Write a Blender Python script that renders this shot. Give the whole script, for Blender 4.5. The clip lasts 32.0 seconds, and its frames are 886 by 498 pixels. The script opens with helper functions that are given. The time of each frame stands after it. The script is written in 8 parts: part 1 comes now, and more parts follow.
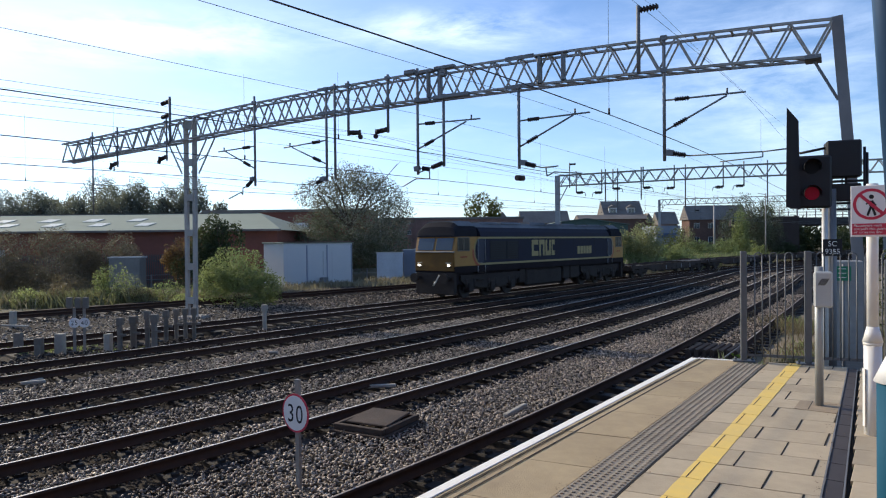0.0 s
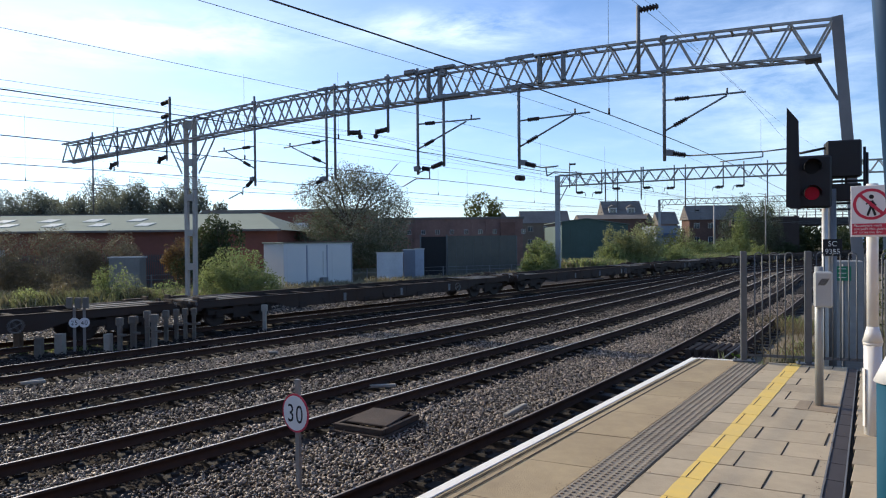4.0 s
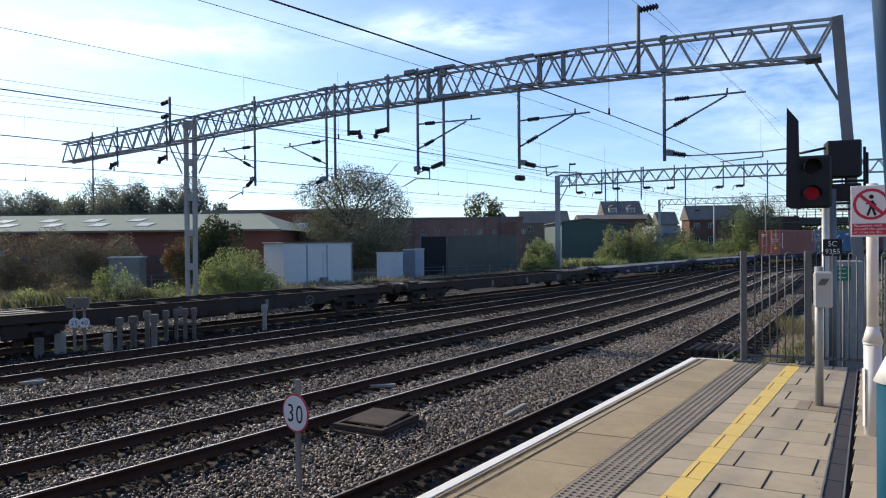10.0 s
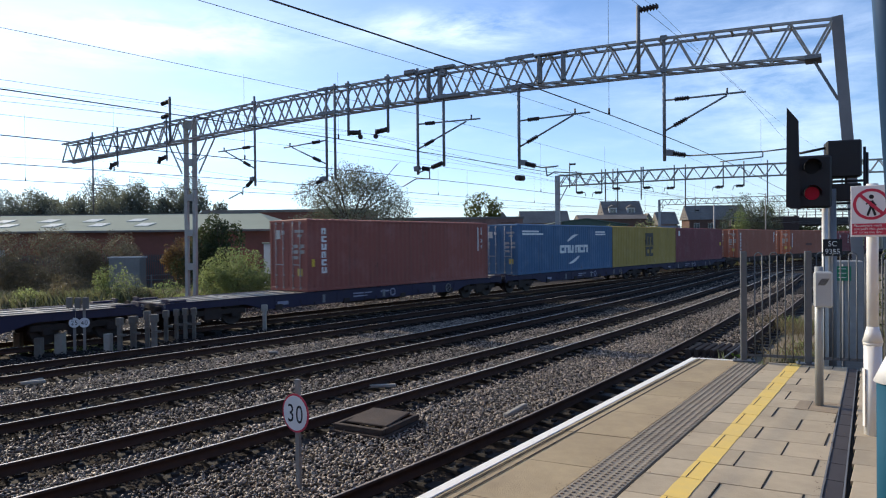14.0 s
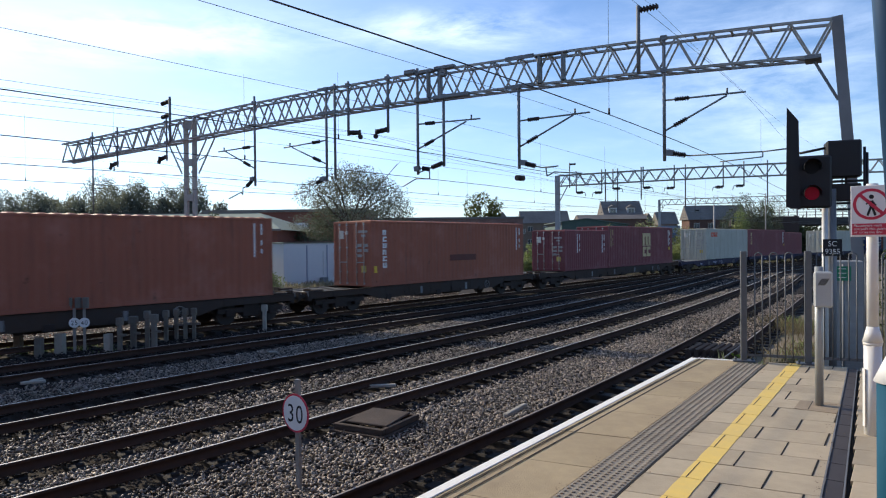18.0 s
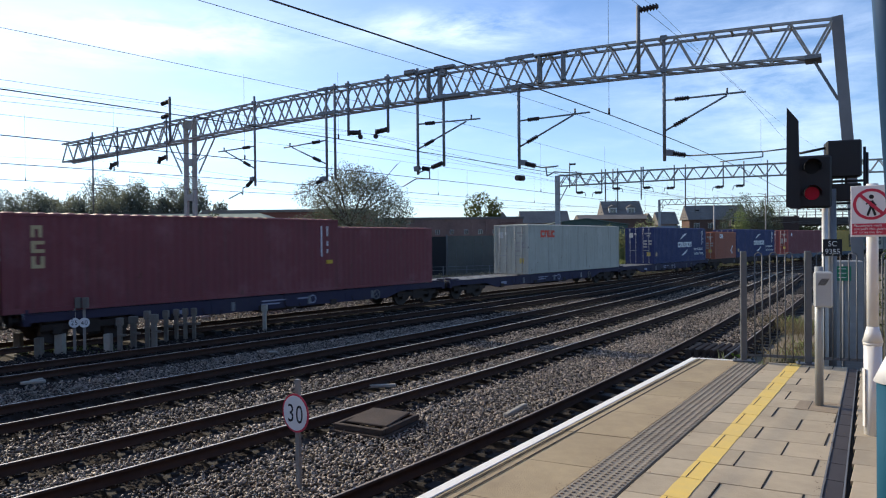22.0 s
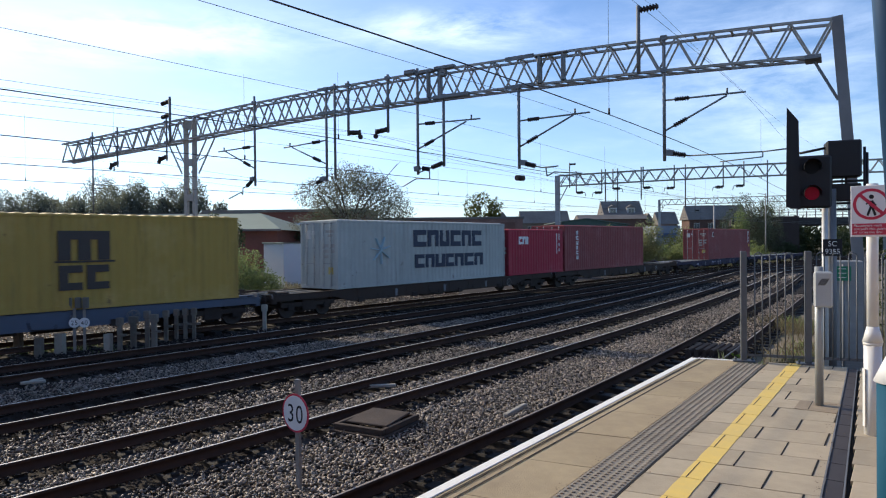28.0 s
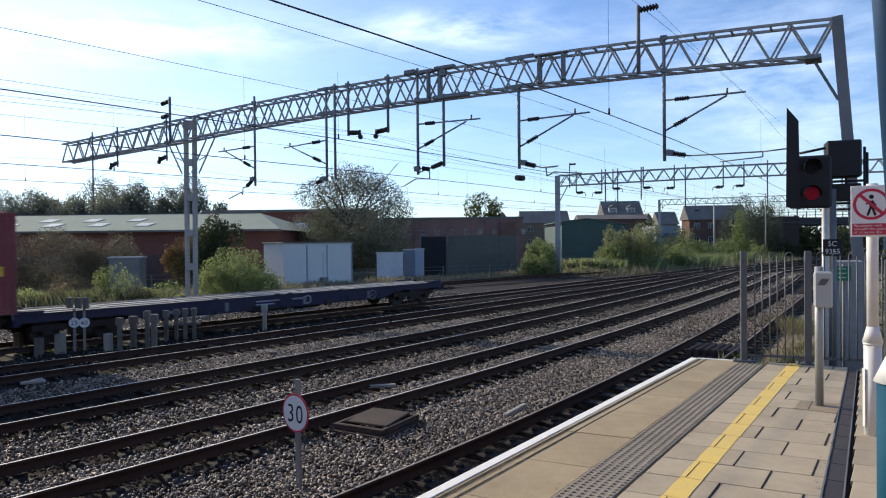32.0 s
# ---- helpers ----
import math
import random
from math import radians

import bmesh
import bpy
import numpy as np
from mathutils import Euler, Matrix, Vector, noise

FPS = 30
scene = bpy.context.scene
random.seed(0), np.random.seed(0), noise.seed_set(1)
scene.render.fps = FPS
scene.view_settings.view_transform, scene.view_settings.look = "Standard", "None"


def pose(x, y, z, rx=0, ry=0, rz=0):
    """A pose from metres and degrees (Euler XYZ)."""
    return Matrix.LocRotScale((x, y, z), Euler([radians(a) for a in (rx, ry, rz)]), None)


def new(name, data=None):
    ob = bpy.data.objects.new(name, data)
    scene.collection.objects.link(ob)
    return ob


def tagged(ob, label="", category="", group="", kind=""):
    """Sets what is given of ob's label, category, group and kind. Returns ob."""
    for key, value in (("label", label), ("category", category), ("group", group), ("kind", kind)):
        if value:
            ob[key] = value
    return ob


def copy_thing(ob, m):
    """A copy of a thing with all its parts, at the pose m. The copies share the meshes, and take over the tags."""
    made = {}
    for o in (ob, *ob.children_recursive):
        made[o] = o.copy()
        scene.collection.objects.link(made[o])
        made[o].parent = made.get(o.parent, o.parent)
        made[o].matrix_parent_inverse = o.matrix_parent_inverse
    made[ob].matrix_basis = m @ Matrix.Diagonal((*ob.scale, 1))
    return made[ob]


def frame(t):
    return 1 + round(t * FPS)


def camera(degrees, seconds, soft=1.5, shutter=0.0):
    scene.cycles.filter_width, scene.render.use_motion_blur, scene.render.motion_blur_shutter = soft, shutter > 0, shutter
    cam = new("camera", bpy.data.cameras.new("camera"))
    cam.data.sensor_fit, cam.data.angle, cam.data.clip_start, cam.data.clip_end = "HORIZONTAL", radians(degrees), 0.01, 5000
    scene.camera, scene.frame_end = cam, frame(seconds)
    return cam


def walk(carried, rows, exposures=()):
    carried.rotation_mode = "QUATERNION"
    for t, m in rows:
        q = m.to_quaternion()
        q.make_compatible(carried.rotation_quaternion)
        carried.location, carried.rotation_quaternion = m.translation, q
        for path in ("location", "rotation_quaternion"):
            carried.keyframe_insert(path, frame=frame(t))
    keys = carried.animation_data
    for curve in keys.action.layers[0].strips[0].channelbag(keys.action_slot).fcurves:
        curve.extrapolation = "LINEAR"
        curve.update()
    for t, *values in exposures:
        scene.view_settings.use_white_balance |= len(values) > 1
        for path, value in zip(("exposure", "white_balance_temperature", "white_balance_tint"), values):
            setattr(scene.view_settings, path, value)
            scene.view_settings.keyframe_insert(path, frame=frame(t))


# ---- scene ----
SECONDS = 32.0
cam = camera(66.53, SECONDS, soft=1.12, shutter=0.15)
VIEW = pose(0, 0, 2.95, 89.38, 0, 0) @ pose(0, 0, 0, 0, 0, -0.60)
walk(cam, [(0.0, VIEW), (SECONDS, VIEW)], exposures=[(0.0, 0.0, 6350, 10), (SECONDS, 0.0, 6350, 10)])

# ---- light: low sun from the left, thin bright cloud ----
SUN_TO = Vector((-0.72, 0.56, 0.44)).normalized()
sun_data = bpy.data.lights.new("sun", "SUN")
sun_data.energy, sun_data.angle, sun_data.color = 5.0, radians(0.55), (1.0, 0.855, 0.64)
sun = new("sun", sun_data)
sun.matrix_world = SUN_TO.to_track_quat("Z", "Y").to_matrix().to_4x4()

world = bpy.data.worlds.new("world")
scene.world = world
world.use_nodes = True
wn, wl = world.node_tree.nodes, world.node_tree.links
wn.clear()
w_out, w_bg, w_sky = wn.new("ShaderNodeOutputWorld"), wn.new("ShaderNodeBackground"), wn.new("ShaderNodeTexSky")
w_sky.sky_type, w_sky.sun_disc = "NISHITA", False
w_sky.sun_elevation = math.asin(SUN_TO.z)
w_sky.sun_rotation = math.atan2(SUN_TO.x, SUN_TO.y)
w_sky.air_density, w_sky.dust_density, w_sky.ozone_density = 1.0, 0.25, 3.0


def wmath(op, a, b=None, clamp=False):
    nd = wn.new("ShaderNodeMath")
    nd.operation, nd.use_clamp = op, clamp
    for i, v in enumerate((a, b)):
        if v is None:
            continue
        if isinstance(v, (int, float)):
            nd.inputs[i].default_value = v
        else:
            wl.new(v, nd.inputs[i])
    return nd.outputs[0]


# thin streaks of high cloud, white haze low down, a bright aureole round the sun
w_tc, w_map, w_noise = wn.new("ShaderNodeTexCoord"), wn.new("ShaderNodeMapping"), wn.new("ShaderNodeTexNoise")
w_map.inputs["Scale"].default_value = (1.5, 1.5, 6.5)
w_map.inputs["Location"].default_value = (0.35, 0.1, 0.2)
w_noise.inputs["Scale"].default_value, w_noise.inputs["Detail"].default_value = 1.5, 7.0
w_noise.inputs["Roughness"].default_value = 0.6
w_dir = w_tc.outputs["Generated"]
wl.new(w_dir, w_map.inputs["Vector"])
wl.new(w_map.outputs["Vector"], w_noise.inputs["Vector"])
w_xyz = wn.new("ShaderNodeSeparateXYZ")
wl.new(w_dir, w_xyz.inputs[0])
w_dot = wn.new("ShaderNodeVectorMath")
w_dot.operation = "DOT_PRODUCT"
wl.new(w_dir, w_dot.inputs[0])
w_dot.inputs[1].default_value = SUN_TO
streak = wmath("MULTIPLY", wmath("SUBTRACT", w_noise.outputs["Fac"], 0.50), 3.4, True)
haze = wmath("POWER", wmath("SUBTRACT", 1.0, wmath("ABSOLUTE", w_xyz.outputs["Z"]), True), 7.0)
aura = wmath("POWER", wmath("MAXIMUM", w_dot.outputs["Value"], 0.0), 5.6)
flat_x = wmath("DIVIDE", w_xyz.outputs["X"], wmath("MAXIMUM", w_xyz.outputs["Y"], 0.05))
flat_z = wmath("DIVIDE", w_xyz.outputs["Z"], wmath("MAXIMUM", w_xyz.outputs["Y"], 0.05))


def bank(cx, cz, rx, rz):
    """A long bank of thin cloud standing in the south-west."""
    dx = wmath("DIVIDE", wmath("SUBTRACT", flat_x, cx), rx)
    dz = wmath("DIVIDE", wmath("SUBTRACT", flat_z, cz), rz)
    d = wmath("ADD", wmath("MULTIPLY", dx, dx), wmath("MULTIPLY", dz, dz))
    return wmath("POWER", 2.718, wmath("MULTIPLY", d, -1.0))


banks = wmath("ADD", wmath("ADD", bank(-0.46, 0.305, 0.26, 0.035), bank(0.03, 0.315, 0.13, 0.026)), wmath("MULTIPLY", bank(0.50, 0.22, 0.20, 0.13), 0.6))
w_map2, w_wisp = wn.new("ShaderNodeMapping"), wn.new("ShaderNodeTexNoise")
w_map2.inputs["Scale"].default_value = (3.0, 3.0, 11.0)
w_map2.inputs["Rotation"].default_value = (0.0, 0.12, 0.0)
w_wisp.inputs["Scale"].default_value, w_wisp.inputs["Detail"].default_value, w_wisp.inputs["Roughness"].default_value = 2.2, 9.0, 0.62
w_wisp.inputs["Distortion"].default_value = 0.35
wl.new(w_dir, w_map2.inputs["Vector"])
wl.new(w_map2.outputs["Vector"], w_wisp.inputs["Vector"])
wisp = wmath("MULTIPLY", wmath("SUBTRACT", w_wisp.outputs["Fac"], 0.36), 3.6, True)
streak = wmath("ADD", wmath("MULTIPLY", wmath("MULTIPLY", streak, 0.55), wisp), wmath("MULTIPLY", banks, wmath("MULTIPLY", wisp, 1.25)))
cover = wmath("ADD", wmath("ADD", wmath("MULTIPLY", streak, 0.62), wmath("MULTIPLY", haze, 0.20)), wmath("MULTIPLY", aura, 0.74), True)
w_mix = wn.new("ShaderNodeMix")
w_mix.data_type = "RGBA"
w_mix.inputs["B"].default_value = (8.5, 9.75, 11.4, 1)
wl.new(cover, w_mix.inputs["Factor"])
w_tint = wn.new("ShaderNodeMix")
w_tint.data_type, w_tint.blend_type = "RGBA", "MULTIPLY"
w_tint.inputs["Factor"].default_value = 1.0
w_tint.inputs["B"].default_value = (0.89, 1.0, 1.19, 1)
wl.new(w_sky.outputs["Color"], w_tint.inputs["A"])
wl.new(w_tint.outputs["Result"], w_mix.inputs["A"])
w_bg.inputs["Strength"].default_value = 0.15
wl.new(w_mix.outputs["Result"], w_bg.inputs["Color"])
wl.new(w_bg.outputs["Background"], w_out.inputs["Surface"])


# ---- materials ----
MATS = {}


def mat(name, color, rough=0.7, metal=0.0, var=0.25, scale=6.0, bump=0.0, bscale=40.0, dark=None, spec=0.4, island=0.0,
        glow=0.0, object_var=0.0):
    """A surface: base colour varied at two scales, grime towards `dark`, relief from fine noise."""
    if name in MATS:
        return MATS[name]
    m = bpy.data.materials.new(name)
    m.use_nodes = True
    n, l = m.node_tree.nodes, m.node_tree.links
    b = n["Principled BSDF"]
    b.inputs["Roughness"].default_value, b.inputs["Metallic"].default_value = rough, metal
    b.inputs["Specular IOR Level"].default_value = spec
    tc = n.new("ShaderNodeTexCoord")
    big, fine = n.new("ShaderNodeTexNoise"), n.new("ShaderNodeTexNoise")
    big.inputs["Scale"].default_value, big.inputs["Detail"].default_value = scale * 0.17, 5.0
    fine.inputs["Scale"].default_value, fine.inputs["Detail"].default_value = scale, 8.0
    fine.inputs["Roughness"].default_value = 0.65
    l.new(tc.outputs["Object"], big.inputs["Vector"])
    l.new(tc.outputs["Object"], fine.inputs["Vector"])
    dark = dark or tuple(c * 0.35 for c in color)
    r1 = n.new("ShaderNodeValToRGB")
    r1.color_ramp.elements[0].position, r1.color_ramp.elements[1].position = 0.3, 0.62
    l.new(big.outputs["Fac"], r1.inputs["Fac"])
    mul = n.new("ShaderNodeMath")
    mul.operation = "MULTIPLY"
    r2 = n.new("ShaderNodeValToRGB")
    r2.color_ramp.elements[0].position, r2.color_ramp.elements[1].position = 0.25, 0.7
    l.new(fine.outputs["Fac"], r2.inputs["Fac"])
    add = n.new("ShaderNodeMath")
    add.operation = "ADD"
    l.new(r1.outputs["Color"], add.inputs[0])
    l.new(r2.outputs["Color"], add.inputs[1])
    l.new(add.outputs[0], mul.inputs[0])
    mul.inputs[1].default_value = 0.5
    inv = n.new("ShaderNodeMapRange")
    inv.inputs["To Min"].default_value, inv.inputs["To Max"].default_value = var * 1.6, 0.0
    l.new(mul.outputs[0], inv.inputs["Value"])
    mix = n.new("ShaderNodeMix")
    mix.data_type = "RGBA"
    mix.inputs["A"].default_value, mix.inputs["B"].default_value = (*color, 1), (*dark, 1)
    l.new(inv.outputs["Result"], mix.inputs["Factor"])
    last = mix.outputs["Result"]
    if island or object_var:
        hsv = n.new("ShaderNodeHueSaturation")
        mr = n.new("ShaderNodeMapRange")
        k = island or object_var
        mr.inputs["To Min"].default_value, mr.inputs["To Max"].default_value = 1 - k, 1 + k
        if island:
            l.new(n.new("ShaderNodeNewGeometry").outputs["Random Per Island"], mr.inputs["Value"])
        else:
            l.new(n.new("ShaderNodeObjectInfo").outputs["Random"], mr.inputs["Value"])
        l.new(mr.outputs["Result"], hsv.inputs["Value"])
        l.new(last, hsv.inputs["Color"])
        last = hsv.outputs["Color"]
    l.new(last, b.inputs["Base Color"])
    if bump:
        bn = n.new("ShaderNodeTexNoise")
        bn.inputs["Scale"].default_value, bn.inputs["Detail"].default_value = bscale, 6.0
        bp = n.new("ShaderNodeBump")
        bp.inputs["Strength"].default_value, bp.inputs["Distance"].default_value = min(1.0, bump), 0.02
        l.new(tc.outputs["Object"], bn.inputs["Vector"])
        l.new(bn.outputs["Fac"], bp.inputs["Height"])
        l.new(bp.outputs["Normal"], b.inputs["Normal"])
    if glow:
        b.inputs["Emission Color"].default_value, b.inputs["Emission Strength"].default_value = (*color, 1), glow
    MATS[name] = m
    return m


def leaf_mat(name, color, trans=0.35, island=0.45):
    """Leaves: matt green, some light coming through."""
    m = mat(name, color, rough=0.6, var=0.3, scale=2.0, island=island, spec=0.25)
    n, l = m.node_tree.nodes, m.node_tree.links
    b, out = n["Principled BSDF"], n["Material Output"]
    t = n.new("ShaderNodeBsdfTranslucent")
    t.inputs["Color"].default_value = (color[0] * 1.6, color[1] * 1.6, color[2] * 1.25, 1)
    ms = n.new("ShaderNodeMixShader")
    ms.inputs["Fac"].default_value = trans
    l.new(b.outputs[0], ms.inputs[1])
    l.new(t.outputs[0], ms.inputs[2])
    l.new(ms.outputs[0], out.inputs["Surface"])
    return m


M_RAIL_TOP = mat("rail_steel_polished", (0.68, 0.62, 0.55), rough=0.5, metal=0.2, var=0.15)
M_RAIL_DULL = mat("rail_steel_dull", (0.27, 0.22, 0.18), rough=0.6, var=0.3, scale=5)
M_RAIL = mat("rail_steel_rusty", (0.072, 0.044, 0.033), rough=0.95, var=0.4, scale=9, spec=0.1)
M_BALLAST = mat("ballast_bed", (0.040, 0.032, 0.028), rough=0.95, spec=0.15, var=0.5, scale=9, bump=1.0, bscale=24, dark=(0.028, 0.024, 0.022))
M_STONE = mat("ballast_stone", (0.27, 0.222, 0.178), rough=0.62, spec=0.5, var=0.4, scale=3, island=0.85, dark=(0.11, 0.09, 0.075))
# oil-stained stones, also used to paint the shade beside each rail
M_SOILED_SHADE = mat("ballast_soiled_shade", (0.040, 0.030, 0.026), rough=0.8, var=0.45, scale=3, island=0.7, spec=0.3)
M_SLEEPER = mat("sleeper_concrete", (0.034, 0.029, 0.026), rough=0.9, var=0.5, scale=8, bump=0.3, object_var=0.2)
M_GALV = mat("steel_galvanised", (0.33, 0.335, 0.34), rough=0.6, metal=0.25, var=0.25, scale=5, bump=0.05)
M_GALV_DK = mat("steel_grey_weathered", (0.21, 0.215, 0.225), rough=0.65, metal=0.2, var=0.35, scale=4)
M_BOOM = mat("steel_boom_grey", (0.37, 0.35, 0.325), rough=0.7, metal=0.1, var=0.3, scale=4)
M_WIRE = mat("wire_copper_dark", (0.05, 0.05, 0.055), rough=0.5, metal=0.5, var=0.1)
M_INSUL = mat("insulator_brown", (0.045, 0.032, 0.03), rough=0.55, spec=0.2, var=0.15)
M_GRASS = mat("grass_ground", (0.095, 0.09, 0.045), rough=0.95, var=0.55, scale=1.6, bump=0.6, bscale=12, dark=(0.09, 0.075, 0.045))
M_SLAB = mat("paving_buff", (0.47, 0.385, 0.265), rough=0.85, var=0.42, scale=9, bump=0.35, bscale=70, object_var=0.11, dark=(0.29, 0.235, 0.165))
M_COPE = mat("coping_buff", (0.42, 0.325, 0.19), rough=0.85, var=0.48, scale=8, bump=0.35, bscale=70, object_var=0.08, dark=(0.25, 0.19, 0.12))
M_TACT = mat("tactile_grey", (0.32, 0.275, 0.215), rough=0.85, var=0.4, scale=9, bump=0.15, object_var=0.06)
M_WHITE = mat("paint_white", (0.90, 0.86, 0.77), rough=0.6, var=0.10, scale=8, dark=(0.45, 0.43, 0.40))
M_YELLOW = mat("paint_yellow_line", (0.80, 0.56, 0.13), rough=0.7, var=0.3, scale=14, dark=(0.50, 0.40, 0.22))
M_EARTH = mat("earth_dry", (0.215, 0.165, 0.115), rough=0.95, var=0.8, scale=2.2, bump=1.0, bscale=14, dark=(0.075, 0.07, 0.04))
M_BLACK = mat("black_matt", (0.018, 0.018, 0.02), rough=0.7, var=0.2)
M_DARK = mat("dark_gap", (0.03, 0.027, 0.024), rough=0.95, var=0.3)
M_WOOD_DK = mat("timber_dark", (0.085, 0.058, 0.043), rough=0.9, var=0.5, scale=10, bump=0.4)


# ---- mesh helpers ----
def part(name, bm, material, parent=None, label=""):
    """Links a bmesh as one mesh object, under parent if one is given."""
    me = bpy.data.meshes.new(name)
    bm.to_mesh(me)
    bm.free()
    mats = material if isinstance(material, (list, tuple)) else [material]
    for m in mats:
        me.materials.append(m)
    ob = new(name, me)
    if parent is not None:
        ob.parent = parent
    if label:
        ob["label"] = label
    return ob


def box(bm, x0, y0, z0, x1, y1, z1, bev=0.0, mi=0, m=None):
    """An axis-aligned box, bevelled by bev, moved by the matrix m."""
    vs = [bm.verts.new(p) for p in ((x0, y0, z0), (x1, y0, z0), (x1, y1, z0), (x0, y1, z0), (x0, y0, z1), (x1, y0, z1), (x1, y1, z1), (x0, y1, z1))]
    fs = [bm.faces.new([vs[i] for i in q]) for q in ((3, 2, 1, 0), (4, 5, 6, 7), (0, 1, 5, 4), (1, 2, 6, 5), (2, 3, 7, 6), (3, 0, 4, 7))]
    for f in fs:
        f.material_index = mi
    if bev:
        es = list({e for f in fs for e in f.edges})
        r = bmesh.ops.bevel(bm, geom=es, offset=bev, segments=1, affect="EDGES")
        vs = list({v for f in r["faces"] for v in f.verts} | {v for v in vs if v.is_valid})
        for f in r["faces"]:
            f.material_index = mi
    if m is not None:
        bmesh.ops.transform(bm, matrix=m, verts=vs)
    return vs


def rod(bm, a, b, r, seg=8, r2=None, mi=0, cap=True):
    """A round bar from a to b."""
    a, b = Vector(a), Vector(b)
    d = b - a
    if d.length < 1e-6:
        return
    q = d.to_track_quat("Z", "Y").to_matrix()
    r2 = r if r2 is None else r2
    lo, hi = [], []
    for i in range(seg):
        t = 2 * math.pi * i / seg
        o = q @ Vector((math.cos(t), math.sin(t), 0))
        lo.append(bm.verts.new(a + o * r))
        hi.append(bm.verts.new(b + o * r2))
    for i in range(seg):
        j = (i + 1) % seg
        f = bm.faces.new((lo[i], lo[j], hi[j], hi[i]))
        f.material_index, f.smooth = mi, seg > 5
    if cap:
        bm.faces.new(lo[::-1]).material_index = mi
        bm.faces.new(hi).material_index = mi


def lathe(bm, a, b, prof, seg=12, mi=0):
    """A turned piece along a to b: prof gives (place from 0 to 1, radius)."""
    a, b = Vector(a), Vector(b)
    q = (b - a).to_track_quat("Z", "Y").to_matrix()
    rings = []
    for t, r in prof:
        c = a.lerp(b, t)
        rings.append([bm.verts.new(c + q @ Vector((math.cos(2 * math.pi * i / seg) * r, math.sin(2 * math.pi * i / seg) * r, 0))) for i in range(seg)])
    for lo, hi in zip(rings[:-1], rings[1:]):
        for i in range(seg):
            f = bm.faces.new((lo[i], lo[(i + 1) % seg], hi[(i + 1) % seg], hi[i]))
            f.material_index = mi
    bm.faces.new(rings[0][::-1]).material_index = mi
    bm.faces.new(rings[-1]).material_index = mi


def bar(bm, a, b, w, h, mi=0, up=(0, 0, 1)):
    """A flat or square bar of section w x h from a to b."""
    a, b, up = Vector(a), Vector(b), Vector(up)
    d = (b - a).normalized()
    s = d.cross(up)
    if s.length < 1e-4:
        s = d.cross(Vector((1, 0, 0)))
    s.normalize()
    u = s.cross(d).normalized()
    ring = [s * (x * w / 2) + u * (y * h / 2) for x, y in ((-1, -1), (1, -1), (1, 1), (-1, 1))]
    lo, hi = [bm.verts.new(a + o) for o in ring], [bm.verts.new(b + o) for o in ring]
    for i in range(4):
        bm.faces.new((lo[i], lo[(i + 1) % 4], hi[(i + 1) % 4], hi[i])).material_index = mi
    bm.faces.new(lo[::-1]).material_index = mi
    bm.faces.new(hi).material_index = mi


def pipe(bm, pts, r, seg=6, mi=0):
    """A bent round bar through the points."""
    for a, b in zip(pts[:-1], pts[1:]):
        rod(bm, a, b, r, seg, mi=mi)


def prism(bm, ring, z0, z1, mi=0):
    """A plan outline drawn up from z0 to z1."""
    lo, hi = [bm.verts.new((x, y, z0)) for x, y in ring], [bm.verts.new((x, y, z1)) for x, y in ring]
    k = len(ring)
    fs = [bm.faces.new(lo[::-1]), bm.faces.new(hi)]
    fs += [bm.faces.new((lo[i], lo[(i + 1) % k], hi[(i + 1) % k], hi[i])) for i in range(k)]
    for f in fs:
        f.material_index = mi
    bmesh.ops.recalc_face_normals(bm, faces=fs)
    return fs


def mesh_np(name, verts, faces, material, parent=None):
    """A large mesh straight from arrays of vertices and equal-sized faces."""
    me = bpy.data.meshes.new(name)
    nf, k = faces.shape
    me.vertices.add(len(verts))
    me.vertices.foreach_set("co", verts.astype(np.float32).ravel())
    me.loops.add(nf * k)
    me.loops.foreach_set("vertex_index", faces.astype(np.int32).ravel())
    me.polygons.add(nf)
    me.polygons.foreach_set("loop_start", np.arange(0, nf * k, k, dtype=np.int32))
    me.update(calc_edges=True)
    me.materials.append(material)
    ob = new(name, me)
    if parent is not None:
        ob.parent = parent
    return ob


def empty(name, x=0, y=0, z=0, rz=0):
    ob = new(name)
    ob.empty_display_size = 0.2
    ob.matrix_basis = pose(x, y, z, 0, 0, rz)
    return ob


# ---- the line of the tracks ----
# s runs along the goods line, growing away from the camera; an offset runs towards the platform.
DS = 0.5
S_GRID = np.arange(-620, 660, DS)


def heading(s):
    c = np.clip(s, -30, 30)
    h = 0.87711 + 0.00078671 * c - 0.5 * 10.924e-5 * c ** 2 + 15.407e-7 * c ** 3
    h = h - 0.0032 * np.clip(s - 30, 0, 52)
    return h + 0.0055 * np.clip(s - 82, 0, 60)


HEAD = heading(S_GRID)
CX, CY = np.cumsum(np.cos(HEAD) * DS), np.cumsum(np.sin(HEAD) * DS)
I0 = int(np.argmin(abs(S_GRID)))
CX, CY = CX - CX[I0], CY - CY[I0] + 35.28


def line_at(s, off=0.0):
    """Place and heading on the goods line's curve at s, moved towards the platform by off."""
    x, y, h = np.interp(s, S_GRID, CX), np.interp(s, S_GRID, CY), np.interp(s, S_GRID, HEAD)
    return x + np.sin(h) * off, y - np.cos(h) * off, h


def off_main(s):
    """Offset of the third track, with which the two platform lines run parallel."""
    c = np.clip(s, -34, 38) / 50
    return 7.746 - 4.673 * c - 1.531 * c ** 2 + 0.269 * c ** 3


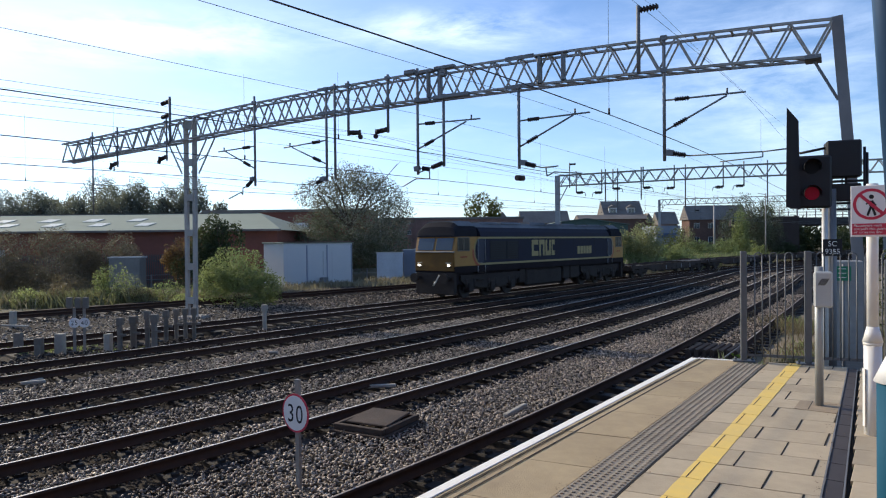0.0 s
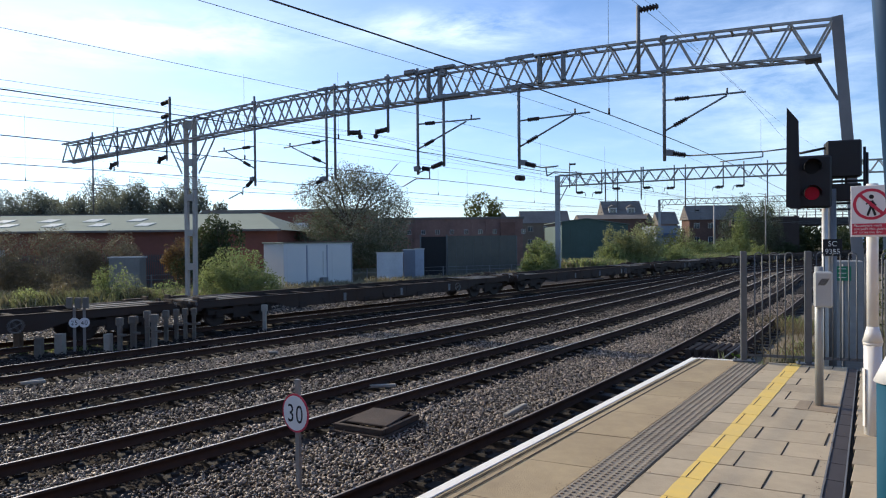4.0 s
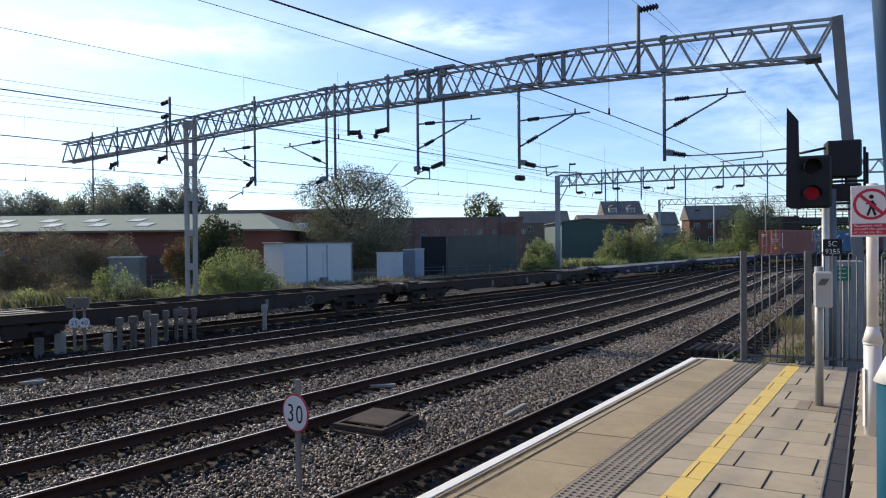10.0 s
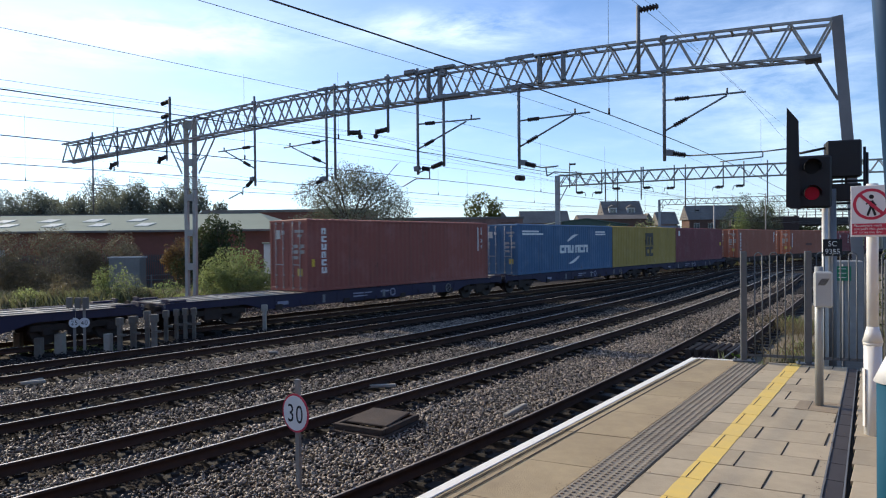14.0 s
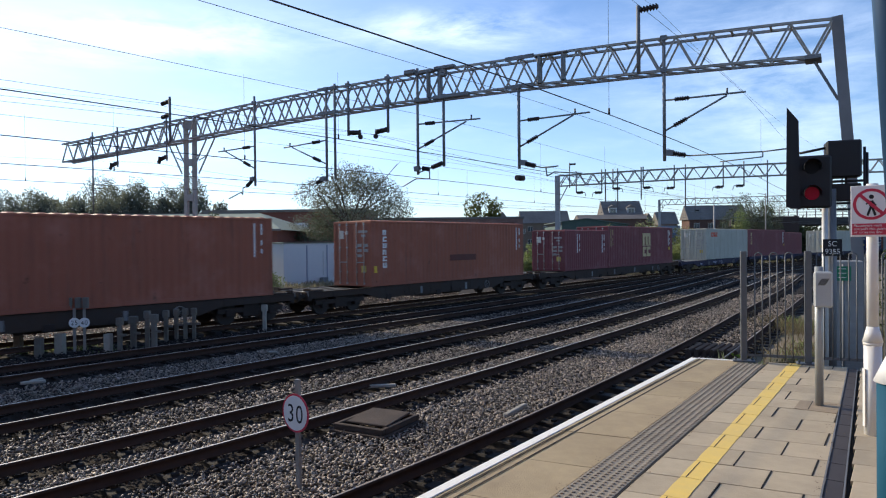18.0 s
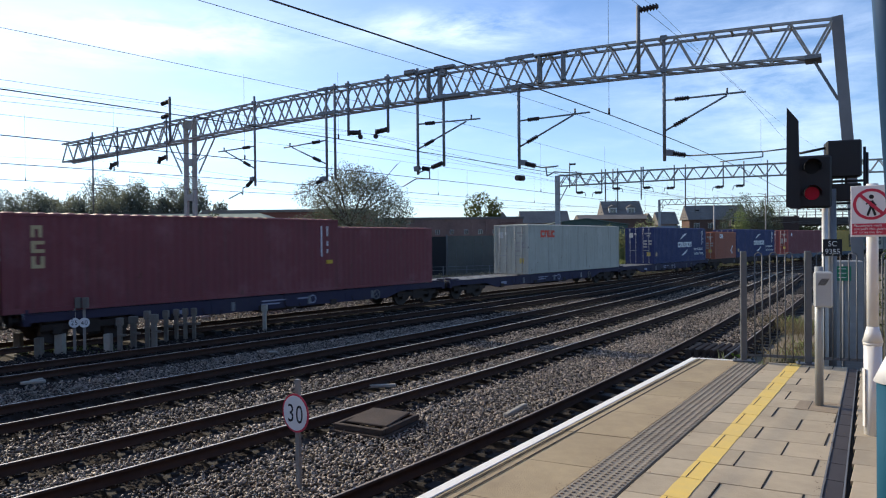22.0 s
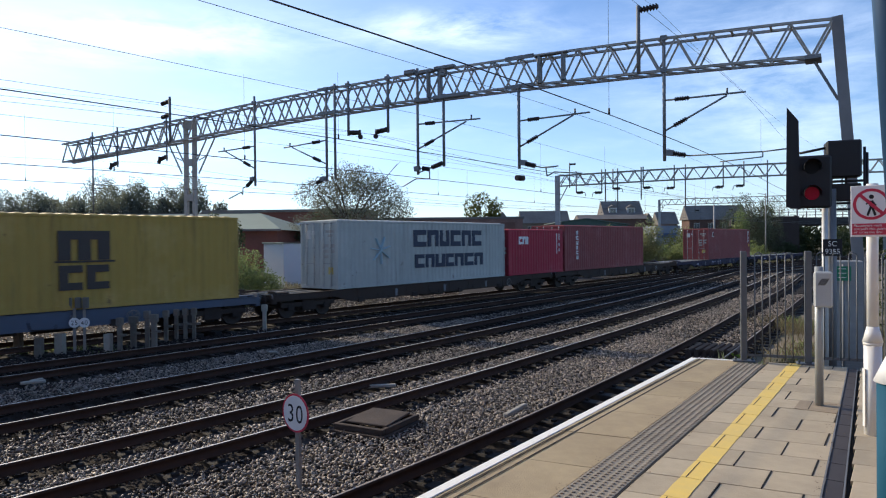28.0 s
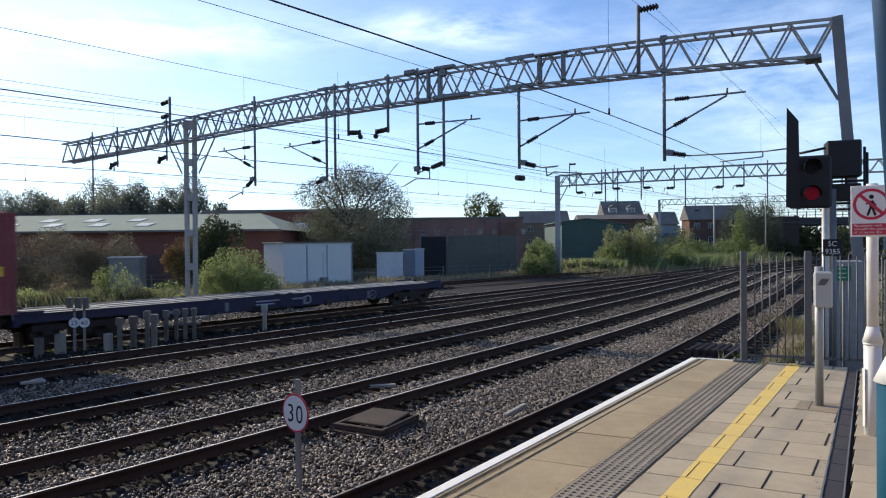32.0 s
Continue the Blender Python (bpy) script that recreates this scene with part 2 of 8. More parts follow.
TRACKS = {
    "platform": lambda s: off_main(s) + 7.52 - 0.9 * np.clip(s, -30, 30) / 50 + 0.0225 * np.clip(-s, 0, 18.5),
    "second": lambda s: off_main(s) + 3.72 - 0.35 * np.clip(s, -30, 30) / 50,
    "third": off_main,
    "fourth": lambda s: 4.05 - 1.716 * np.clip(s, -40, 10) / 50 - 3.7 * np.clip(s - 10, 0, 55) / 55,
    "goods": lambda s: 0.0 * s,
    "siding": lambda s: -10.6 + 2.0 * np.clip(s + 17, -20, 60) / 17 * 0.62,
}


# ---- ground ----
def build_ground():
    """One sheet of rough grass to the horizon, low under the tracks."""
    xs = np.concatenate([np.linspace(-2500, -160, 9), np.linspace(-140, 260, 81), np.linspace(300, 2500, 9)])
    ys = np.concatenate([np.linspace(-1500, -90, 7), np.linspace(-70, 290, 73), np.linspace(330, 3000, 9)])
    gx, gy = np.meshgrid(xs, ys)
    z = -0.62 + 0.05 * np.sin(gx * 0.21) * np.cos(gy * 0.17)
    v = np.stack([gx.ravel(), gy.ravel(), z.ravel()], -1)
    nx = len(xs)
    i = np.arange((len(ys) - 1) * (nx - 1))
    r, c = i // (nx - 1), i % (nx - 1)
    a = r * nx + c
    f = np.stack([a, a + 1, a + nx + 1, a + nx], -1)
    tagged(mesh_np("ground", v, f, M_GRASS), "rough dry grass and weeds beside the railway", "ground", kind="structure")


def strip(name, s0, s1, step, profile, material):
    """A sheet along the line: profile(s) gives rows of (offset, height)."""
    ss = np.arange(s0, s1 + step, step)
    rows = []
    for s in ss:
        p = profile(s)
        x, y, _ = line_at(np.full(len(p), s), np.array([q[0] for q in p]))
        rows.append(np.stack([x, y, np.array([q[1] for q in p])], -1))
    k, v = len(rows[0]), np.concatenate(rows)
    i = np.arange((len(ss) - 1) * (k - 1))
    r, c = i // (k - 1), i % (k - 1)
    a = r * k + c
    return mesh_np(name, v, np.stack([a, a + k, a + k + 1, a + 1], -1), material)


def ballast_profile(s):
    rng = random.Random(int(s * 20) + 7)
    lo, hi = -15.5, TRACKS["platform"](s) + 2.1
    out = [(lo - 2.5, -0.64), (lo - 0.8, -0.5)]
    n = 56
    for i in range(n + 1):
        o = lo + (hi - lo) * i / n
        z = -0.335 + rng.uniform(-0.018, 0.018) - (0.06 if -7.0 < o < -2.4 else 0.0)
        out.append((o, z))
    return out + [(hi + 0.9, -0.36), (hi + 2.2, -0.64)]


def build_rails():
    prof = [(-0.07, 0), (0.07, 0), (0.07, 0.012), (0.012, 0.035), (0.009, 0.11), (0.036, 0.122), (0.036, 0.147), (0.020, 0.159),
            (-0.020, 0.159), (-0.036, 0.147), (-0.036, 0.122), (-0.009, 0.11), (-0.012, 0.035), (-0.07, 0.012)]
    k = len(prof)
    for name, off in TRACKS.items():
        s1 = 64.0 if name == "fourth" else 170.0
        ss = np.concatenate([np.arange(-60, 40, 1.0), np.arange(40, s1 + 1, 3.0)])
        if name == "siding":
            ss = np.arange(-46, 50, 1.5)
        root = tagged(empty("railway_track"), "steel rails on concrete sleepers in grey ballast", "railway track",
                      group="parallel tracks", kind="structure")
        for side in (-0.752, 0.752):
            vs = []
            for s in ss:
                o = off(np.array(s))
                d = (off(np.array(s + 0.5)) - off(np.array(s - 0.5)))
                for (a, h) in prof:
                    x, y, _ = line_at(s, o + side + a)
                    vs.append((x, y, h - 0.159))
            v = np.array(vs)
            i = np.arange((len(ss) - 1) * k)
            r, c = i // k, i % k
            f = np.stack([r * k + c, r * k + (c + 1) % k, (r + 1) * k + (c + 1) % k, (r + 1) * k + c], -1)
            ob = mesh_np("rail", v, f, M_RAIL, root)
            ob.data.materials.append(M_RAIL_DULL if name == "platform" else M_RAIL_TOP)
            mi = np.zeros(len(f), np.int32)
            mi[(c == 7)] = 1
            if name in ("siding",):
                mi[:] = 0
            ob.data.polygons.foreach_set("material_index", mi)
        # sleepers: one bevelled beam, shared by all
        me = bpy.data.meshes.get("sleeper_beam")
        if me is None:
            bm = bmesh.new()
            for x0, x1, z1 in ((-1.25, 1.25, -0.165),):
                box(bm, x0, -0.13, -0.33, x1, 0.13, z1, bev=0.015)
            for sx in (-0.752, 0.752):
                for e in (-0.12, 0.12):
                    box(bm, sx + e - 0.035, -0.05, -0.165, sx + e + 0.035, 0.05, -0.125)
            me = bpy.data.meshes.new("sleeper_beam")
            bm.to_mesh(me)
            bm.free()
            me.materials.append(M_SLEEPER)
        lo, hi = {"platform": (-25, 30), "second": (-27, 30), "third": (-27, 30), "fourth": (-25, 20), "goods": (-24, 25), "siding": (-24, 10)}[name]
        s = lo
        rng = random.Random(hash(len(name)) + 5)
        while s < hi:
            o = float(off(np.array(s)))
            x, y, h = line_at(s, o)
            sl = new("sleeper", me)
            sl.parent = root
            sl.matrix_basis = pose(x, y, rng.uniform(-0.006, 0.004) - (0.09 if name in ("third", "fourth", "second") else 0.0 if -15.2 < s < -13.4 else 0.09), 0, 0, math.degrees(h) - 90 + rng.uniform(-0.6, 0.6))
            s += 0.68


def build_stones():
    """Loose ballast stones: angular lumps, thick near the platform, thinner far off."""
    rng = np.random.default_rng(3)
    pts = []
    for n, s0, s1, lo, hi, size in ((138000, -25.5, -6, 4.6, 15.2, 0.027), (52000, -6, 14, 3.0, 14.6, 0.031), (10000, -24, 6, -9.5, -2.0, 0.042),
                                    (16000, -22, 4, 1.6, 4.8, 0.036), (9000, 14, 40, 1.5, 12.0, 0.05)):
        s = rng.uniform(s0, s1, n)
        base = TRACKS["third"](s) - 7.75 if lo > 2.9 or lo == 1.5 else 0.0
        o = rng.uniform(lo, hi + 1.4, n) + base
        keep = o < TRACKS["platform"](s) + 1.3
        s, o = s[keep], o[keep]
        gauge = np.min([abs(abs(o - off(s)) - 0.752) for off in TRACKS.values()], axis=0)
        mid = np.min([abs(o - off(s)) for off in TRACKS.values()], axis=0)
        k = gauge > 0.085
        s, o, gauge, mid = s[k], o[k], gauge[k], mid[k]
        x, y, _ = line_at(s, o)
        z = np.full(len(s), -0.255) - np.where((o > -7) & (o < -2.4), 0.06, 0.0) + rng.uniform(-0.01, 0.03, len(s))
        off3 = TRACKS["third"](s)
        z += np.where(mid > 1.3, 0.035, np.where(gauge < 0.22, 0.02, np.where(o - off3 < 1.05, 0.02, 0.07)))
        # ballast lies low along the platform side of each rail; its dark colour paints the rail's shade
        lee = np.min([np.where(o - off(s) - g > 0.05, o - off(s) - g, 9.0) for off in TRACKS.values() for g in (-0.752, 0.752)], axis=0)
        lee_shade = lee < 0.52 + rng.normal(0, 0.04, len(s))
        z -= np.where(lee_shade, 0.095, 0.0)
        # the far tracks lie in oil and dirt, the near ones are clean but for dirt and painted shade beside each rail
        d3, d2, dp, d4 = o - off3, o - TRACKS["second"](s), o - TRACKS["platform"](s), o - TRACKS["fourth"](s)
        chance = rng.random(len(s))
        oily_shade = lee_shade | (gauge < 0.14 + rng.normal(0, 0.04, len(s)))
        oily_shade |= (d3 < 1.05) & (mid < 1.15 + rng.normal(0, 0.07, len(s)))
        oily_shade |= (d4 < 1.0) & (o > 0.9) & (chance < 0.93)
        oily_shade |= (d3 < -1.0) & (chance < np.where(s > -5, 0.55, 0.2))
        oily_shade |= (d3 > 0) & (d2 < -0.7) & (chance < np.where(s > -3, 0.5, 0.3))
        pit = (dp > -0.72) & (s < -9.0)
        oily_shade |= pit | ((dp > -0.8) & (chance < 0.15))
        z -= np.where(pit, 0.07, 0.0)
        pts.append(np.stack([x, y, z, size * rng.uniform(0.6, 1.5, len(s)), np.where(oily_shade, 0.0, 1.0)], -1))
    P = np.concatenate(pts)
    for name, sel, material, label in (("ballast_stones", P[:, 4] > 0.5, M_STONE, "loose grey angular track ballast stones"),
                                       ("soiled_ballast", P[:, 4] < 0.5, M_SOILED_SHADE, "dark ballast: oil stains between the rails, rail shade painted beside them")):
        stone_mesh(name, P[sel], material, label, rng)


def stone_mesh(name, P, material, label, rng):
    n = len(P)
    octa = np.array([(1, 0, 0), (0, 1, 0), (-1, 0, 0), (0, -1, 0), (0, 0, 1), (0, 0, -1)], float)
    v = (octa[None] * rng.uniform(0.55, 1.15, (n, 6, 1)) + rng.normal(0, 0.22, (n, 6, 3))) * (np.array((1.3, 0.95, 0.7)) * rng.uniform(0.8, 1.2, (n, 3)))[:, None]
    q = rng.normal(size=(n, 4))
    q /= np.linalg.norm(q, axis=1)[:, None]
    w, a, b, c = q.T
    R = np.stack([1 - 2 * (b * b + c * c), 2 * (a * b - c * w), 2 * (a * c + b * w), 2 * (a * b + c * w), 1 - 2 * (a * a + c * c), 2 * (b * c - a * w),
                  2 * (a * c - b * w), 2 * (b * c + a * w), 1 - 2 * (a * a + b * b)], -1).reshape(n, 3, 3)
    v = np.einsum("nij,nkj->nki", R, v) * P[:, None, 3:4]
    v[..., 2] *= 0.75
    v += P[:, None, :3]
    tri = np.array([(0, 1, 4), (1, 2, 4), (2, 3, 4), (3, 0, 4), (1, 0, 5), (2, 1, 5), (3, 2, 5), (0, 3, 5)])
    f = (np.arange(n)[:, None, None] * 6 + tri[None]).reshape(-1, 3)
    tagged(mesh_np(name, v.reshape(-1, 3), f, material), label, "ballast", kind="stuff")


def earth_profile(s):
    rng = random.Random(int(s * 40) + 3)
    t1 = float(TRACKS["platform"](np.array(s)))
    return [(t1 + 1.0 + 0.3 * i + rng.uniform(-0.08, 0.08), -0.33 + 0.22 * min(1.0, i / 5) ** 0.8 + rng.uniform(-0.04, 0.04)) for i in range(20)]


build_ground()
tagged(strip("earth_bank", -8.6, 40, 0.4, earth_profile, M_EARTH), "bare brown earth with litter beside the track", "earth", kind="structure")
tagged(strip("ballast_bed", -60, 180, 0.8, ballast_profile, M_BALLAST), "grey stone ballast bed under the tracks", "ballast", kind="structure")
build_rails()
build_stones()

# ---- platform ----
# u runs along the platform away from the camera, w across it from the edge; the edge bends a little with the line
PZ = 0.915
P_A = Vector((-0.24, 5.34))
P_B = Vector((4.26, 11.59))
P_DIR = (P_B - P_A).normalized()
P_NOR = Vector((P_DIR.y, -P_DIR.x))


def plat(u, w, z=PZ):
    p = P_A + P_DIR * u + P_NOR * w
    return (p.x, p.y, z)


P_LEN = (P_B - P_A).length
PLAT_M = Matrix(((P_DIR.x, P_NOR.x, 0, P_A.x), (P_DIR.y, P_NOR.y, 0, P_A.y), (0, 0, 1, 0), (0, 0, 0, 1)))


SHEAR = 0.17


def end_u(w):
    """The platform's end runs slantwise, like the rows of slabs."""
    return P_LEN + SHEAR * w


def skew(w, u):
    """The paving's lines draw in a little towards the platform's end."""
    return w - 0.018 * (u - 1.0)


def drain_w(u, k):
    """The drain channel runs across the slabs at a slight angle; k goes from its near to its far rim."""
    return 2.672 - 0.055 * (u - 1.0) + k * (0.140 - 0.0035 * (u - 1.0))


def quad(bm, u0, u1, w0, w1, z0, z1, gap=0.003):
    """A slab between lines of the paving."""
    q0, q1 = SHEAR * (w0 - 1.3), SHEAR * (w1 - 1.3)
    ring = [plat(u0 + q0 + gap, skew(w0, u0) + gap)[:2], plat(u1 + q0 - gap, skew(w0, u1) + gap)[:2], plat(u1 + q1 - gap, skew(w1, u1) - gap)[:2], plat(u0 + q1 + gap, skew(w1, u0) - gap)[:2]]
    lo, hi = [bm.verts.new((x, y, z0)) for x, y in ring], [bm.verts.new((x, y, z1)) for x, y in ring]
    fs = [bm.faces.new(hi)] + [bm.faces.new((lo[i], lo[(i + 1) % 4], hi[(i + 1) % 4], hi[i])) for i in range(4)]
    bmesh.ops.recalc_face_normals(bm, faces=fs)
    if fs[0].normal.z < 0:
        bmesh.ops.reverse_faces(bm, faces=fs)
    top = list(fs[0].edges)
    bmesh.ops.bevel(bm, geom=top, offset=0.004, segments=1, affect="EDGES")


def build_platform():
    root = tagged(empty("platform"), "station platform of buff paving slabs with white edge", "platform", kind="structure")
    bm = bmesh.new()
    prism(bm, [plat(-14, 0.10)[:2], plat(end_u(0.10), 0.10)[:2], plat(end_u(9), 9)[:2], plat(-14, 9)[:2]], -0.6, PZ - 0.045)
    part("platform_body", bm, M_DARK, root)
    rng = random.Random(4)
    u = -13.52
    while u < P_LEN - 0.05:
        e = min(u + 1.06, P_LEN)
        bm = bmesh.new()
        k = SHEAR * 0.86
        ring = [plat(u + 0.005, 0.0)[:2], plat(e - 0.004, 0.0)[:2], plat(e + k - 0.004, skew(0.862, e))[:2], plat(u + k + 0.005, skew(0.862, u))[:2]]
        prism(bm, ring, PZ - 0.07, PZ + rng.uniform(-0.005, 0.0))
        part("coping_slab", bm, M_COPE, root)
        bm = bmesh.new()
        box(bm, u, -0.004, PZ - 0.10, e, 0.098, PZ + 0.004, bev=0.004, m=PLAT_M)
        bmesh.ops.reverse_faces(bm, faces=bm.faces[:])
        part("white_edge", bm, M_WHITE, root, "white painted platform edge")
        u = e
    for w in (0.140, 0.165, 0.245):
        bm = bmesh.new()
        box(bm, -13.5, w, PZ + 0.0005, P_LEN - 0.02, w + (0.014 if w != 0.165 else 0.007), PZ + 0.003, m=PLAT_M)
        part("edge_groove", bm, M_DARK, root)
    bm = bmesh.new()
    ring = [plat(P_LEN - 0.06, 0.094)[:2], plat(P_LEN + 0.01, 0.094)[:2], plat(end_u(0.86) + 0.01, 0.86)[:2], plat(end_u(0.86) - 0.06, 0.86)[:2]]
    prism(bm, ring, PZ - 0.1, PZ + 0.004)
    part("white_end", bm, M_WHITE, root)
    # tactile strip: slabs 0.4 m square with rows of studs
    bm0 = bmesh.new()
    box(bm0, 0.002, 0.003, -0.05, 0.396, 0.408, 0.0, bev=0.003)
    for i in range(6):
        for j in range(6):
            cx, cy = 0.035 + 0.0655 * i + 0.13 * (0.035 + 0.067 * j), 0.035 + 0.068 * j
            rod(bm0, (cx, cy, -0.001), (cx, cy, 0.010), 0.019, 8, 0.013)
    tile = bpy.data.meshes.new("tactile_tile")
    bm0.to_mesh(tile)
    bm0.free()
    tile.materials.append(M_TACT)
    u = -13.488
    while u < end_u(0.9) - 0.42:
        t = new("tactile_slab", tile)
        t.parent = root
        t.matrix_basis = PLAT_M @ pose(u, skew(0.868, u), PZ + rng.uniform(-0.001, 0.002), 0, 0, -1.03)
        u += 0.398
    # open joint between the tactile strip and the paving
    bm = bmesh.new()
    prism(bm, [plat(-13.5, skew(1.276, -13.5))[:2], plat(end_u(1.2), skew(1.276, P_LEN))[:2], plat(end_u(1.2), skew(1.294, P_LEN))[:2], plat(-13.5, skew(1.294, -13.5))[:2]], PZ - 0.06, PZ - 0.004)
    part("strip_joint", bm, M_DARK, root)
    # paving slabs, laid in a bond
    U0, PITCH, WIDE = -14.56, 0.505, 0.61
    row, u = 0, U0
    while u < end_u(1.3) - 0.03:
        e = min(u + PITCH, end_u(1.3) - 0.01)
        w = 1.296 - (0.0 if row % 2 else 0.305)
        edge = drain_w(u, 0) + 0.018 * (u - 1.0) - 0.02
        while w < edge - 0.03:
            a, b = max(w, 1.296), min(w + WIDE, edge)
            if b - a > 0.04:
                bm = bmesh.new()
                quad(bm, u, e, a, b, PZ - 0.06, PZ + rng.uniform(-0.003, 0.001), gap=rng.uniform(0.0035, 0.0065))
                part("paving_slab", bm, M_SLAB, root)
            w += WIDE
        first = drain_w(u, 1) + 0.018 * (u - 1.0) + 0.025
        k = 0.24 * (row % 2)
        joints = [first] + [w for w in (3.3 + k, 3.9 + k, 5.6 + k, 7.3 + k) if w > first + 0.1] + [8.8]
        for a, b in zip(joints[:-1], joints[1:]):
            bm = bmesh.new()
            quad(bm, u, e, a, b, PZ - 0.06, PZ - 0.001)
            part("paving_slab", bm, M_SLAB, root)
        u += PITCH
        row += 1
    # yellow line, painted over the slabs, worn through at the joints
    u, row = U0, 0
    while u < end_u(1.3) - 0.03:
        q = SHEAR * 0.38
        e = min(u + PITCH, end_u(1.3) - 0.01)
        bm = bmesh.new()
        l0, l1, r0, r1 = (rng.uniform(-0.004, 0.004) for _ in range(4))
        mid = (u + e) / 2 + q
        ring = [plat(u + q + 0.004, skew(1.592 + l0, u))[:2], plat(mid, skew(1.592 + l1, mid))[:2], plat(e + q - 0.004, skew(1.592 + l0, e))[:2],
                plat(e + q - 0.004, skew(1.772 + r0, e))[:2], plat(mid, skew(1.772 + r1, mid))[:2], plat(u + q + 0.004, skew(1.772 + r0, u))[:2]]
        prism(bm, ring, PZ - 0.01, PZ + 0.0035)
        part("yellow_line", bm, M_YELLOW, root, "worn yellow painted safety line")
        for w in ((1.635,) if row % 2 == 0 else ()) + ((2.211,) if row % 2 == 0 else (1.906, 2.516)):
            k = SHEAR * (w - 1.3)
            if w > drain_w(u, 0) + 0.018 * (u - 1.0) - 0.05:
                continue
            bm = bmesh.new()
            prism(bm, [plat(u + k + 0.012, skew(w - 0.0045, u))[:2], plat(e + k - 0.012, skew(w - 0.0045, e))[:2], plat(e + k - 0.012, skew(w + 0.0045, e))[:2], plat(u + k + 0.012, skew(w + 0.0045, u))[:2]], PZ - 0.02, PZ + 0.0048)
            part("open_joint", bm, M_DARK, root)
        u, row = u + PITCH, row + 1
    # stained slab round the foot of the grey post
    bm = bmesh.new()
    box(bm, -0.25, -0.22, PZ - 0.01, 0.25, 0.22, PZ + 0.004, bev=0.002, m=PLAT_M @ pose(5.02, 2.22, 0))
    part("repair_slab", bm, mat("repair_mortar", (0.40, 0.31, 0.21), rough=0.95, var=0.5, scale=9, bump=0.3), root, "brown mortar repair in the paving")
    # covered drain channel
    end = end_u(1.9)
    for k0, k1 in ((-0.10, 0.0), (1.0, 1.10)):
        bm = bmesh.new()
        prism(bm, [plat(-13.7, drain_w(-13.7, k0))[:2], plat(end, drain_w(end, k0))[:2], plat(end, drain_w(end, k1))[:2], plat(-13.7, drain_w(-13.7, k1))[:2]], PZ - 0.06, PZ + 0.003)
        part("drain_rim", bm, M_GALV_DK, root)
    u = -13.7
    cover = mat("drain_cover", (0.058, 0.05, 0.052), rough=0.75, metal=0.0, var=0.3, scale=12)
    while u < end - 0.2:
        e = min(u + 0.5, end)
        bm = bmesh.new()
        prism(bm, [plat(u + 0.006, drain_w(u, 0.02))[:2], plat(e - 0.006, drain_w(e, 0.02))[:2], plat(e - 0.006, drain_w(e, 0.98))[:2], plat(u + 0.006, drain_w(u, 0.98))[:2]], PZ - 0.05, PZ - 0.006)
        part("drain_cover", bm, cover, root)
        u += 0.5


def build_litter():
    """Dead leaves and crumbs of dirt lying in the joints of the paving."""
    rng = np.random.default_rng(21)
    n = 420
    line = rng.choice([0.16, 0.86, 1.29, 2.62, 2.70], n, p=[0.22, 0.26, 0.2, 0.22, 0.1])
    u = rng.uniform(-1.0, 7.5, n)
    w = line - np.where(line > 2, 0.055, 0.018) * (u - 1.0) * (line > 0.5) + rng.normal(0, 0.035, n)
    c = np.array([plat(a, b, PZ + 0.006) for a, b in zip(u, w)])
    t = rng.uniform(0, 2 * np.pi, n)
    s = rng.uniform(0.004, 0.016, n)
    d = np.stack([np.cos(t) * s, np.sin(t) * s, np.zeros(n)], -1)
    e = np.stack([-np.sin(t) * s * 0.5, np.cos(t) * s * 0.5, np.full(n, 0.003)], -1)
    v = np.stack([c - d, c + e, c + d, c - e * np.array((1, 1, -1))], 1).reshape(-1, 3)
    tagged(mesh_np("leaf_litter", v, np.arange(4 * n).reshape(-1, 4), mat("dead_leaf", (0.13, 0.085, 0.05), rough=0.9, island=0.5)), "dead leaves and dirt in the paving joints", "litter", kind="stuff")


build_platform()
build_litter()


# ---- the goods train ----
SPEED = 17.6          # metres a second, steady
MOVERS = []


def mover(ob, front, length, wheelbase=None):
    """Notes a rail vehicle or its load: its front's place along the train and its length."""
    MOVERS.append((ob, front + length / 2, (wheelbase or length * 0.68) / 2))


def train_pose(s, half):
    xa, ya, _ = line_at(s - half)
    xb, yb, _ = line_at(s + half)
    return pose((xa + xb) / 2, (ya + yb) / 2, 0, 0, 0, math.degrees(math.atan2(yb - ya, xb - xa)))


def motions():
    """Everything that moves: the train runs from the far right to the near left."""
    times = [i * 0.8 for i in range(41)]
    for ob, mid, half in MOVERS:
        walk(ob, [(t, train_pose(mid - SPEED * t, half)) for t in times])


# in a vehicle's space +x points to the train's rear, -y to the camera's side, z = 0 is the rail head
# dirty underframe brown, lightened to paint in the haze over dark parts
M_UNDER = mat("underframe_dirt_haze", (0.056, 0.046, 0.041), spec=0.12, rough=0.9, var=0.4, scale=5)
M_DECKBLUE = mat("wagon_blue", (0.034, 0.031, 0.062), rough=0.75, spec=0.2, var=0.6, scale=3, dark=(0.05, 0.045, 0.06))
M_DECKDARK = mat("wagon_dark", (0.056, 0.047, 0.043), rough=0.85, spec=0.15, var=0.6, scale=3, dark=(0.06, 0.036, 0.024))
M_DECKLT = mat("wagon_lightblue", (0.075, 0.105, 0.16), rough=0.65, var=0.5, scale=3, dark=(0.08, 0.08, 0.09))
M_DECKPALE = mat("deck_top_pale", (0.30, 0.285, 0.255), rough=0.7, var=0.5, scale=3, dark=(0.17, 0.155, 0.135))
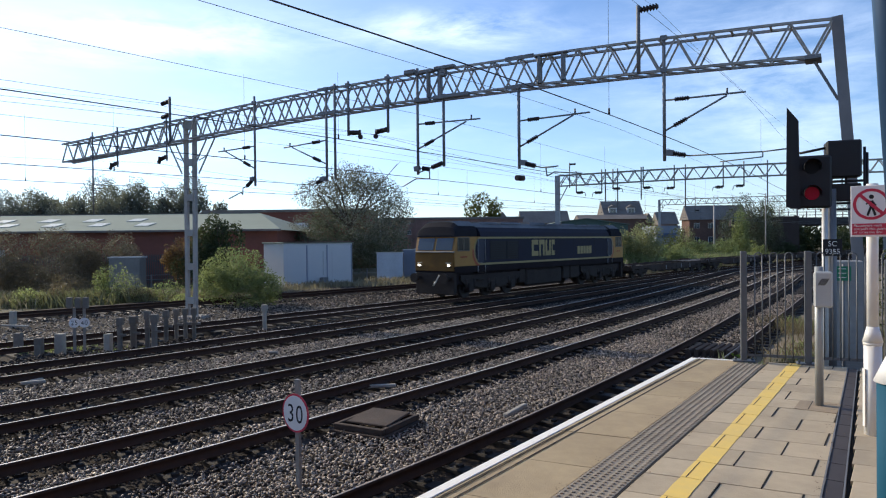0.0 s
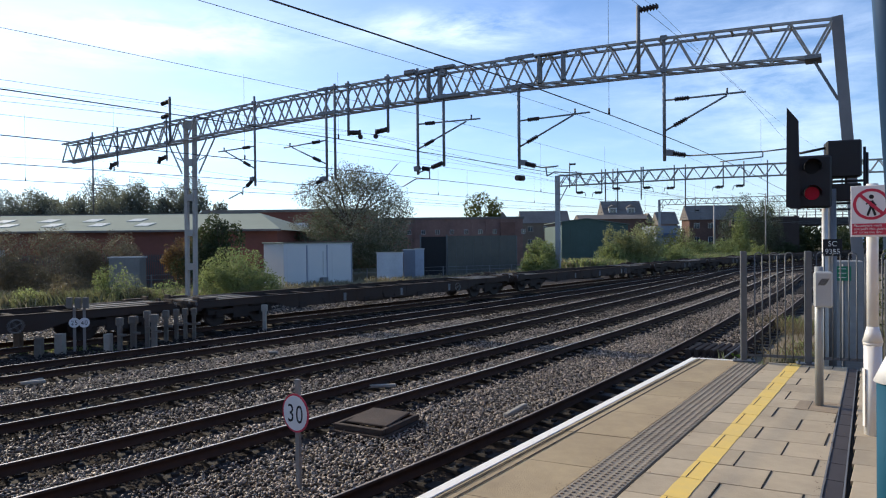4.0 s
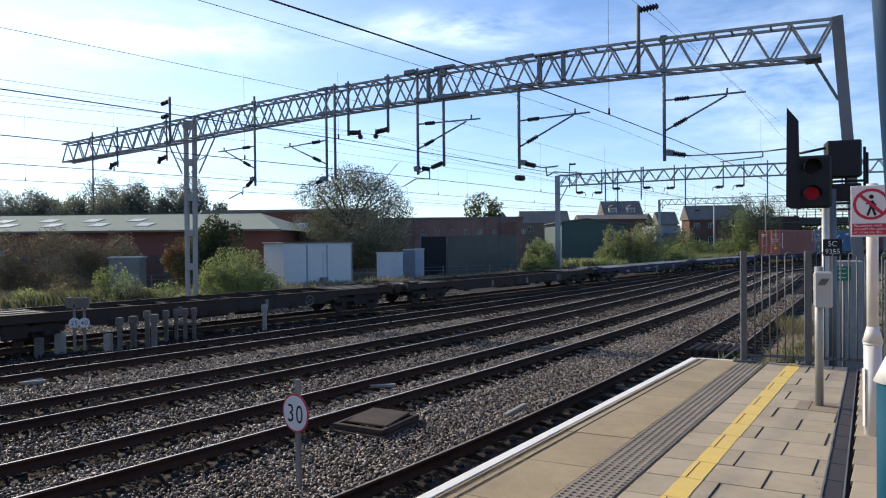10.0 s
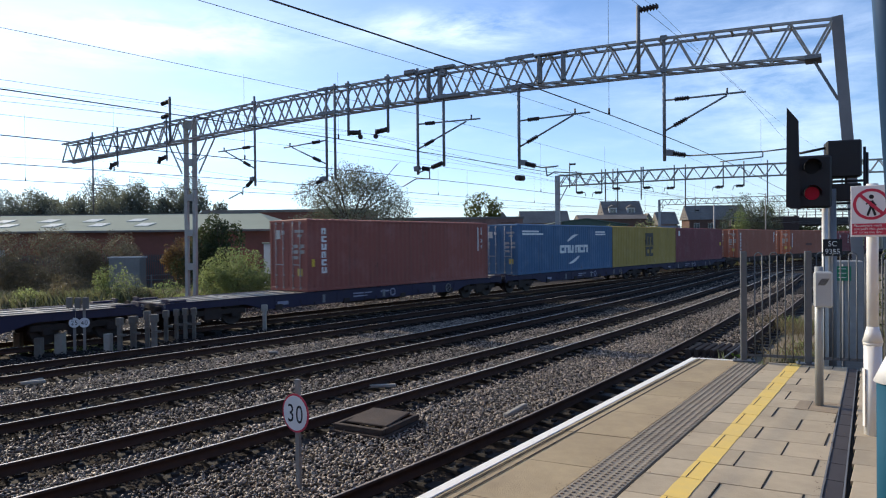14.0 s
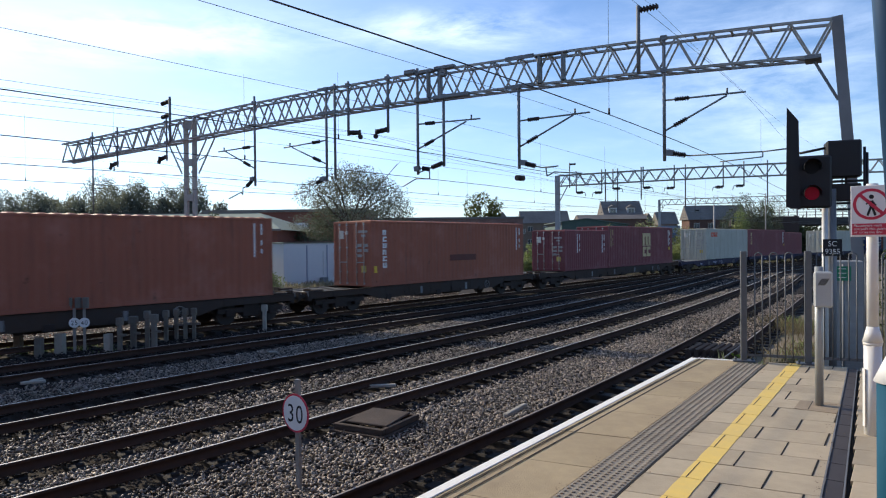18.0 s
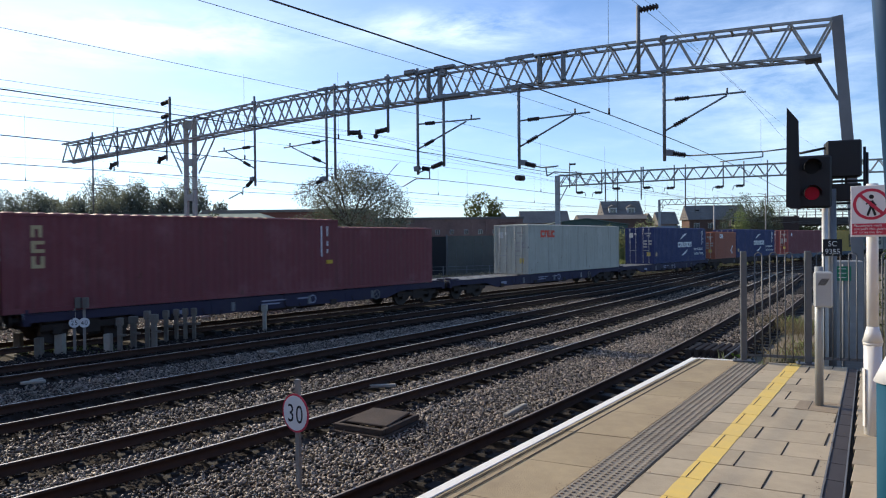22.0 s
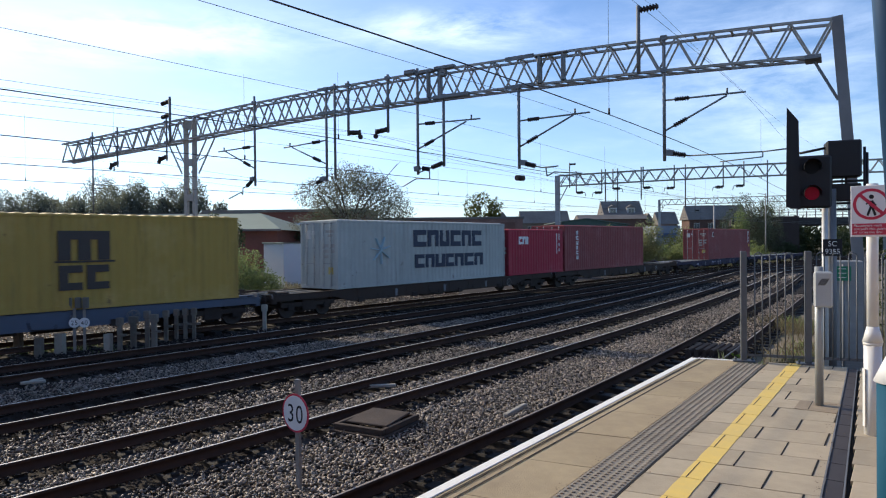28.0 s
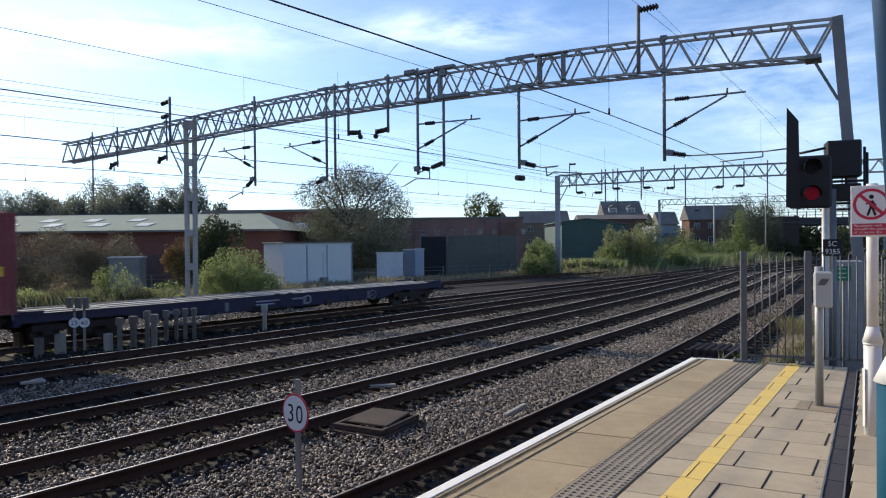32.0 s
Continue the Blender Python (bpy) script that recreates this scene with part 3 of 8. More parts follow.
M_DECKTOP = mat("deck_top_worn", (0.13, 0.118, 0.10), rough=0.7, var=0.55, scale=4, dark=(0.05, 0.043, 0.036))
M_WHEEL = mat("wheel_steel", (0.055, 0.046, 0.042), rough=0.8, metal=0.2, var=0.3)


def wheel_mesh(r=0.46):
    bm = bmesh.new()
    lathe(bm, (0, -0.12, 0), (0, 0.10, 0), [(0, 0.10), (0.2, 0.14), (0.22, r * 0.55), (0.24, r - 0.08), (0.24, r), (0.78, r + 0.004), (0.82, r + 0.028), (0.97, r + 0.028), (1.0, r - 0.06)], 22)
    return bm


def bogie(parent, x, wb=1.8, r=0.42, axles=2):
    """A bogie at x: side frames, bolster, wheels with axles, springs."""
    for side in (-1, 1):
        bm = bmesh.new()
        y = side * 1.0
        L = wb * (axles - 1)
        box(bm, x - L / 2 - 0.45, y - 0.07, 0.42, x + L / 2 + 0.45, y + 0.07, 0.62, bev=0.02)
        box(bm, x - 0.34, y - 0.09, 0.26, x + 0.34, y + 0.09, 0.72, bev=0.02)
        for i in range(axles):
            ax = x - L / 2 + wb * i
            box(bm, ax - 0.14, y - 0.11, 0.30, ax + 0.14, y + 0.11, 0.56, bev=0.02)
        for k in (-0.22, 0.0, 0.22):
            rod(bm, (x + k, y - side * 0.0, 0.18), (x + k, y, 0.34), 0.06, 8)
        part("side_frame", bm, M_UNDER, parent)
    bm = bmesh.new()
    box(bm, x - 0.2, -1.0, 0.55, x + 0.2, 1.0, 0.8, bev=0.02)
    part("bolster", bm, M_UNDER, parent)
    for i in range(axles):
        ax = x - wb * (axles - 1) / 2 + wb * i
        bm = bmesh.new()
        rod(bm, (ax, -0.72, r), (ax, 0.72, r), 0.08, 8)
        axle = part("axle", bm, M_WHEEL, parent)
        for side in (-1, 1):
            w = wheel_mesh(r)
            bmesh.ops.transform(w, matrix=Matrix.Translation((ax, side * 0.78, r)) @ Matrix.Rotation(math.pi if side > 0 else 0, 4, "Z"), verts=w.verts)
            part("wheel", w, M_WHEEL, axle)


def flat_wagon(length, paint, low=False, name="flat_wagon"):
    """A container flat: deep side sills, open lattice deck, two bogies, buffers, brake gear."""
    w = empty(name)
    L, dz = length, 0.98
    x0, x1 = -L / 2 + 0.45, L / 2 - 0.45
    for side in (-1, 1):
        bm = bmesh.new()
        y = side * 1.16
        # sill: shallow over the bogies, deep between them
        ring = [(x0, dz - 0.26), (x0 + 3.0, dz - 0.26), (x0 + 3.9, dz - 0.52), (x1 - 3.9, dz - 0.52), (x1 - 3.0, dz - 0.26), (x1, dz - 0.26), (x1, dz - 0.02), (x0, dz - 0.02)]
        lo = [bm.verts.new((a, y - 0.05, b)) for a, b in ring]
        hi = [bm.verts.new((a, y + 0.05, b)) for a, b in ring]
        fs = [bm.faces.new(lo), bm.faces.new(hi[::-1])] + [bm.faces.new((lo[i], hi[i], hi[(i + 1) % 8], lo[(i + 1) % 8])) for i in range(8)]
        bmesh.ops.recalc_face_normals(bm, faces=fs)
        k = x0 + 1.2
        while k < x1 - 0.6:
            zb = dz - 0.24 if (k < x0 + 3.4 or k > x1 - 3.4) else dz - 0.5
            box(bm, k - 0.03, y + side * 0.05 - 0.015, zb, k + 0.03, y + side * 0.05 + 0.03, dz - 0.03)
            k += 1.55
        box(bm, x0, y - 0.075, dz - 0.03, x1, y + 0.075, dz, bev=0.006)
        part("side_sill", bm, paint, w)
    # dark wagons are open between their end plates, the blue ones decked all along
    full = paint is not M_DECKDARK
    spans = [("deck_plate", x0, x0 + 2.6), ("deck_plate", x1 - 2.6, x1)]
    if full:
        n = max(2, round((x1 - x0) / 2.6))
        spans = [("deck_plate", x0 + (x1 - x0) * i / n, x0 + (x1 - x0) * (i + 1) / n - 0.02) for i in range(n)]
    k = x0 + 3.0
    while k < x1 - 2.8 and not full:
        spans.append(("cross_member", k - 0.09, k + 0.09))
        k += 1.30
    for nm, a, b in spans:
        bm = bmesh.new()
        if nm == "deck_plate":
            box(bm, a, -1.1, dz - 0.05, b, 1.1, dz - 0.013)
            for y in (-0.7, 0.0, 0.7):
                box(bm, a + 0.1, y - 0.03, dz - 0.014, b - 0.1, y + 0.03, dz + 0.012)
        else:
            box(bm, a, -1.1, dz - 0.34, b, 1.1, dz - 0.10)
        part(nm, bm, (M_DECKPALE if full else M_DECKTOP) if nm == "deck_plate" else M_UNDER, w, "worn bare steel deck" if nm == "deck_plate" else "")
    bm = bmesh.new()
    box(bm, x0, -0.25, dz - 0.5, x1, 0.25, dz - 0.13)
    part("centre_sill", bm, M_UNDER, w)
    for e, xe in ((-1, x0), (1, x1)):
        bm = bmesh.new()
        box(bm, xe - 0.09, -1.2, dz - 0.36, xe + 0.09, 1.2, dz - 0.02, bev=0.015)
        part("headstock", bm, paint, w)
        for y in (-0.87, 0.87):
            bm = bmesh.new()
            rod(bm, (xe, y, 0.80), (xe + e * 0.36, y, 0.80), 0.085, 10)
            rod(bm, (xe + e * 0.36, y, 0.80), (xe + e * 0.42, y, 0.80), 0.22, 14)
            part("buffer", bm, M_UNDER, w)
        bm = bmesh.new()
        box(bm, xe, -0.06, 0.74, xe + e * 0.44, 0.06, 0.86)
        part("coupling", bm, M_UNDER, w)
        for y in (-1.0, 1.0):
            bm = bmesh.new()
            box(bm, min(xe - e * 0.1, xe - e * 0.75), y - 0.14, dz, max(xe - e * 0.1, xe - e * 0.75), y + 0.14, dz + 0.07, bev=0.02)
            box(bm, xe - 0.04, y - 0.2, dz - 0.03, xe + 0.04, y + 0.2, dz + 0.13, bev=0.01)
            part("end_stop", bm, paint, w)
        bm = bmesh.new()
        pipe(bm, [(xe + e * 0.05, -1.15, dz - 0.3), (xe + e * 0.12, -1.2, dz + 0.02), (xe + e * 0.12, -0.75, dz + 0.02), (xe + e * 0.05, -0.72, dz - 0.3)], 0.018, 6)
        part("shunter_rail", bm, M_GALV_DK, w)
        bm = bmesh.new()
        pipe(bm, [(xe, -0.35, 0.82), (xe + e * 0.2, -0.36, 0.55), (xe + e * 0.36, -0.3, 0.5), (xe + e * 0.42, -0.2, 0.72)], 0.03, 6)
        part("brake_hose", bm, M_UNDER, w)
    for xx in (x0 + 0.35, -0.3, 0.3, x1 - 0.35, x0 + 6.3, x1 - 6.3):
        for y in (-1.13, 1.13):
            bm = bmesh.new()
            box(bm, xx - 0.08, y - 0.06, dz, xx + 0.08, y + 0.06, dz + 0.035)
            part("twistlock", bm, M_UNDER, w)
    if paint is M_DECKBLUE:
        bm = bmesh.new()
        rings = [[bm.verts.new((1.1 + r * math.cos(2 * math.pi * i / 20), y, 0.70 + r * math.sin(2 * math.pi * i / 20))) for i in range(20)]
                 for r, y in ((0.125, -1.205), (0.125, -1.222), (0.175, -1.222), (0.175, -1.205))]
        for p, q in zip(rings, rings[1:] + rings[:1]):
            for i in range(20):
                bm.faces.new((p[i], p[(i + 1) % 20], q[(i + 1) % 20], q[i]))
        bmesh.ops.recalc_face_normals(bm, faces=bm.faces[:])
        part("round_mark", bm, mat("wagon_mark", (0.30, 0.31, 0.40), rough=0.6, var=0.4, scale=9), w, "pale round painted mark")
        for x_, z_, l_, h_ in ((-1.3, 0.80, 1.1, 0.05), (-1.3, 0.68, 0.8, 0.05), (0.35, 0.80, 0.5, 0.06), (x0 + 4.4, 0.72, 0.5, 0.14)):
            bm = bmesh.new()
            box(bm, x_, -1.222, z_ - h_, x_ + l_, -1.205, z_)
            part("lettering_bar", bm, mat("wagon_mark", (0.30, 0.31, 0.40)), w)
    bm = bmesh.new()
    xb = x1 - 4.6
    rings = [[bm.verts.new((xb + r * math.cos(math.pi * i / 9), y, 0.66 + r * math.sin(math.pi * i / 9))) for i in range(18)]
             for r, y in ((0.172, -1.248), (0.172, -1.272), (0.205, -1.272), (0.205, -1.248))]
    for p, q in zip(rings, rings[1:] + rings[:1]):
        for i in range(18):
            bm.faces.new((p[i], p[(i + 1) % 18], q[(i + 1) % 18], q[i]))
    for t in (0.5, 2.07):
        c, d = 0.185 * math.cos(t), 0.185 * math.sin(t)
        rod(bm, (xb - c, -1.26, 0.66 - d), (xb + c, -1.26, 0.66 + d), 0.012, 5)
    bmesh.ops.recalc_face_normals(bm, faces=bm.faces[:])
    part("brake_wheel", bm, mat("brake_wheel_white", (0.20, 0.19, 0.18), rough=0.7), w, "white handbrake wheel")
    bm = bmesh.new()
    box(bm, -1.1, -0.7, 0.32, 0.5, -0.25, 0.55, bev=0.02)
    rod(bm, (0.9, -0.5, 0.45), (2.2, -0.5, 0.45), 0.16, 12)
    part("brake_gear", bm, M_UNDER, w)
    k = x0 + 4.3
    i = 0
    while k < x1 - 4.3:
        bm = bmesh.new()
        if i % 3 == 0:
            box(bm, k, -1.26, 0.40, k + 0.32, -1.06, 0.62, bev=0.015)
        elif i % 3 == 1:
            pipe(bm, [(k, -1.24, 0.72), (k + 0.05, -1.29, 0.5), (k + 0.7, -1.29, 0.46), (k + 0.75, -1.22, 0.6)], 0.016, 6)
        else:
            box(bm, k, -1.24, 0.52, k + 0.14, -1.20, 0.84, bev=0.006)
        part("side_fitting", bm, M_GALV_DK if i % 3 == 2 else M_UNDER, w)
        k += 1.15
        i += 1
    bogie(w, x0 + 1.75)
    bogie(w, x1 - 1.75)
    return w




def container_mat(key, color, var=0.35):
    """Container paint: chalky patches, dirt runs down the sides, rust spots."""
    name = "container_" + key
    if name in MATS:
        return MATS[name]
    m = mat(name, tuple(0.8 * q for q in color), rough=0.62, var=var, scale=1.6, dark=tuple(c * 0.55 + 0.012 for c in color), bump=0.06, bscale=14, spec=0.25)
    n, l = m.node_tree.nodes, m.node_tree.links
    b = n["Principled BSDF"]
    base = b.inputs["Base Color"].links[0].from_socket
    tc, mp = n.new("ShaderNodeTexCoord"), n.new("ShaderNodeMapping")
    mp.inputs["Scale"].default_value = (5.0, 5.0, 0.35)
    l.new(tc.outputs["Object"], mp.inputs["Vector"])
    prev = base
    for vec, scale, lo, hi, amount, tone in ((mp.outputs["Vector"], 1.1, 0.52, 0.80, 0.55, (0.07, 0.055, 0.045)), (tc.outputs["Object"], 2.3, 0.66, 0.72, 0.75, (0.085, 0.04, 0.022)),
                                            (tc.outputs["Object"], 0.55, 0.50, 0.75, 0.30, tuple(min(1, 0.16 + 0.9 * c) for c in color))):
        ns, mr, mx = n.new("ShaderNodeTexNoise"), n.new("ShaderNodeMapRange"), n.new("ShaderNodeMix")
        ns.inputs["Scale"].default_value, ns.inputs["Detail"].default_value, ns.inputs["Roughness"].default_value = scale, 7.0, 0.65
        mr.inputs["From Min"].default_value, mr.inputs["From Max"].default_value, mr.inputs["To Max"].default_value = lo, hi, amount
        mx.data_type = "RGBA"
        mx.inputs["B"].default_value = (*tone, 1)
        l.new(vec, ns.inputs["Vector"])
        l.new(ns.outputs["Fac"], mr.inputs["Value"])
        l.new(mr.outputs["Result"], mx.inputs["Factor"])
        l.new(prev, mx.inputs["A"])
        prev = mx.outputs["Result"]
    l.new(prev, b.inputs["Base Color"])
    return m


def corrugated(bm, x0, x1, z0, z1, y, out, pitch=0.28, depth=0.022):
    """A folded steel wall in the plane y, facing out (+1 or -1)."""
    xs, ys = [x0], [y]
    x = x0 + 0.1
    while x + pitch < x1 - 0.05:
        for f, d in ((0.0, 0.0), (0.25, 1.0), (0.5, 1.0), (0.75, 0.0)):
            xs.append(x + f * pitch)
            ys.append(y - out * depth * d)
        x += pitch
    xs.append(x1)
    ys.append(y)
    lo = [bm.verts.new((a, b, z0)) for a, b in zip(xs, ys)]
    hi = [bm.verts.new((a, b, z1)) for a, b in zip(xs, ys)]
    for i in range(len(xs) - 1):
        q = (lo[i], lo[i + 1], hi[i + 1], hi[i])
        bm.faces.new(q if out < 0 else q[::-1])


def container(key, color, length=12.192, height=2.896, deck=1.0, reefer=False, label="", var=0.35):
    """A shipping container: posts, rails, corner castings, folded sides and roof, doors with lock rods at its front end."""
    m = container_mat(key, color, var)
    c = empty("shipping_container")
    L, W, z0, z1 = length, 1.219, deck, deck + height
    def piece(name, x0, y0, za, x1, y1, zb, bev=0.01):
        bm = bmesh.new()
        box(bm, x0, y0, za, x1, y1, zb, bev=bev)
        part(name, bm, m, c)

    for x in (-L / 2, L / 2 - 0.13):
        for y in (-W, W - 0.12):
            piece("corner_post", x, y, z0, x + 0.13, y + 0.12, z1)
    for y in (-W, W - 0.09):
        piece("bottom_rail", -L / 2 + 0.13, y, z0, L / 2 - 0.13, y + 0.09, z0 + 0.14)
        piece("top_rail", -L / 2 + 0.13, y, z1 - 0.09, L / 2 - 0.13, y + 0.09, z1)
    for x in (-L / 2, L / 2 - 0.1):
        piece("sill", x, -W + 0.12, z0, x + 0.1, W - 0.12, z0 + 0.15)
        piece("header", x, -W + 0.12, z1 - 0.12, x + 0.1, W - 0.12, z1)
    for x in (-L / 2 - 0.004, L / 2 - 0.174):
        for y in (-W - 0.004, W - 0.158):
            for z in (z0 - 0.006, z1 - 0.112):
                piece("corner_casting", x, y, z, x + 0.178, y + 0.162, z + 0.118, bev=0.012)
    for out, y in ((-1, -W + 0.012), (1, W - 0.012)):
        bm = bmesh.new()
        if reefer:
            box(bm, -L / 2 + 0.13, min(y, y - out * 0.05), z0 + 0.14, L / 2 - 0.13, max(y, y - out * 0.05), z1 - 0.09)
            k = -L / 2 + 1.2
            while k < L / 2 - 0.6:
                piece("seam", k, y - 0.006, z0 + 0.14, k + 0.03, y + 0.006, z1 - 0.09, bev=0.0)
                k += 1.2
        else:
            corrugated(bm, -L / 2 + 0.13, L / 2 - 0.13, z0 + 0.14, z1 - 0.09, y, out)
        part("side_wall", bm, m, c)
    bm = bmesh.new()
    n = int(L / 0.42)
    v = []
    for i in range(n):
        a, p = -L / 2 + 0.1 + (L - 0.2) * i / n, (L - 0.2) / n
        v += [(a, -0.012), (a + 0.12 * p, 0.016), (a + 0.58 * p, 0.016), (a + 0.70 * p, -0.012)]
    v.append((L / 2 - 0.1, -0.012))
    near = [bm.verts.new((x, -W + 0.03, z1 + (0.004 if z > 0 else z))) for x, z in v]
    far = [bm.verts.new((x, W - 0.03, z1 + z)) for x, z in v]
    # the folds run out in a sloping lip over the top rail
    lip = [bm.verts.new((x, -W + 0.16, z1 + (0.045 if z > 0 else -0.012))) for x, z in v]
    for i in range(len(v) - 1):
        bm.faces.new((near[i], near[i + 1], lip[i + 1], lip[i]))
        bm.faces.new((lip[i], lip[i + 1], far[i + 1], far[i]))
    low = [bm.verts.new((x, -W + 0.03, z1 - 0.07)) for x, z in v]
    for i in range(len(v) - 1):
        bm.faces.new((low[i], low[i + 1], near[i + 1], near[i]))
    part("roof", bm, m, c)
    # far end wall
    bm = bmesh.new()
    box(bm, L / 2 - 0.08, -W + 0.12, z0 + 0.15, L / 2 - 0.03, W - 0.12, z1 - 0.12)
    part("end_wall", bm, m, c)
    # doors with lock rods
    for y0, y1 in ((-W + 0.125, -0.01), (0.01, W - 0.125)):
        bm = bmesh.new()
        box(bm, -L / 2 + 0.03, y0, z0 + 0.155, -L / 2 + 0.08, y1, z1 - 0.125, bev=0.006)
        for k in range(4):
            zz = z0 + 0.35 + k * (height - 0.75) / 3.3
            box(bm, -L / 2 + 0.023, y0 + 0.08, zz, -L / 2 + 0.03, y1 - 0.08, zz + 0.42, bev=0.002)
        d = part("door", bm, m, c)
        for f in (0.28, 0.72):
            bm = bmesh.new()
            yy = y0 + (y1 - y0) * f
            rod(bm, (-L / 2 - 0.012, yy, z0 + 0.06), (-L / 2 - 0.012, yy, z1 - 0.05), 0.017, 6)
            box(bm, -L / 2 - 0.035, yy - 0.03, z0 + 1.05, -L / 2 - 0.01, yy + 0.30 * (1 if f < 0.5 else -1), z0 + 1.09)
            for zz in (z0 + 0.1, z0 + 0.6, z0 + 1.7, z1 - 0.16):
                box(bm, -L / 2 - 0.02, yy - 0.045, zz, -L / 2 + 0.02, yy + 0.045, zz + 0.07)
            part("lock_rod", bm, M_GALV, d, "galvanised lock rod")
    ink = mat("door_print", (0.40, 0.37, 0.34), rough=0.7, var=0.4, scale=8)

    def door_bar(y0, za, y1, zb, m2=ink):
        bm = bmesh.new()
        box(bm, -L / 2 + 0.010, y0, za, -L / 2 + 0.024, y1, zb)
        part("door_print", bm, m2, c)

    top = z1 - 0.42
    for y0, y1, za, h in ((-0.98, -0.42, top - 0.10, 0.11), (-0.86, -0.60, top - 0.28, 0.11), (-0.62, -0.34, top - 0.72, 0.14), (-1.02, -0.74, top - 0.72, 0.14), (-0.62, -0.34, top - 0.95, 0.14), (-1.02, -0.74, top - 0.95, 0.14), (-0.62, -0.34, top - 1.18, 0.13)):
        door_bar(y0, za, y1, za + h)
    door_bar(0.55, top - 0.35, 0.86, top + 0.02, mat("door_notice", (0.62, 0.60, 0.56), rough=0.6))
    door_bar(0.28, top - 0.16, 0.42, top, mat("door_notice", (0.62, 0.60, 0.56)))
    door_bar(-0.90, z0 + 0.62, -0.60, z0 + 0.92, mat("door_label", (0.55, 0.40, 0.10), rough=0.6))
    if label:
        tagged(c, label, "shipping container", group="containers on the train")
    return c


M_INK_W = mat("ink_white", (0.80, 0.80, 0.78), rough=0.6, var=0.2, scale=5)
M_INK_BROWN = mat("ink_brown", (0.055, 0.045, 0.04), rough=0.6, var=0.2)
M_INK_RED = mat("ink_red", (0.62, 0.06, 0.03), rough=0.6, var=0.2)
M_INK_NAVY = mat("ink_navy", (0.03, 0.04, 0.075), rough=0.6, var=0.25)
M_INK_CREAM = mat("ink_cream", (0.55, 0.42, 0.22), rough=0.6, var=0.25)
M_INK_YEL = mat("ink_yellow", (0.75, 0.50, 0.05), rough=0.6, var=0.2)


def lettering(name, text, size, x, z, y, material, parent, label="", scale_x=1.0, align="LEFT", thick=0.003, out=-1, bold=0.0):
    """Writing on a wall that faces the camera's side, as a flat mesh standing just proud of it."""
    cu = bpy.data.curves.new(name, "FONT")
    cu.body, cu.size, cu.align_x, cu.extrude, cu.offset = text, size, align, thick, bold
    tmp = new("tmp_text", cu)
    me = bpy.data.meshes.new_from_object(tmp.evaluated_get(bpy.context.evaluated_depsgraph_get()))
    bpy.data.objects.remove(tmp)
    bpy.data.curves.remove(cu)
    me.transform(Matrix.Translation((x, y, z)) @ Matrix.Rotation(radians(90), 4, "X") @ Matrix.Diagonal((scale_x, 1, 1, 1)))
    me.materials.clear()
    me.materials.append(material)
    me.name = name
    ob = new(name, me)
    ob.parent = parent
    if label:
        ob["label"] = label
    return ob


def plate(name, pts, y, material, parent, label="", thick=0.03):
    """A flat shape in the side's plane, given by its outline."""
    bm = bmesh.new()
    n = len(pts)
    a, b = [bm.verts.new((x, y - 0.004, z)) for x, z in pts], [bm.verts.new((x, y + thick, z)) for x, z in pts]
    fs = [bm.faces.new(a), bm.faces.new(b[::-1])] + [bm.faces.new((a[i], b[i], b[(i + 1) % n], a[(i + 1) % n])) for i in range(n)]
    bmesh.ops.recalc_face_normals(bm, faces=fs)
    return part(name, bm, material, parent, label)


def notched(x, z, w, h, k, t=0.30):
    """Outline of a block with one slot: from the top, from below or from the side, by k."""
    a, b, m = w * t, w * (1 - t), h * 0.30
    if k % 3 == 0:
        ring = [(0, 0), (w, 0), (w, h), (b, h), (b, m), (a, m), (a, h), (0, h)]
    elif k % 3 == 1:
        ring = [(0, 0), (a, 0), (a, h - m), (b, h - m), (b, 0), (w, 0), (w, h), (0, h)]
    else:
        ring = [(0, 0), (w, 0), (w, m), (a, m), (a, h - m), (w, h - m), (w, h), (0, h)]
    return [(x + p, z + q) for p, q in ring]


def bars(parent, x0, z0, w, rows, material, h=0.09, gap=0.06, y=-1.225, name="marking", seed=1):
    """Unreadable small print: one plain bar a line."""
    rng = random.Random(seed)
    for r in range(rows):
        z = z0 - r * (h + gap)
        b = x0 + w * rng.uniform(0.7, 1.0)
        plate(name, [(x0, z - h), (b, z - h), (b, z), (x0, z)], y, material, parent, thick=0.02)


RED, RUST, ORANGE = (0.245, 0.064, 0.072), (0.36, 0.112, 0.085), (0.42, 0.135, 0.080)


def blocks(parent, x, z, widths, h, material, y=-1.232, gap=0.35, name="logo", label=""):
    """A trade mark as plain shapes of its colour: a row of notched blocks."""
    for i, w in enumerate(widths):
        if w > 0:
            plate(name, notched(x, z, w, h, (2, 1, 0, 2, 1)[i % 5]) if w > 0.2 else [(x, z), (x + w, z), (x + w, z + h), (x, z + h)], y, material, parent, label)
            x += w + gap * h * 0.3
        else:
            x += -w


def upright_blocks(parent, x, ztop, n, material, size=0.17, y=-1.232, name="logo"):
    """A trade mark running down the side: small notched blocks one under another."""
    for i in range(n):
        z = ztop - i * size * 1.22
        plate(name, notched(x, z - size * 0.95, size * (0.95 if i % 3 else 0.8), size * 0.95, i + 1, 0.32), y, material, parent)


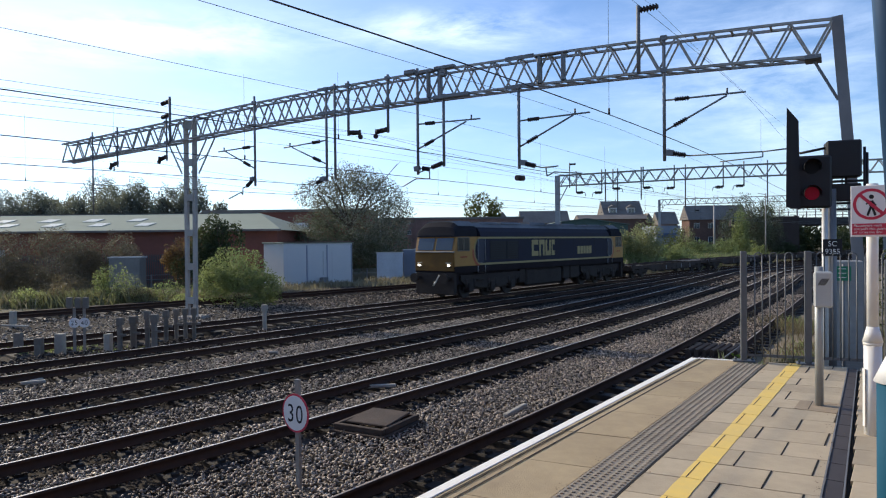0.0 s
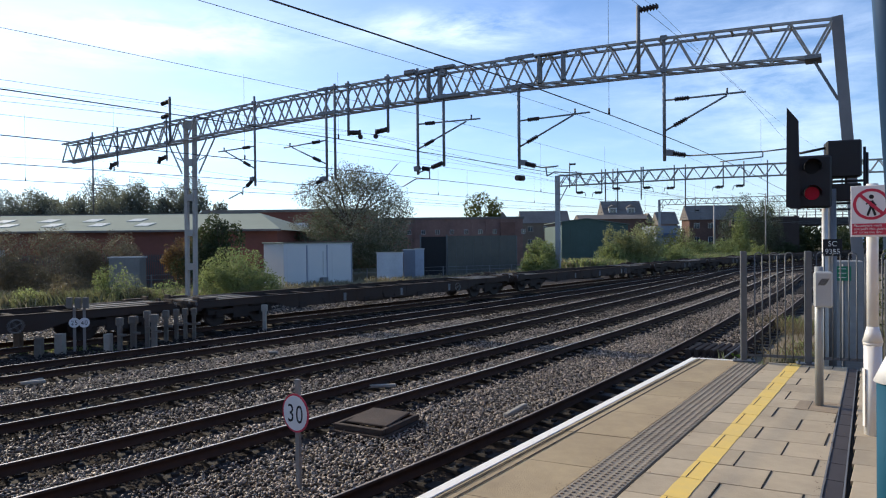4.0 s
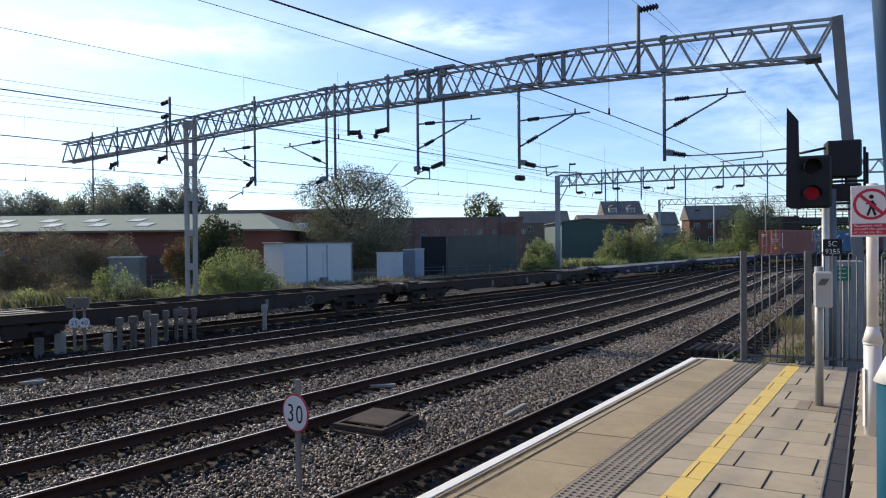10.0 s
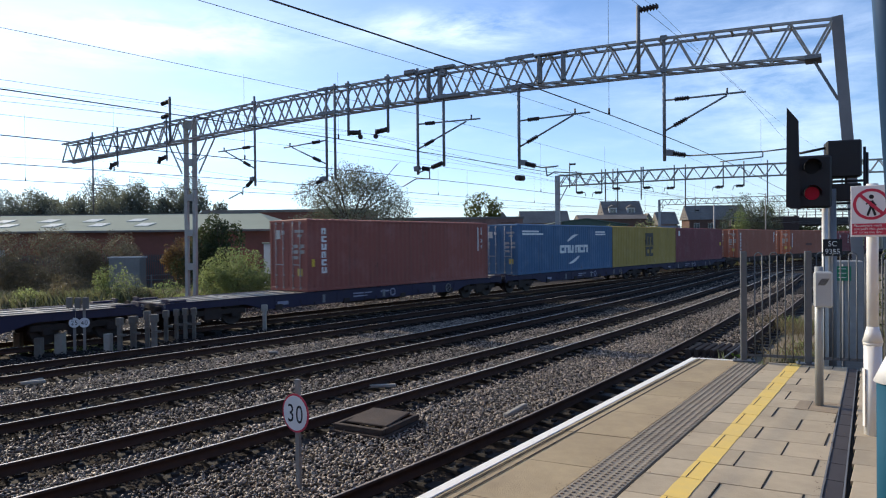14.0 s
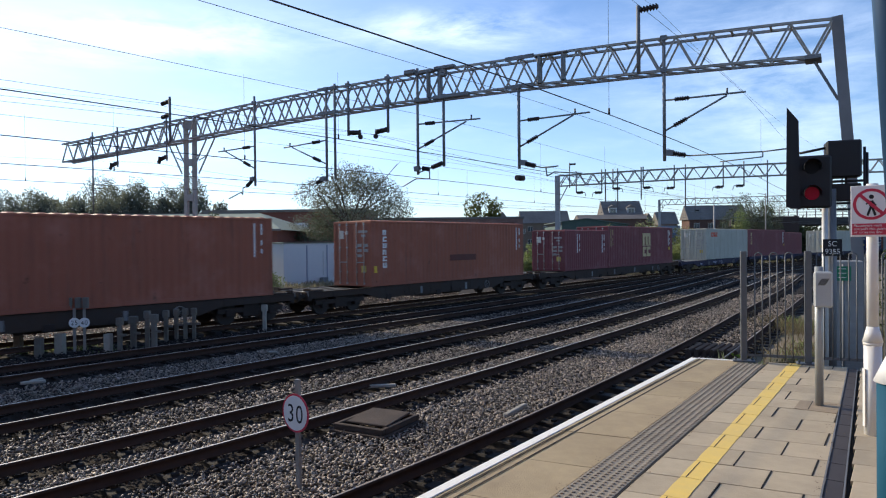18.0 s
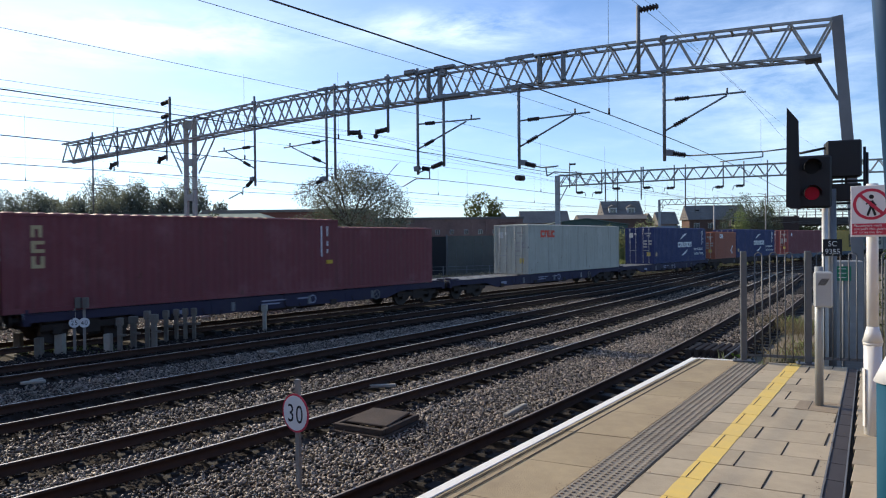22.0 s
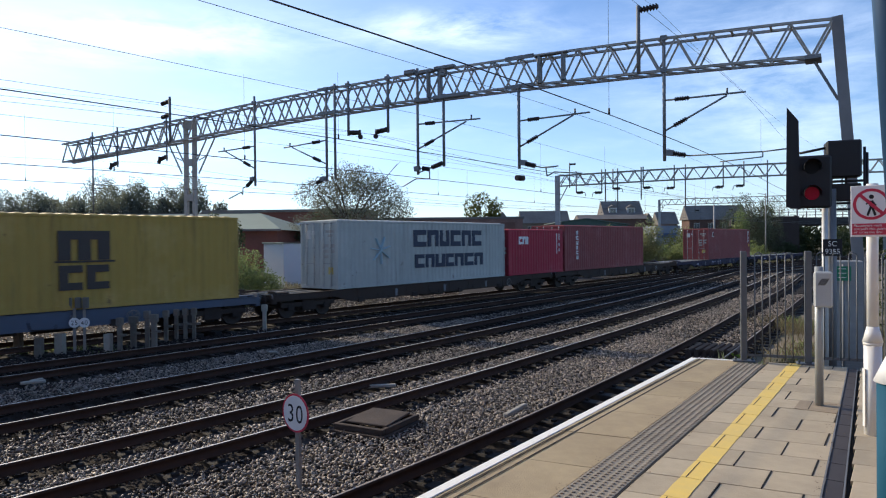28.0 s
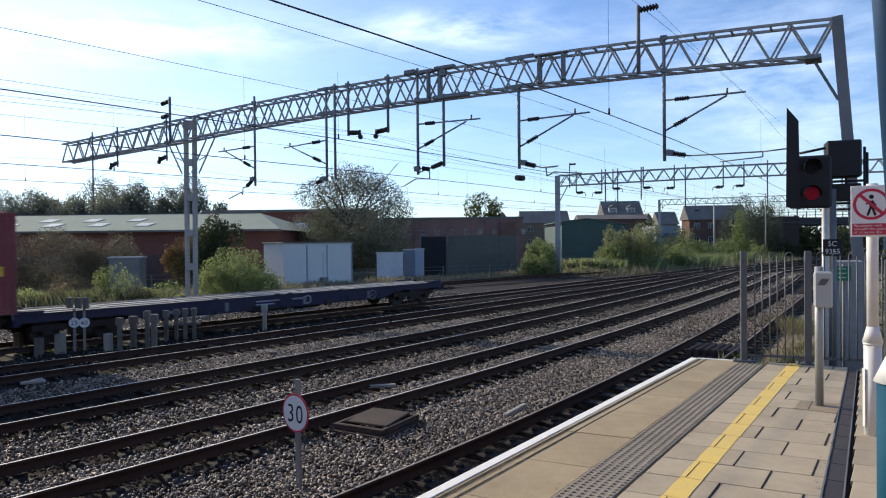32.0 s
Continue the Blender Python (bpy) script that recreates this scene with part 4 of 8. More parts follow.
def stacked_mark(parent, x, z, w, material, y=-1.232):
    """Two-line mark in plain shapes: a block with two slots on a bar above two notched ones."""
    h = w * 0.60
    ring = [(0, 0), (0.24, 0), (0.24, 0.70), (0.38, 0.70), (0.38, 0), (0.62, 0), (0.62, 0.70), (0.76, 0.70), (0.76, 0), (1.0, 0), (1.0, 1), (0, 1)]
    plate("logo", [(x + p * w, z + q * h) for p, q in ring], y, material, parent)
    plate("logo", [(x - 0.05 * w, z - 0.07), (x + 1.1 * w, z - 0.07), (x + 1.1 * w, z - 0.012), (x - 0.05 * w, z - 0.012)], y, material, parent)
    z2 = z - w * 0.60
    for k, j in ((0.02, 2), (0.54, 2)):
        plate("logo", notched(x + k * w, z2, 0.44 * w, 0.50 * w, j, 0.38), y, material, parent)


def swoosh(parent, cx, cz, material, y=-1.232):
    """Two thin arcs above and below the mark."""
    for flip in (1, -1):
        up, low = [], []
        for i in range(13):
            t = i / 12
            px, pz, half = cx + flip * (-0.75 + 1.35 * t), cz + flip * (0.50 + 0.42 * math.sin(t * 1.45)), 0.012 + 0.075 * math.sin(math.pi * min(1, t * 0.85 + 0.15))
            up.append((px, pz + half))
            low.append((px, pz - half))
        plate("logo", up + low[::-1], y, material, parent)


def placard(parent, x, z, w=0.26, h=0.2, material=None, y=-1.232, name="placard"):
    bm = bmesh.new()
    box(bm, x, y - 0.004, z, x + w, y + 0.03, z + h)
    part(name, bm, material or M_INK_YEL, parent)


def serial(parent, x, ztop, material=None, long=1.25):
    """The upright line of small characters by a corner, as plain bars."""
    m = material or M_INK_W
    for dx, z0, z1 in ((0.0, ztop - long, ztop), (0.30, ztop - 0.42, ztop - 0.02), (0.30, ztop - 0.82, ztop - 0.62), (0.30, ztop - 1.12, ztop - 0.95)):
        plate("serial_mark", [(x + dx - 0.3, z0), (x + dx - 0.245, z0), (x + dx - 0.245, z1), (x + dx - 0.3, z1)], -1.232, m, parent)


def locomotive():
    """A heavy diesel locomotive: dark blue body, gold bands, orange cabs, grey roof, two three-axle bogies."""
    lo = empty("locomotive")
    blue = mat("loco_blue", (0.030, 0.031, 0.048), rough=0.75, spec=0.12, var=0.35, scale=2, dark=(0.035, 0.03, 0.028))
    orange = mat("loco_orange", (0.40, 0.20, 0.035), rough=0.5, var=0.4, scale=2, dark=(0.22, 0.10, 0.03))
    # grimy nose yellow, darkened further to paint the shade on the front
    nose = mat("loco_nose_shade", (0.20, 0.105, 0.022), rough=0.75, spec=0.2, var=0.6, scale=2, dark=(0.09, 0.05, 0.025))
    red = mat("loco_red", (0.36, 0.07, 0.025), rough=0.5, var=0.3)
    gold = mat("loco_gold", (0.34, 0.265, 0.11), rough=0.5, var=0.35, scale=4)
    roofm = mat("loco_roof", (0.17, 0.17, 0.175), rough=0.62, var=0.6, scale=2, dark=(0.03, 0.03, 0.03))
    sole = mat("loco_solebar", (0.028, 0.022, 0.024), spec=0.1, rough=0.9, var=0.4)
    glass = mat("loco_glass", (0.05, 0.075, 0.11), rough=0.1, var=0.15, spec=0.4)
    W, E = 1.32, 9.8

    def hull(x0, x1, ring, name, m, parent=lo, label=""):
        bm = bmesh.new()
        lo_, hi_ = [bm.verts.new((x0, y, z)) for y, z in ring], [bm.verts.new((x1, y, z)) for y, z in ring]
        k = len(ring)
        fs = [bm.faces.new(lo_), bm.faces.new(hi_[::-1])] + [bm.faces.new((lo_[i], lo_[(i + 1) % k], hi_[(i + 1) % k], hi_[i])) for i in range(k)]
        bmesh.ops.recalc_face_normals(bm, faces=fs)
        return part(name, bm, m, parent, label)

    def side_shape(pts, y0, y1, name, m, parent, label=""):
        """A plate with an outline in the side's plane."""
        bm = bmesh.new()
        k = len(pts)
        a, b = [bm.verts.new((x, y0, z)) for x, z in pts], [bm.verts.new((x, y1, z)) for x, z in pts]
        fs = [bm.faces.new(a), bm.faces.new(b[::-1])] + [bm.faces.new((a[i], b[i], b[(i + 1) % k], a[(i + 1) % k])) for i in range(k)]
        bmesh.ops.recalc_face_normals(bm, faces=fs)
        return part(name, bm, m, parent, label)

    def bow(e, r, a0=-90, a1=90, n=16):
        return [(e * (7.58 + (0.50 + r) * math.cos(radians(a0 + (a1 - a0) * i / n))), 2.45 + (0.64 + r) * math.sin(radians(a0 + (a1 - a0) * i / n))) for i in range(n + 1)]

    hull(-7.6, 7.6, [(-W, 1.69), (W, 1.69), (W, 3.22), (W - 0.06, 3.45), (W - 0.26, 3.70), (-W + 0.26, 3.70), (-W + 0.06, 3.45), (-W, 3.22)], "body", blue)
    hull(-7.9, 7.9, [(-W + 0.24, 3.69), (W - 0.24, 3.69), (W - 0.55, 3.93), (-W + 0.55, 3.93)], "roof", roofm)
    for x0, x1, z in ((-6.9, -5.3, 4.0), (-4.9, -2.9, 4.02), (-1.9, -0.2, 4.05), (0.1, 1.7, 4.0), (2.0, 3.6, 4.03), (4.0, 5.2, 3.98), (5.5, 7.2, 4.02)):
        hull(x0, x1, [(-0.86, 3.90), (0.86, 3.90), (0.72, z), (-0.72, z)], "roof_hatch", roofm)
    hull(-E, E, [(-W - 0.01, 1.36), (W + 0.01, 1.36), (W + 0.01, 1.69), (-W - 0.01, 1.69)], "solebar", sole)
    for z0, z1 in ((1.70, 1.81), (3.09, 3.19)):
        bm = bmesh.new()
        box(bm, -7.6, -W - 0.012, z0, 7.6, -W - 0.002, z1)
        part("gold_band", bm, gold, lo, "gold stripe along the body")
    for e in (-1, 1):
        bm = bmesh.new()
        side = [(7.6, 1.69), (E, 1.69), (E, 2.42), (E - 0.20, 3.20), (7.6, 3.20)]
        a = [bm.verts.new((e * x, -W, z)) for x, z in side]
        b = [bm.verts.new((e * x, W, z)) for x, z in side]
        fs = [bm.faces.new(a), bm.faces.new(b[::-1])] + [bm.faces.new((a[i], b[i], b[(i + 1) % 5], a[(i + 1) % 5])) for i in range(5)]
        bmesh.ops.recalc_face_normals(bm, faces=fs)
        cabm = part("cab", bm, orange, lo, "orange driving cab")
        bm = bmesh.new()
        x0, x1 = sorted((e * (E + 0.002), e * (E + 0.06)))
        box(bm, x0, -W + 0.02, 1.45, x1, W - 0.02, 2.40, bev=0.02)
        part("nose_panel", bm, nose, cabm, "grimy yellow nose panel, shade painted into its colour")
        bm = bmesh.new()
        x0, x1 = sorted((e * (E - 0.02), e * (E + 0.12)))
        box(bm, x0, -W, 2.40, x1, W, 2.45, bev=0.01)
        part("nose_ledge", bm, M_GALV, cabm)
        # dark roof with a rounded brow over the windscreens
        bm = bmesh.new()
        rings = []
        for x, top, wide in ((7.9, 3.95, 1.0), (9.35, 3.97, 1.0), (9.62, 3.72, 0.99), (E - 0.08, 3.30, 0.97)):
            ring = []
            for i in range(13):
                t = math.pi * i / 12
                ring.append((e * x, -W * wide * math.copysign(abs(math.cos(t)) ** 0.55, math.cos(t)), 3.19 + (top - 3.19) * math.sin(t) ** 0.62))
            rings.append([bm.verts.new(p) for p in ring])
        for p, q in zip(rings[:-1], rings[1:]):
            for i in range(12):
                bm.faces.new((p[i], p[i + 1], q[i + 1], q[i]))
            bm.faces.new((p[0], q[0], q[12], p[12]))
        bm.faces.new(rings[0])
        bm.faces.new(rings[-1])
        bmesh.ops.recalc_face_normals(bm, faces=bm.faces[:])
        part("cab_roof", bm, mat("loco_cab_roof", (0.03, 0.03, 0.036), rough=0.95, spec=0.05, var=0.4, scale=3), cabm, "dark blue cab roof")
        # pale hatch spread wide, painting skylight onto the cab roof's slope
        hull(*sorted((e * 7.9, e * 9.32)), [(-1.20, 3.75), (1.20, 3.75), (0.80, 4.01), (-0.80, 4.01)], "roof_hatch", roofm, cabm)
        for y0, y1 in ((-1.16, -0.08), (0.08, 1.16)):
            bm = bmesh.new()
            v = [bm.verts.new(p) for p in ((e * (E - 0.01), y0, 2.50), (e * (E - 0.01), y1, 2.50), (e * (E - 0.17), y1, 3.12), (e * (E - 0.17), y0, 3.12))]
            bm.faces.new(v if e > 0 else v[::-1])
            r = bmesh.ops.extrude_face_region(bm, geom=bm.faces[:])
            bmesh.ops.translate(bm, vec=(e * 0.025, 0, 0.012), verts=[q for q in r["geom"] if isinstance(q, bmesh.types.BMVert)])
            part("windscreen", bm, glass, cabm)
        for xa, xb in ((8.60, 9.02), (9.12, 9.52)):
            x0, x1 = sorted((e * xa, e * xb))
            bm = bmesh.new()
            box(bm, x0, -W - 0.012, 2.50, x1, -W + 0.01, 3.12, bev=0.01)
            sw = part("side_window", bm, mat("loco_side_glass", (0.035, 0.032, 0.03), rough=0.25, var=0.3, spec=0.2), cabm)
            bm = bmesh.new()
            for q in ((x0 - 0.04, 2.45, x1 + 0.04, 2.50), (x0 - 0.04, 3.12, x1 + 0.04, 3.16), (x0 - 0.04, 2.50, x0, 3.12), (x1, 2.50, x1 + 0.04, 3.12)):
                box(bm, q[0], -W - 0.022, q[1], q[2], -W + 0.01, q[3])
            part("window_frame", bm, mat("loco_window_frame", (0.16, 0.14, 0.11), rough=0.6, var=0.3), sw)
        bm = bmesh.new()
        for k in range(7):
            a = min(e * 8.75, e * 9.30) + k * 0.08
            box(bm, a, -W - 0.008, 2.12, a + 0.055, -W + 0.01, 2.20)
        part("name_bars", bm, red, cabm)
        side_shape(bow(e, 0.0) + [(e * 7.55, 3.09), (e * 7.55, 1.81)], -W - 0.012, -W + 0.01, "livery_end", blue, cabm, "rounded end of the dark blue panel")
        side_shape(bow(e, 0.0) + bow(e, 0.10)[::-1], -W - 0.010, -W + 0.01, "livery_arc", gold, cabm, "curved gold stripe")
        side_shape(bow(e, 0.10, -85, 5) + bow(e, 0.23, -70, 5)[::-1], -W - 0.008, -W + 0.01, "livery_flash", red, cabm, "red-orange flash")
        for y in (-0.98, 0.98):
            bm = bmesh.new()
            rod(bm, (e * (E + 0.05), y, 1.74), (e * (E + 0.11), y, 1.74), 0.055, 12)
            lit = e < 0
            part("headlight", bm, mat("lamp_glow", (1.0, 0.95, 0.82), glow=6.0) if lit else mat("lamp_off", (0.30, 0.28, 0.25), rough=0.2), cabm, "lit headlight" if lit else "unlit lamp")
            for dz, h in ((0.10, 0.04), (-0.10, 0.05)):
                bm = bmesh.new()
                x0, x1 = sorted((e * (E + 0.05), e * (E + 0.10)))
                box(bm, x0, y - 0.17, 1.74 + dz, x1, y + 0.17, 1.74 + dz + h, bev=0.008)
                part("lamp_shelf", bm, mat("lamp_shelf_pale", (0.50, 0.47, 0.40), rough=0.5) if dz > 0 else M_UNDER, cabm)
            bm = bmesh.new()
            rod(bm, (e * E, y, 1.10), (e * (E + 0.40), y, 1.10), 0.10, 10)
            rod(bm, (e * (E + 0.40), y, 1.10), (e * (E + 0.52), y, 1.10), 0.25, 14)
            part("buffer", bm, M_UNDER, cabm)
        bm = bmesh.new()
        pipe(bm, [(e * (E + 0.05), -0.35, 1.25), (e * (E + 0.30), -0.36, 0.95), (e * (E + 0.34), -0.2, 0.72), (e * (E + 0.1), -0.1, 0.9)], 0.035, 6)
        part("brake_hose", bm, mat("hose_pale", (0.45, 0.44, 0.42), var=0.2), cabm)
        bm = bmesh.new()
        box(bm, e * 9.7 - 0.12, -1.28, 0.25, e * 9.7 + 0.12, 1.28, 1.36, bev=0.03)
        part("snow_plough", bm, M_UNDER, cabm)
        for xx in (e * 7.25, e * 7.90):
            bm = bmesh.new()
            rod(bm, (xx, -W - 0.06, 1.95), (xx, -W - 0.06, 3.05), 0.020, 6)
            rod(bm, (xx, -W - 0.06, 1.32), (xx, -W - 0.06, 1.68), 0.020, 6)
            part("handrail", bm, M_GALV, cabm)
        for z in (0.55, 0.92, 1.30):
            bm = bmesh.new()
            box(bm, min(e * 7.3, e * 7.85), -W - 0.03, z, max(e * 7.3, e * 7.85), -W + 0.16, z + 0.03)
            part("cab_step", bm, M_UNDER, cabm)
        placard(cabm, e * 7.58 - 0.09, 1.83, 0.18, 0.2, mat("placard_pale", (0.55, 0.55, 0.5)), y=-W - 0.008)
    for x0, x1 in ((-6.75, -5.2), (-5.15, -4.05)):
        bm = bmesh.new()
        box(bm, x0, -W - 0.016, 1.95, x1, -W - 0.002, 2.98)
        gr = part("grille", bm, M_BLACK, lo, "black air intake grille")
        for k in range(8):
            bm = bmesh.new()
            box(bm, x0 + 0.04, -W - 0.03, 2.0 + k * 0.12, x1 - 0.04, -W - 0.014, 2.03 + k * 0.12)
            part("louvre", bm, M_UNDER, gr)
    # cab-side doors, lighter than the grimy flanks
    for e in (-1, 1):
        bm = bmesh.new()
        x0, x1 = sorted((e * 7.28, e * 7.86))
        box(bm, x0, -W - 0.02, 1.86, x1, -W - 0.002, 3.06, bev=0.006)
        part("body_door", bm, mat("loco_door", (0.034, 0.036, 0.058), rough=0.6, var=0.3), lo)
    # panel seams and a lifting plate along the flank
    for x in (-3.95, -1.2, 2.5, 5.4):
        bm = bmesh.new()
        box(bm, x, -W - 0.006, 1.83, x + 0.03, -W, 3.08)
        part("panel_seam", bm, M_UNDER, lo)
    blocks(lo, -2.55, 2.06, (0.72, 0.62, 0.62, 0.36), 0.95, gold, y=-W - 0.004, name="logo", label="gold block trade mark")
    for k in range(5):
        placard(lo, 2.98 + k * 0.40, 2.08, 0.32, 0.50, gold, y=-W - 0.004, name="number_bar")
    bm = bmesh.new()
    box(bm, -3.0, -1.2, 0.30, 1.2, 1.2, 1.36, bev=0.14)
    part("fuel_tank", bm, M_UNDER, lo)
    for x0, x1 in ((-3.7, -3.1), (1.3, 2.1), (2.2, 3.4)):
        bm = bmesh.new()
        box(bm, x0, -1.22, 0.55, x1, 1.22, 1.36, bev=0.05)
        part("battery_box", bm, M_UNDER, lo)
    for bx in (-6.4, 6.4):
        bogie(lo, bx, 1.95, 0.53, 3)
        for y in (-1.16, 1.16):
            bm = bmesh.new()
            k = (bx - 2.75, bx - 2.2, bx - 1.5, bx - 0.9, bx + 0.9, bx + 1.5, bx + 2.2, bx + 2.75)
            ring = list(zip(k, (0.95, 0.62, 0.62, 0.50, 0.50, 0.62, 0.62, 0.95))) + [(bx + 2.75, 1.22), (bx - 2.75, 1.22)]
            a, b = [bm.verts.new((x, y - 0.04, z)) for x, z in ring], [bm.verts.new((x, y + 0.04, z)) for x, z in ring]
            fs = [bm.faces.new(a), bm.faces.new(b[::-1])] + [bm.faces.new((a[i], b[i], b[(i + 1) % 10], a[(i + 1) % 10])) for i in range(10)]
            bmesh.ops.recalc_face_normals(bm, faces=fs)
            for ax in (bx - 1.95, bx, bx + 1.95):
                box(bm, ax - 0.2, y - 0.12, 0.34, ax + 0.2, y + 0.12, 0.80, bev=0.03)
                for q in (-0.34, 0.34):
                    rod(bm, (ax + q, y, 0.55), (ax + q, y, 1.0), 0.10, 9)
            part("bogie_frame", bm, M_UNDER, lo)
        bm = bmesh.new()
        box(bm, bx - 3.2, -1.1, 0.75, bx + 3.2, 1.1, 1.36)
        part("underframe", bm, sole, lo)
    return tagged(lo, "dark blue diesel freight locomotive with orange cabs and gold stripe", "locomotive")


def wagon_rank():
    """The flats behind the engine, front to rear: place, length and paint."""
    plan = [(20.4, 17.6, "d"), (38.0, 17.4, "d"), (55.4, 19.7, "d"), (75.1, 20.0, "d"), (95.1, 13.2, "d"), (108.3, 13.2, "d"), (121.5, 13.7, "d"),
            (135.2, 18.2, "d"), (153.4, 18.2, "d"), (171.6, 19.3, "d"), (190.9, 19.3, "b"), (210.2, 20.1, "b"), (230.3, 20.0, "b"),
            (250.3, 19.5, "b"), (269.8, 19.5, "b"), (289.3, 17.3, "d"), (306.6, 17.4, "d"), (324.0, 23.6, "d"), (347.6, 19.3, "b"),
            (366.9, 19.3, "b"), (386.2, 19.5, "b"), (405.7, 19.5, "b"), (425.2, 21.2, "d"), (446.4, 17.4, "l"), (463.8, 17.2, "l"),
            (481.0, 21.0, "d"), (502.0, 21.0, "d"), (523.0, 19.6, "b"), (542.6, 19.4, "b")]
    paints = {"d": (M_DECKDARK, "dark weathered container flat wagon, dirty steel deck"), "b": (M_DECKBLUE, "dark blue container flat wagon, worn steel deck"),
              "l": (M_DECKLT, "faded light blue container flat wagon")}
    made = {}
    for x, L, p in plan:
        key = (round(L), p)
        if key not in made:
            w = made[key] = flat_wagon(L, paints[p][0])
            tagged(w, paints[p][1], "flat wagon", group="wagons of the train")
        else:
            w = copy_thing(made[key], pose(0, 0, 0))
        mover(w, x, L, L - 5.2)


def load_rank():
    """The containers, front to rear."""
    T, F = 12.192, 6.058
    c = container("rust_a", RUST, label="rust-red forty-foot shipping container with white upright mark")
    upright_blocks(c, -T / 2 + 0.75, 3.55, 6, M_INK_W, 0.26)
    serial(c, T / 2 - 0.6, 3.7)
    placard(c, -T / 2 + 0.25, 2.0, 0.12, 0.3)
    mover(c, 236.5, T, 8)
    c = container("mid_blue", (0.078, 0.165, 0.30), label="mid-blue forty-foot shipping container with white mark")
    blocks(c, -1.3, 2.15, (0.5, 0.6, 0.5, -0.2, 0.5, 0.5, 0.6), 0.5, M_INK_W)
    swoosh(c, 0.4, 2.4, M_INK_W)
    bars(c, -T / 2 + 0.5, 3.55, 2.4, 2, M_INK_W, h=0.1)
    bars(c, T / 2 - 2.6, 3.55, 1.6, 2, M_INK_W, h=0.1, seed=5)
    mover(c, 251.6, T, 8)
    c = container("yellow_a", (0.47, 0.32, 0.075), label="dull yellow forty-foot shipping container with dark block mark")
    stacked_mark(c, -0.3, 2.55, 1.5, M_INK_BROWN)
    mover(c, 263.9, T, 8)
    c = container("maroon_a", RED, label="dark red forty-foot shipping container, small pale mark")
    placard(c, -T / 2 + 0.6, 3.25, 0.32, 0.4, M_INK_W)
    placard(c, T / 2 - 0.75, 2.3, 0.28, 0.3)
    mover(c, 276.2, T, 8)
    c = container("orange_a", ORANGE, label="orange-red forty-foot shipping container with upright white mark")
    upright_blocks(c, -T / 2 + 0.7, 3.55, 6, M_INK_W, 0.26)
    serial(c, T / 2 - 0.5, 3.7)
    mover(c, 293.1, T, 8)
    c = container("orange_b", ORANGE, label="orange-red forty-foot shipping container with upright white mark")
    upright_blocks(c, -T / 2 + 0.75, 3.5, 6, M_INK_W, 0.24)
    bars(c, -0.6, 2.3, 2.9, 1, container_mat("patch", (0.16, 0.05, 0.04)), h=0.3)
    placard(c, -T / 2 + 0.2, 1.6, 0.16, 0.3)
    serial(c, T / 2 - 0.45, 3.7)
    mover(c, 310.4, T, 8)
    c = container("maroon_b", RED, length=F, height=2.591, label="dark red twenty-foot shipping container")
    serial(c, F / 2 - 0.6, 3.35)
    serial(c, -F / 2 + 1.9, 3.35)
    mover(c, 327.4, F, 4)
    c = container("maroon_c", RED, label="dark red forty-foot shipping container with cream block mark")
    stacked_mark(c, -0.1, 2.55, 1.5, M_INK_CREAM)
    serial(c, -T / 2 + 0.7, 3.7, M_INK_CREAM)
    placard(c, T / 2 - 0.9, 2.1, 0.3, 0.22)
    serial(c, T / 2 - 0.65, 3.7)
    mover(c, 333.55, T, 8)
    white = (0.53, 0.51, 0.43)
    for x, lab in ((354.3, "off-white forty-foot refrigerated container with faded red mark"), (393.5, "off-white forty-foot refrigerated container with red mark")):
        c = container("reefer", white, reefer=True, label=lab, var=0.25)
        blocks(c, -T / 2 + 1.4, 3.15, (0.42, 0.42, 0.36, 0.3), 0.42, M_INK_RED, y=-1.215)
        bars(c, -T / 2 - 0.02, 2.6, 0.05, 1, M_INK_NAVY)
        mover(c, x, T, 8)
    c = container("maroon_d", RED, label="dark red forty-foot shipping container with white mark")
    upright_blocks(c, -T / 2 + 0.75, 3.55, 3, M_INK_CREAM, 0.37)
    serial(c, T / 2 - 0.6, 3.65)
    placard(c, T / 2 - 0.62, 2.1, 0.3, 0.15)
    mover(c, 366.75, T, 8)
    c = container("maroon_e", RED, length=F, height=2.591, label="dark red twenty-foot shipping container")
    mover(c, 378.85, F, 4)
    for x in (412.25, 433.55):
        c = container("navy", (0.034, 0.046, 0.145), label="dark blue forty-foot shipping container with white mark and wording")
        blocks(c, -0.9, 2.25, (0.42, 0.5, 0.5, -0.15, 0.45, 0.45, 0.5), 0.46, M_INK_W)
        swoosh(c, 0.55, 2.5, M_INK_W)
        lettering("wording", "eco container", 0.42, 2.9, 1.95, -1.236, M_INK_W, c)
        lettering("wording", "bamboo flooring", 0.36, 3.0, 1.55, -1.236, M_INK_W, c)
        placard(c, -T / 2 + 0.35, 1.6, 0.26, 0.3, M_INK_CREAM)
        serial(c, T / 2 - 0.8, 3.7)
        mover(c, x, T, 8)
    c = container("orange_c", ORANGE, length=F, height=2.591, label="orange-brown twenty-foot shipping container with white mark")
    blocks(c, -1.7, 3.0, (0.32, 0.34, 0.12), 0.4, M_INK_W)
    for a, b in ((1.85, 1.95), (2.05, 2.15), (1.65, 1.75), (1.95, 1.55)):
        placard(c, a - 0.2, b - 0.1, 0.2, 0.2, M_INK_W, name="logo")
    mover(c, 427.1, F, 4)
    c = container("maroon_f", RED, label="dark red forty-foot shipping container")
    placard(c, -T / 2 + 0.9, 3.2, 0.34, 0.36, M_INK_W)
    mover(c, 450.7, T, 8)
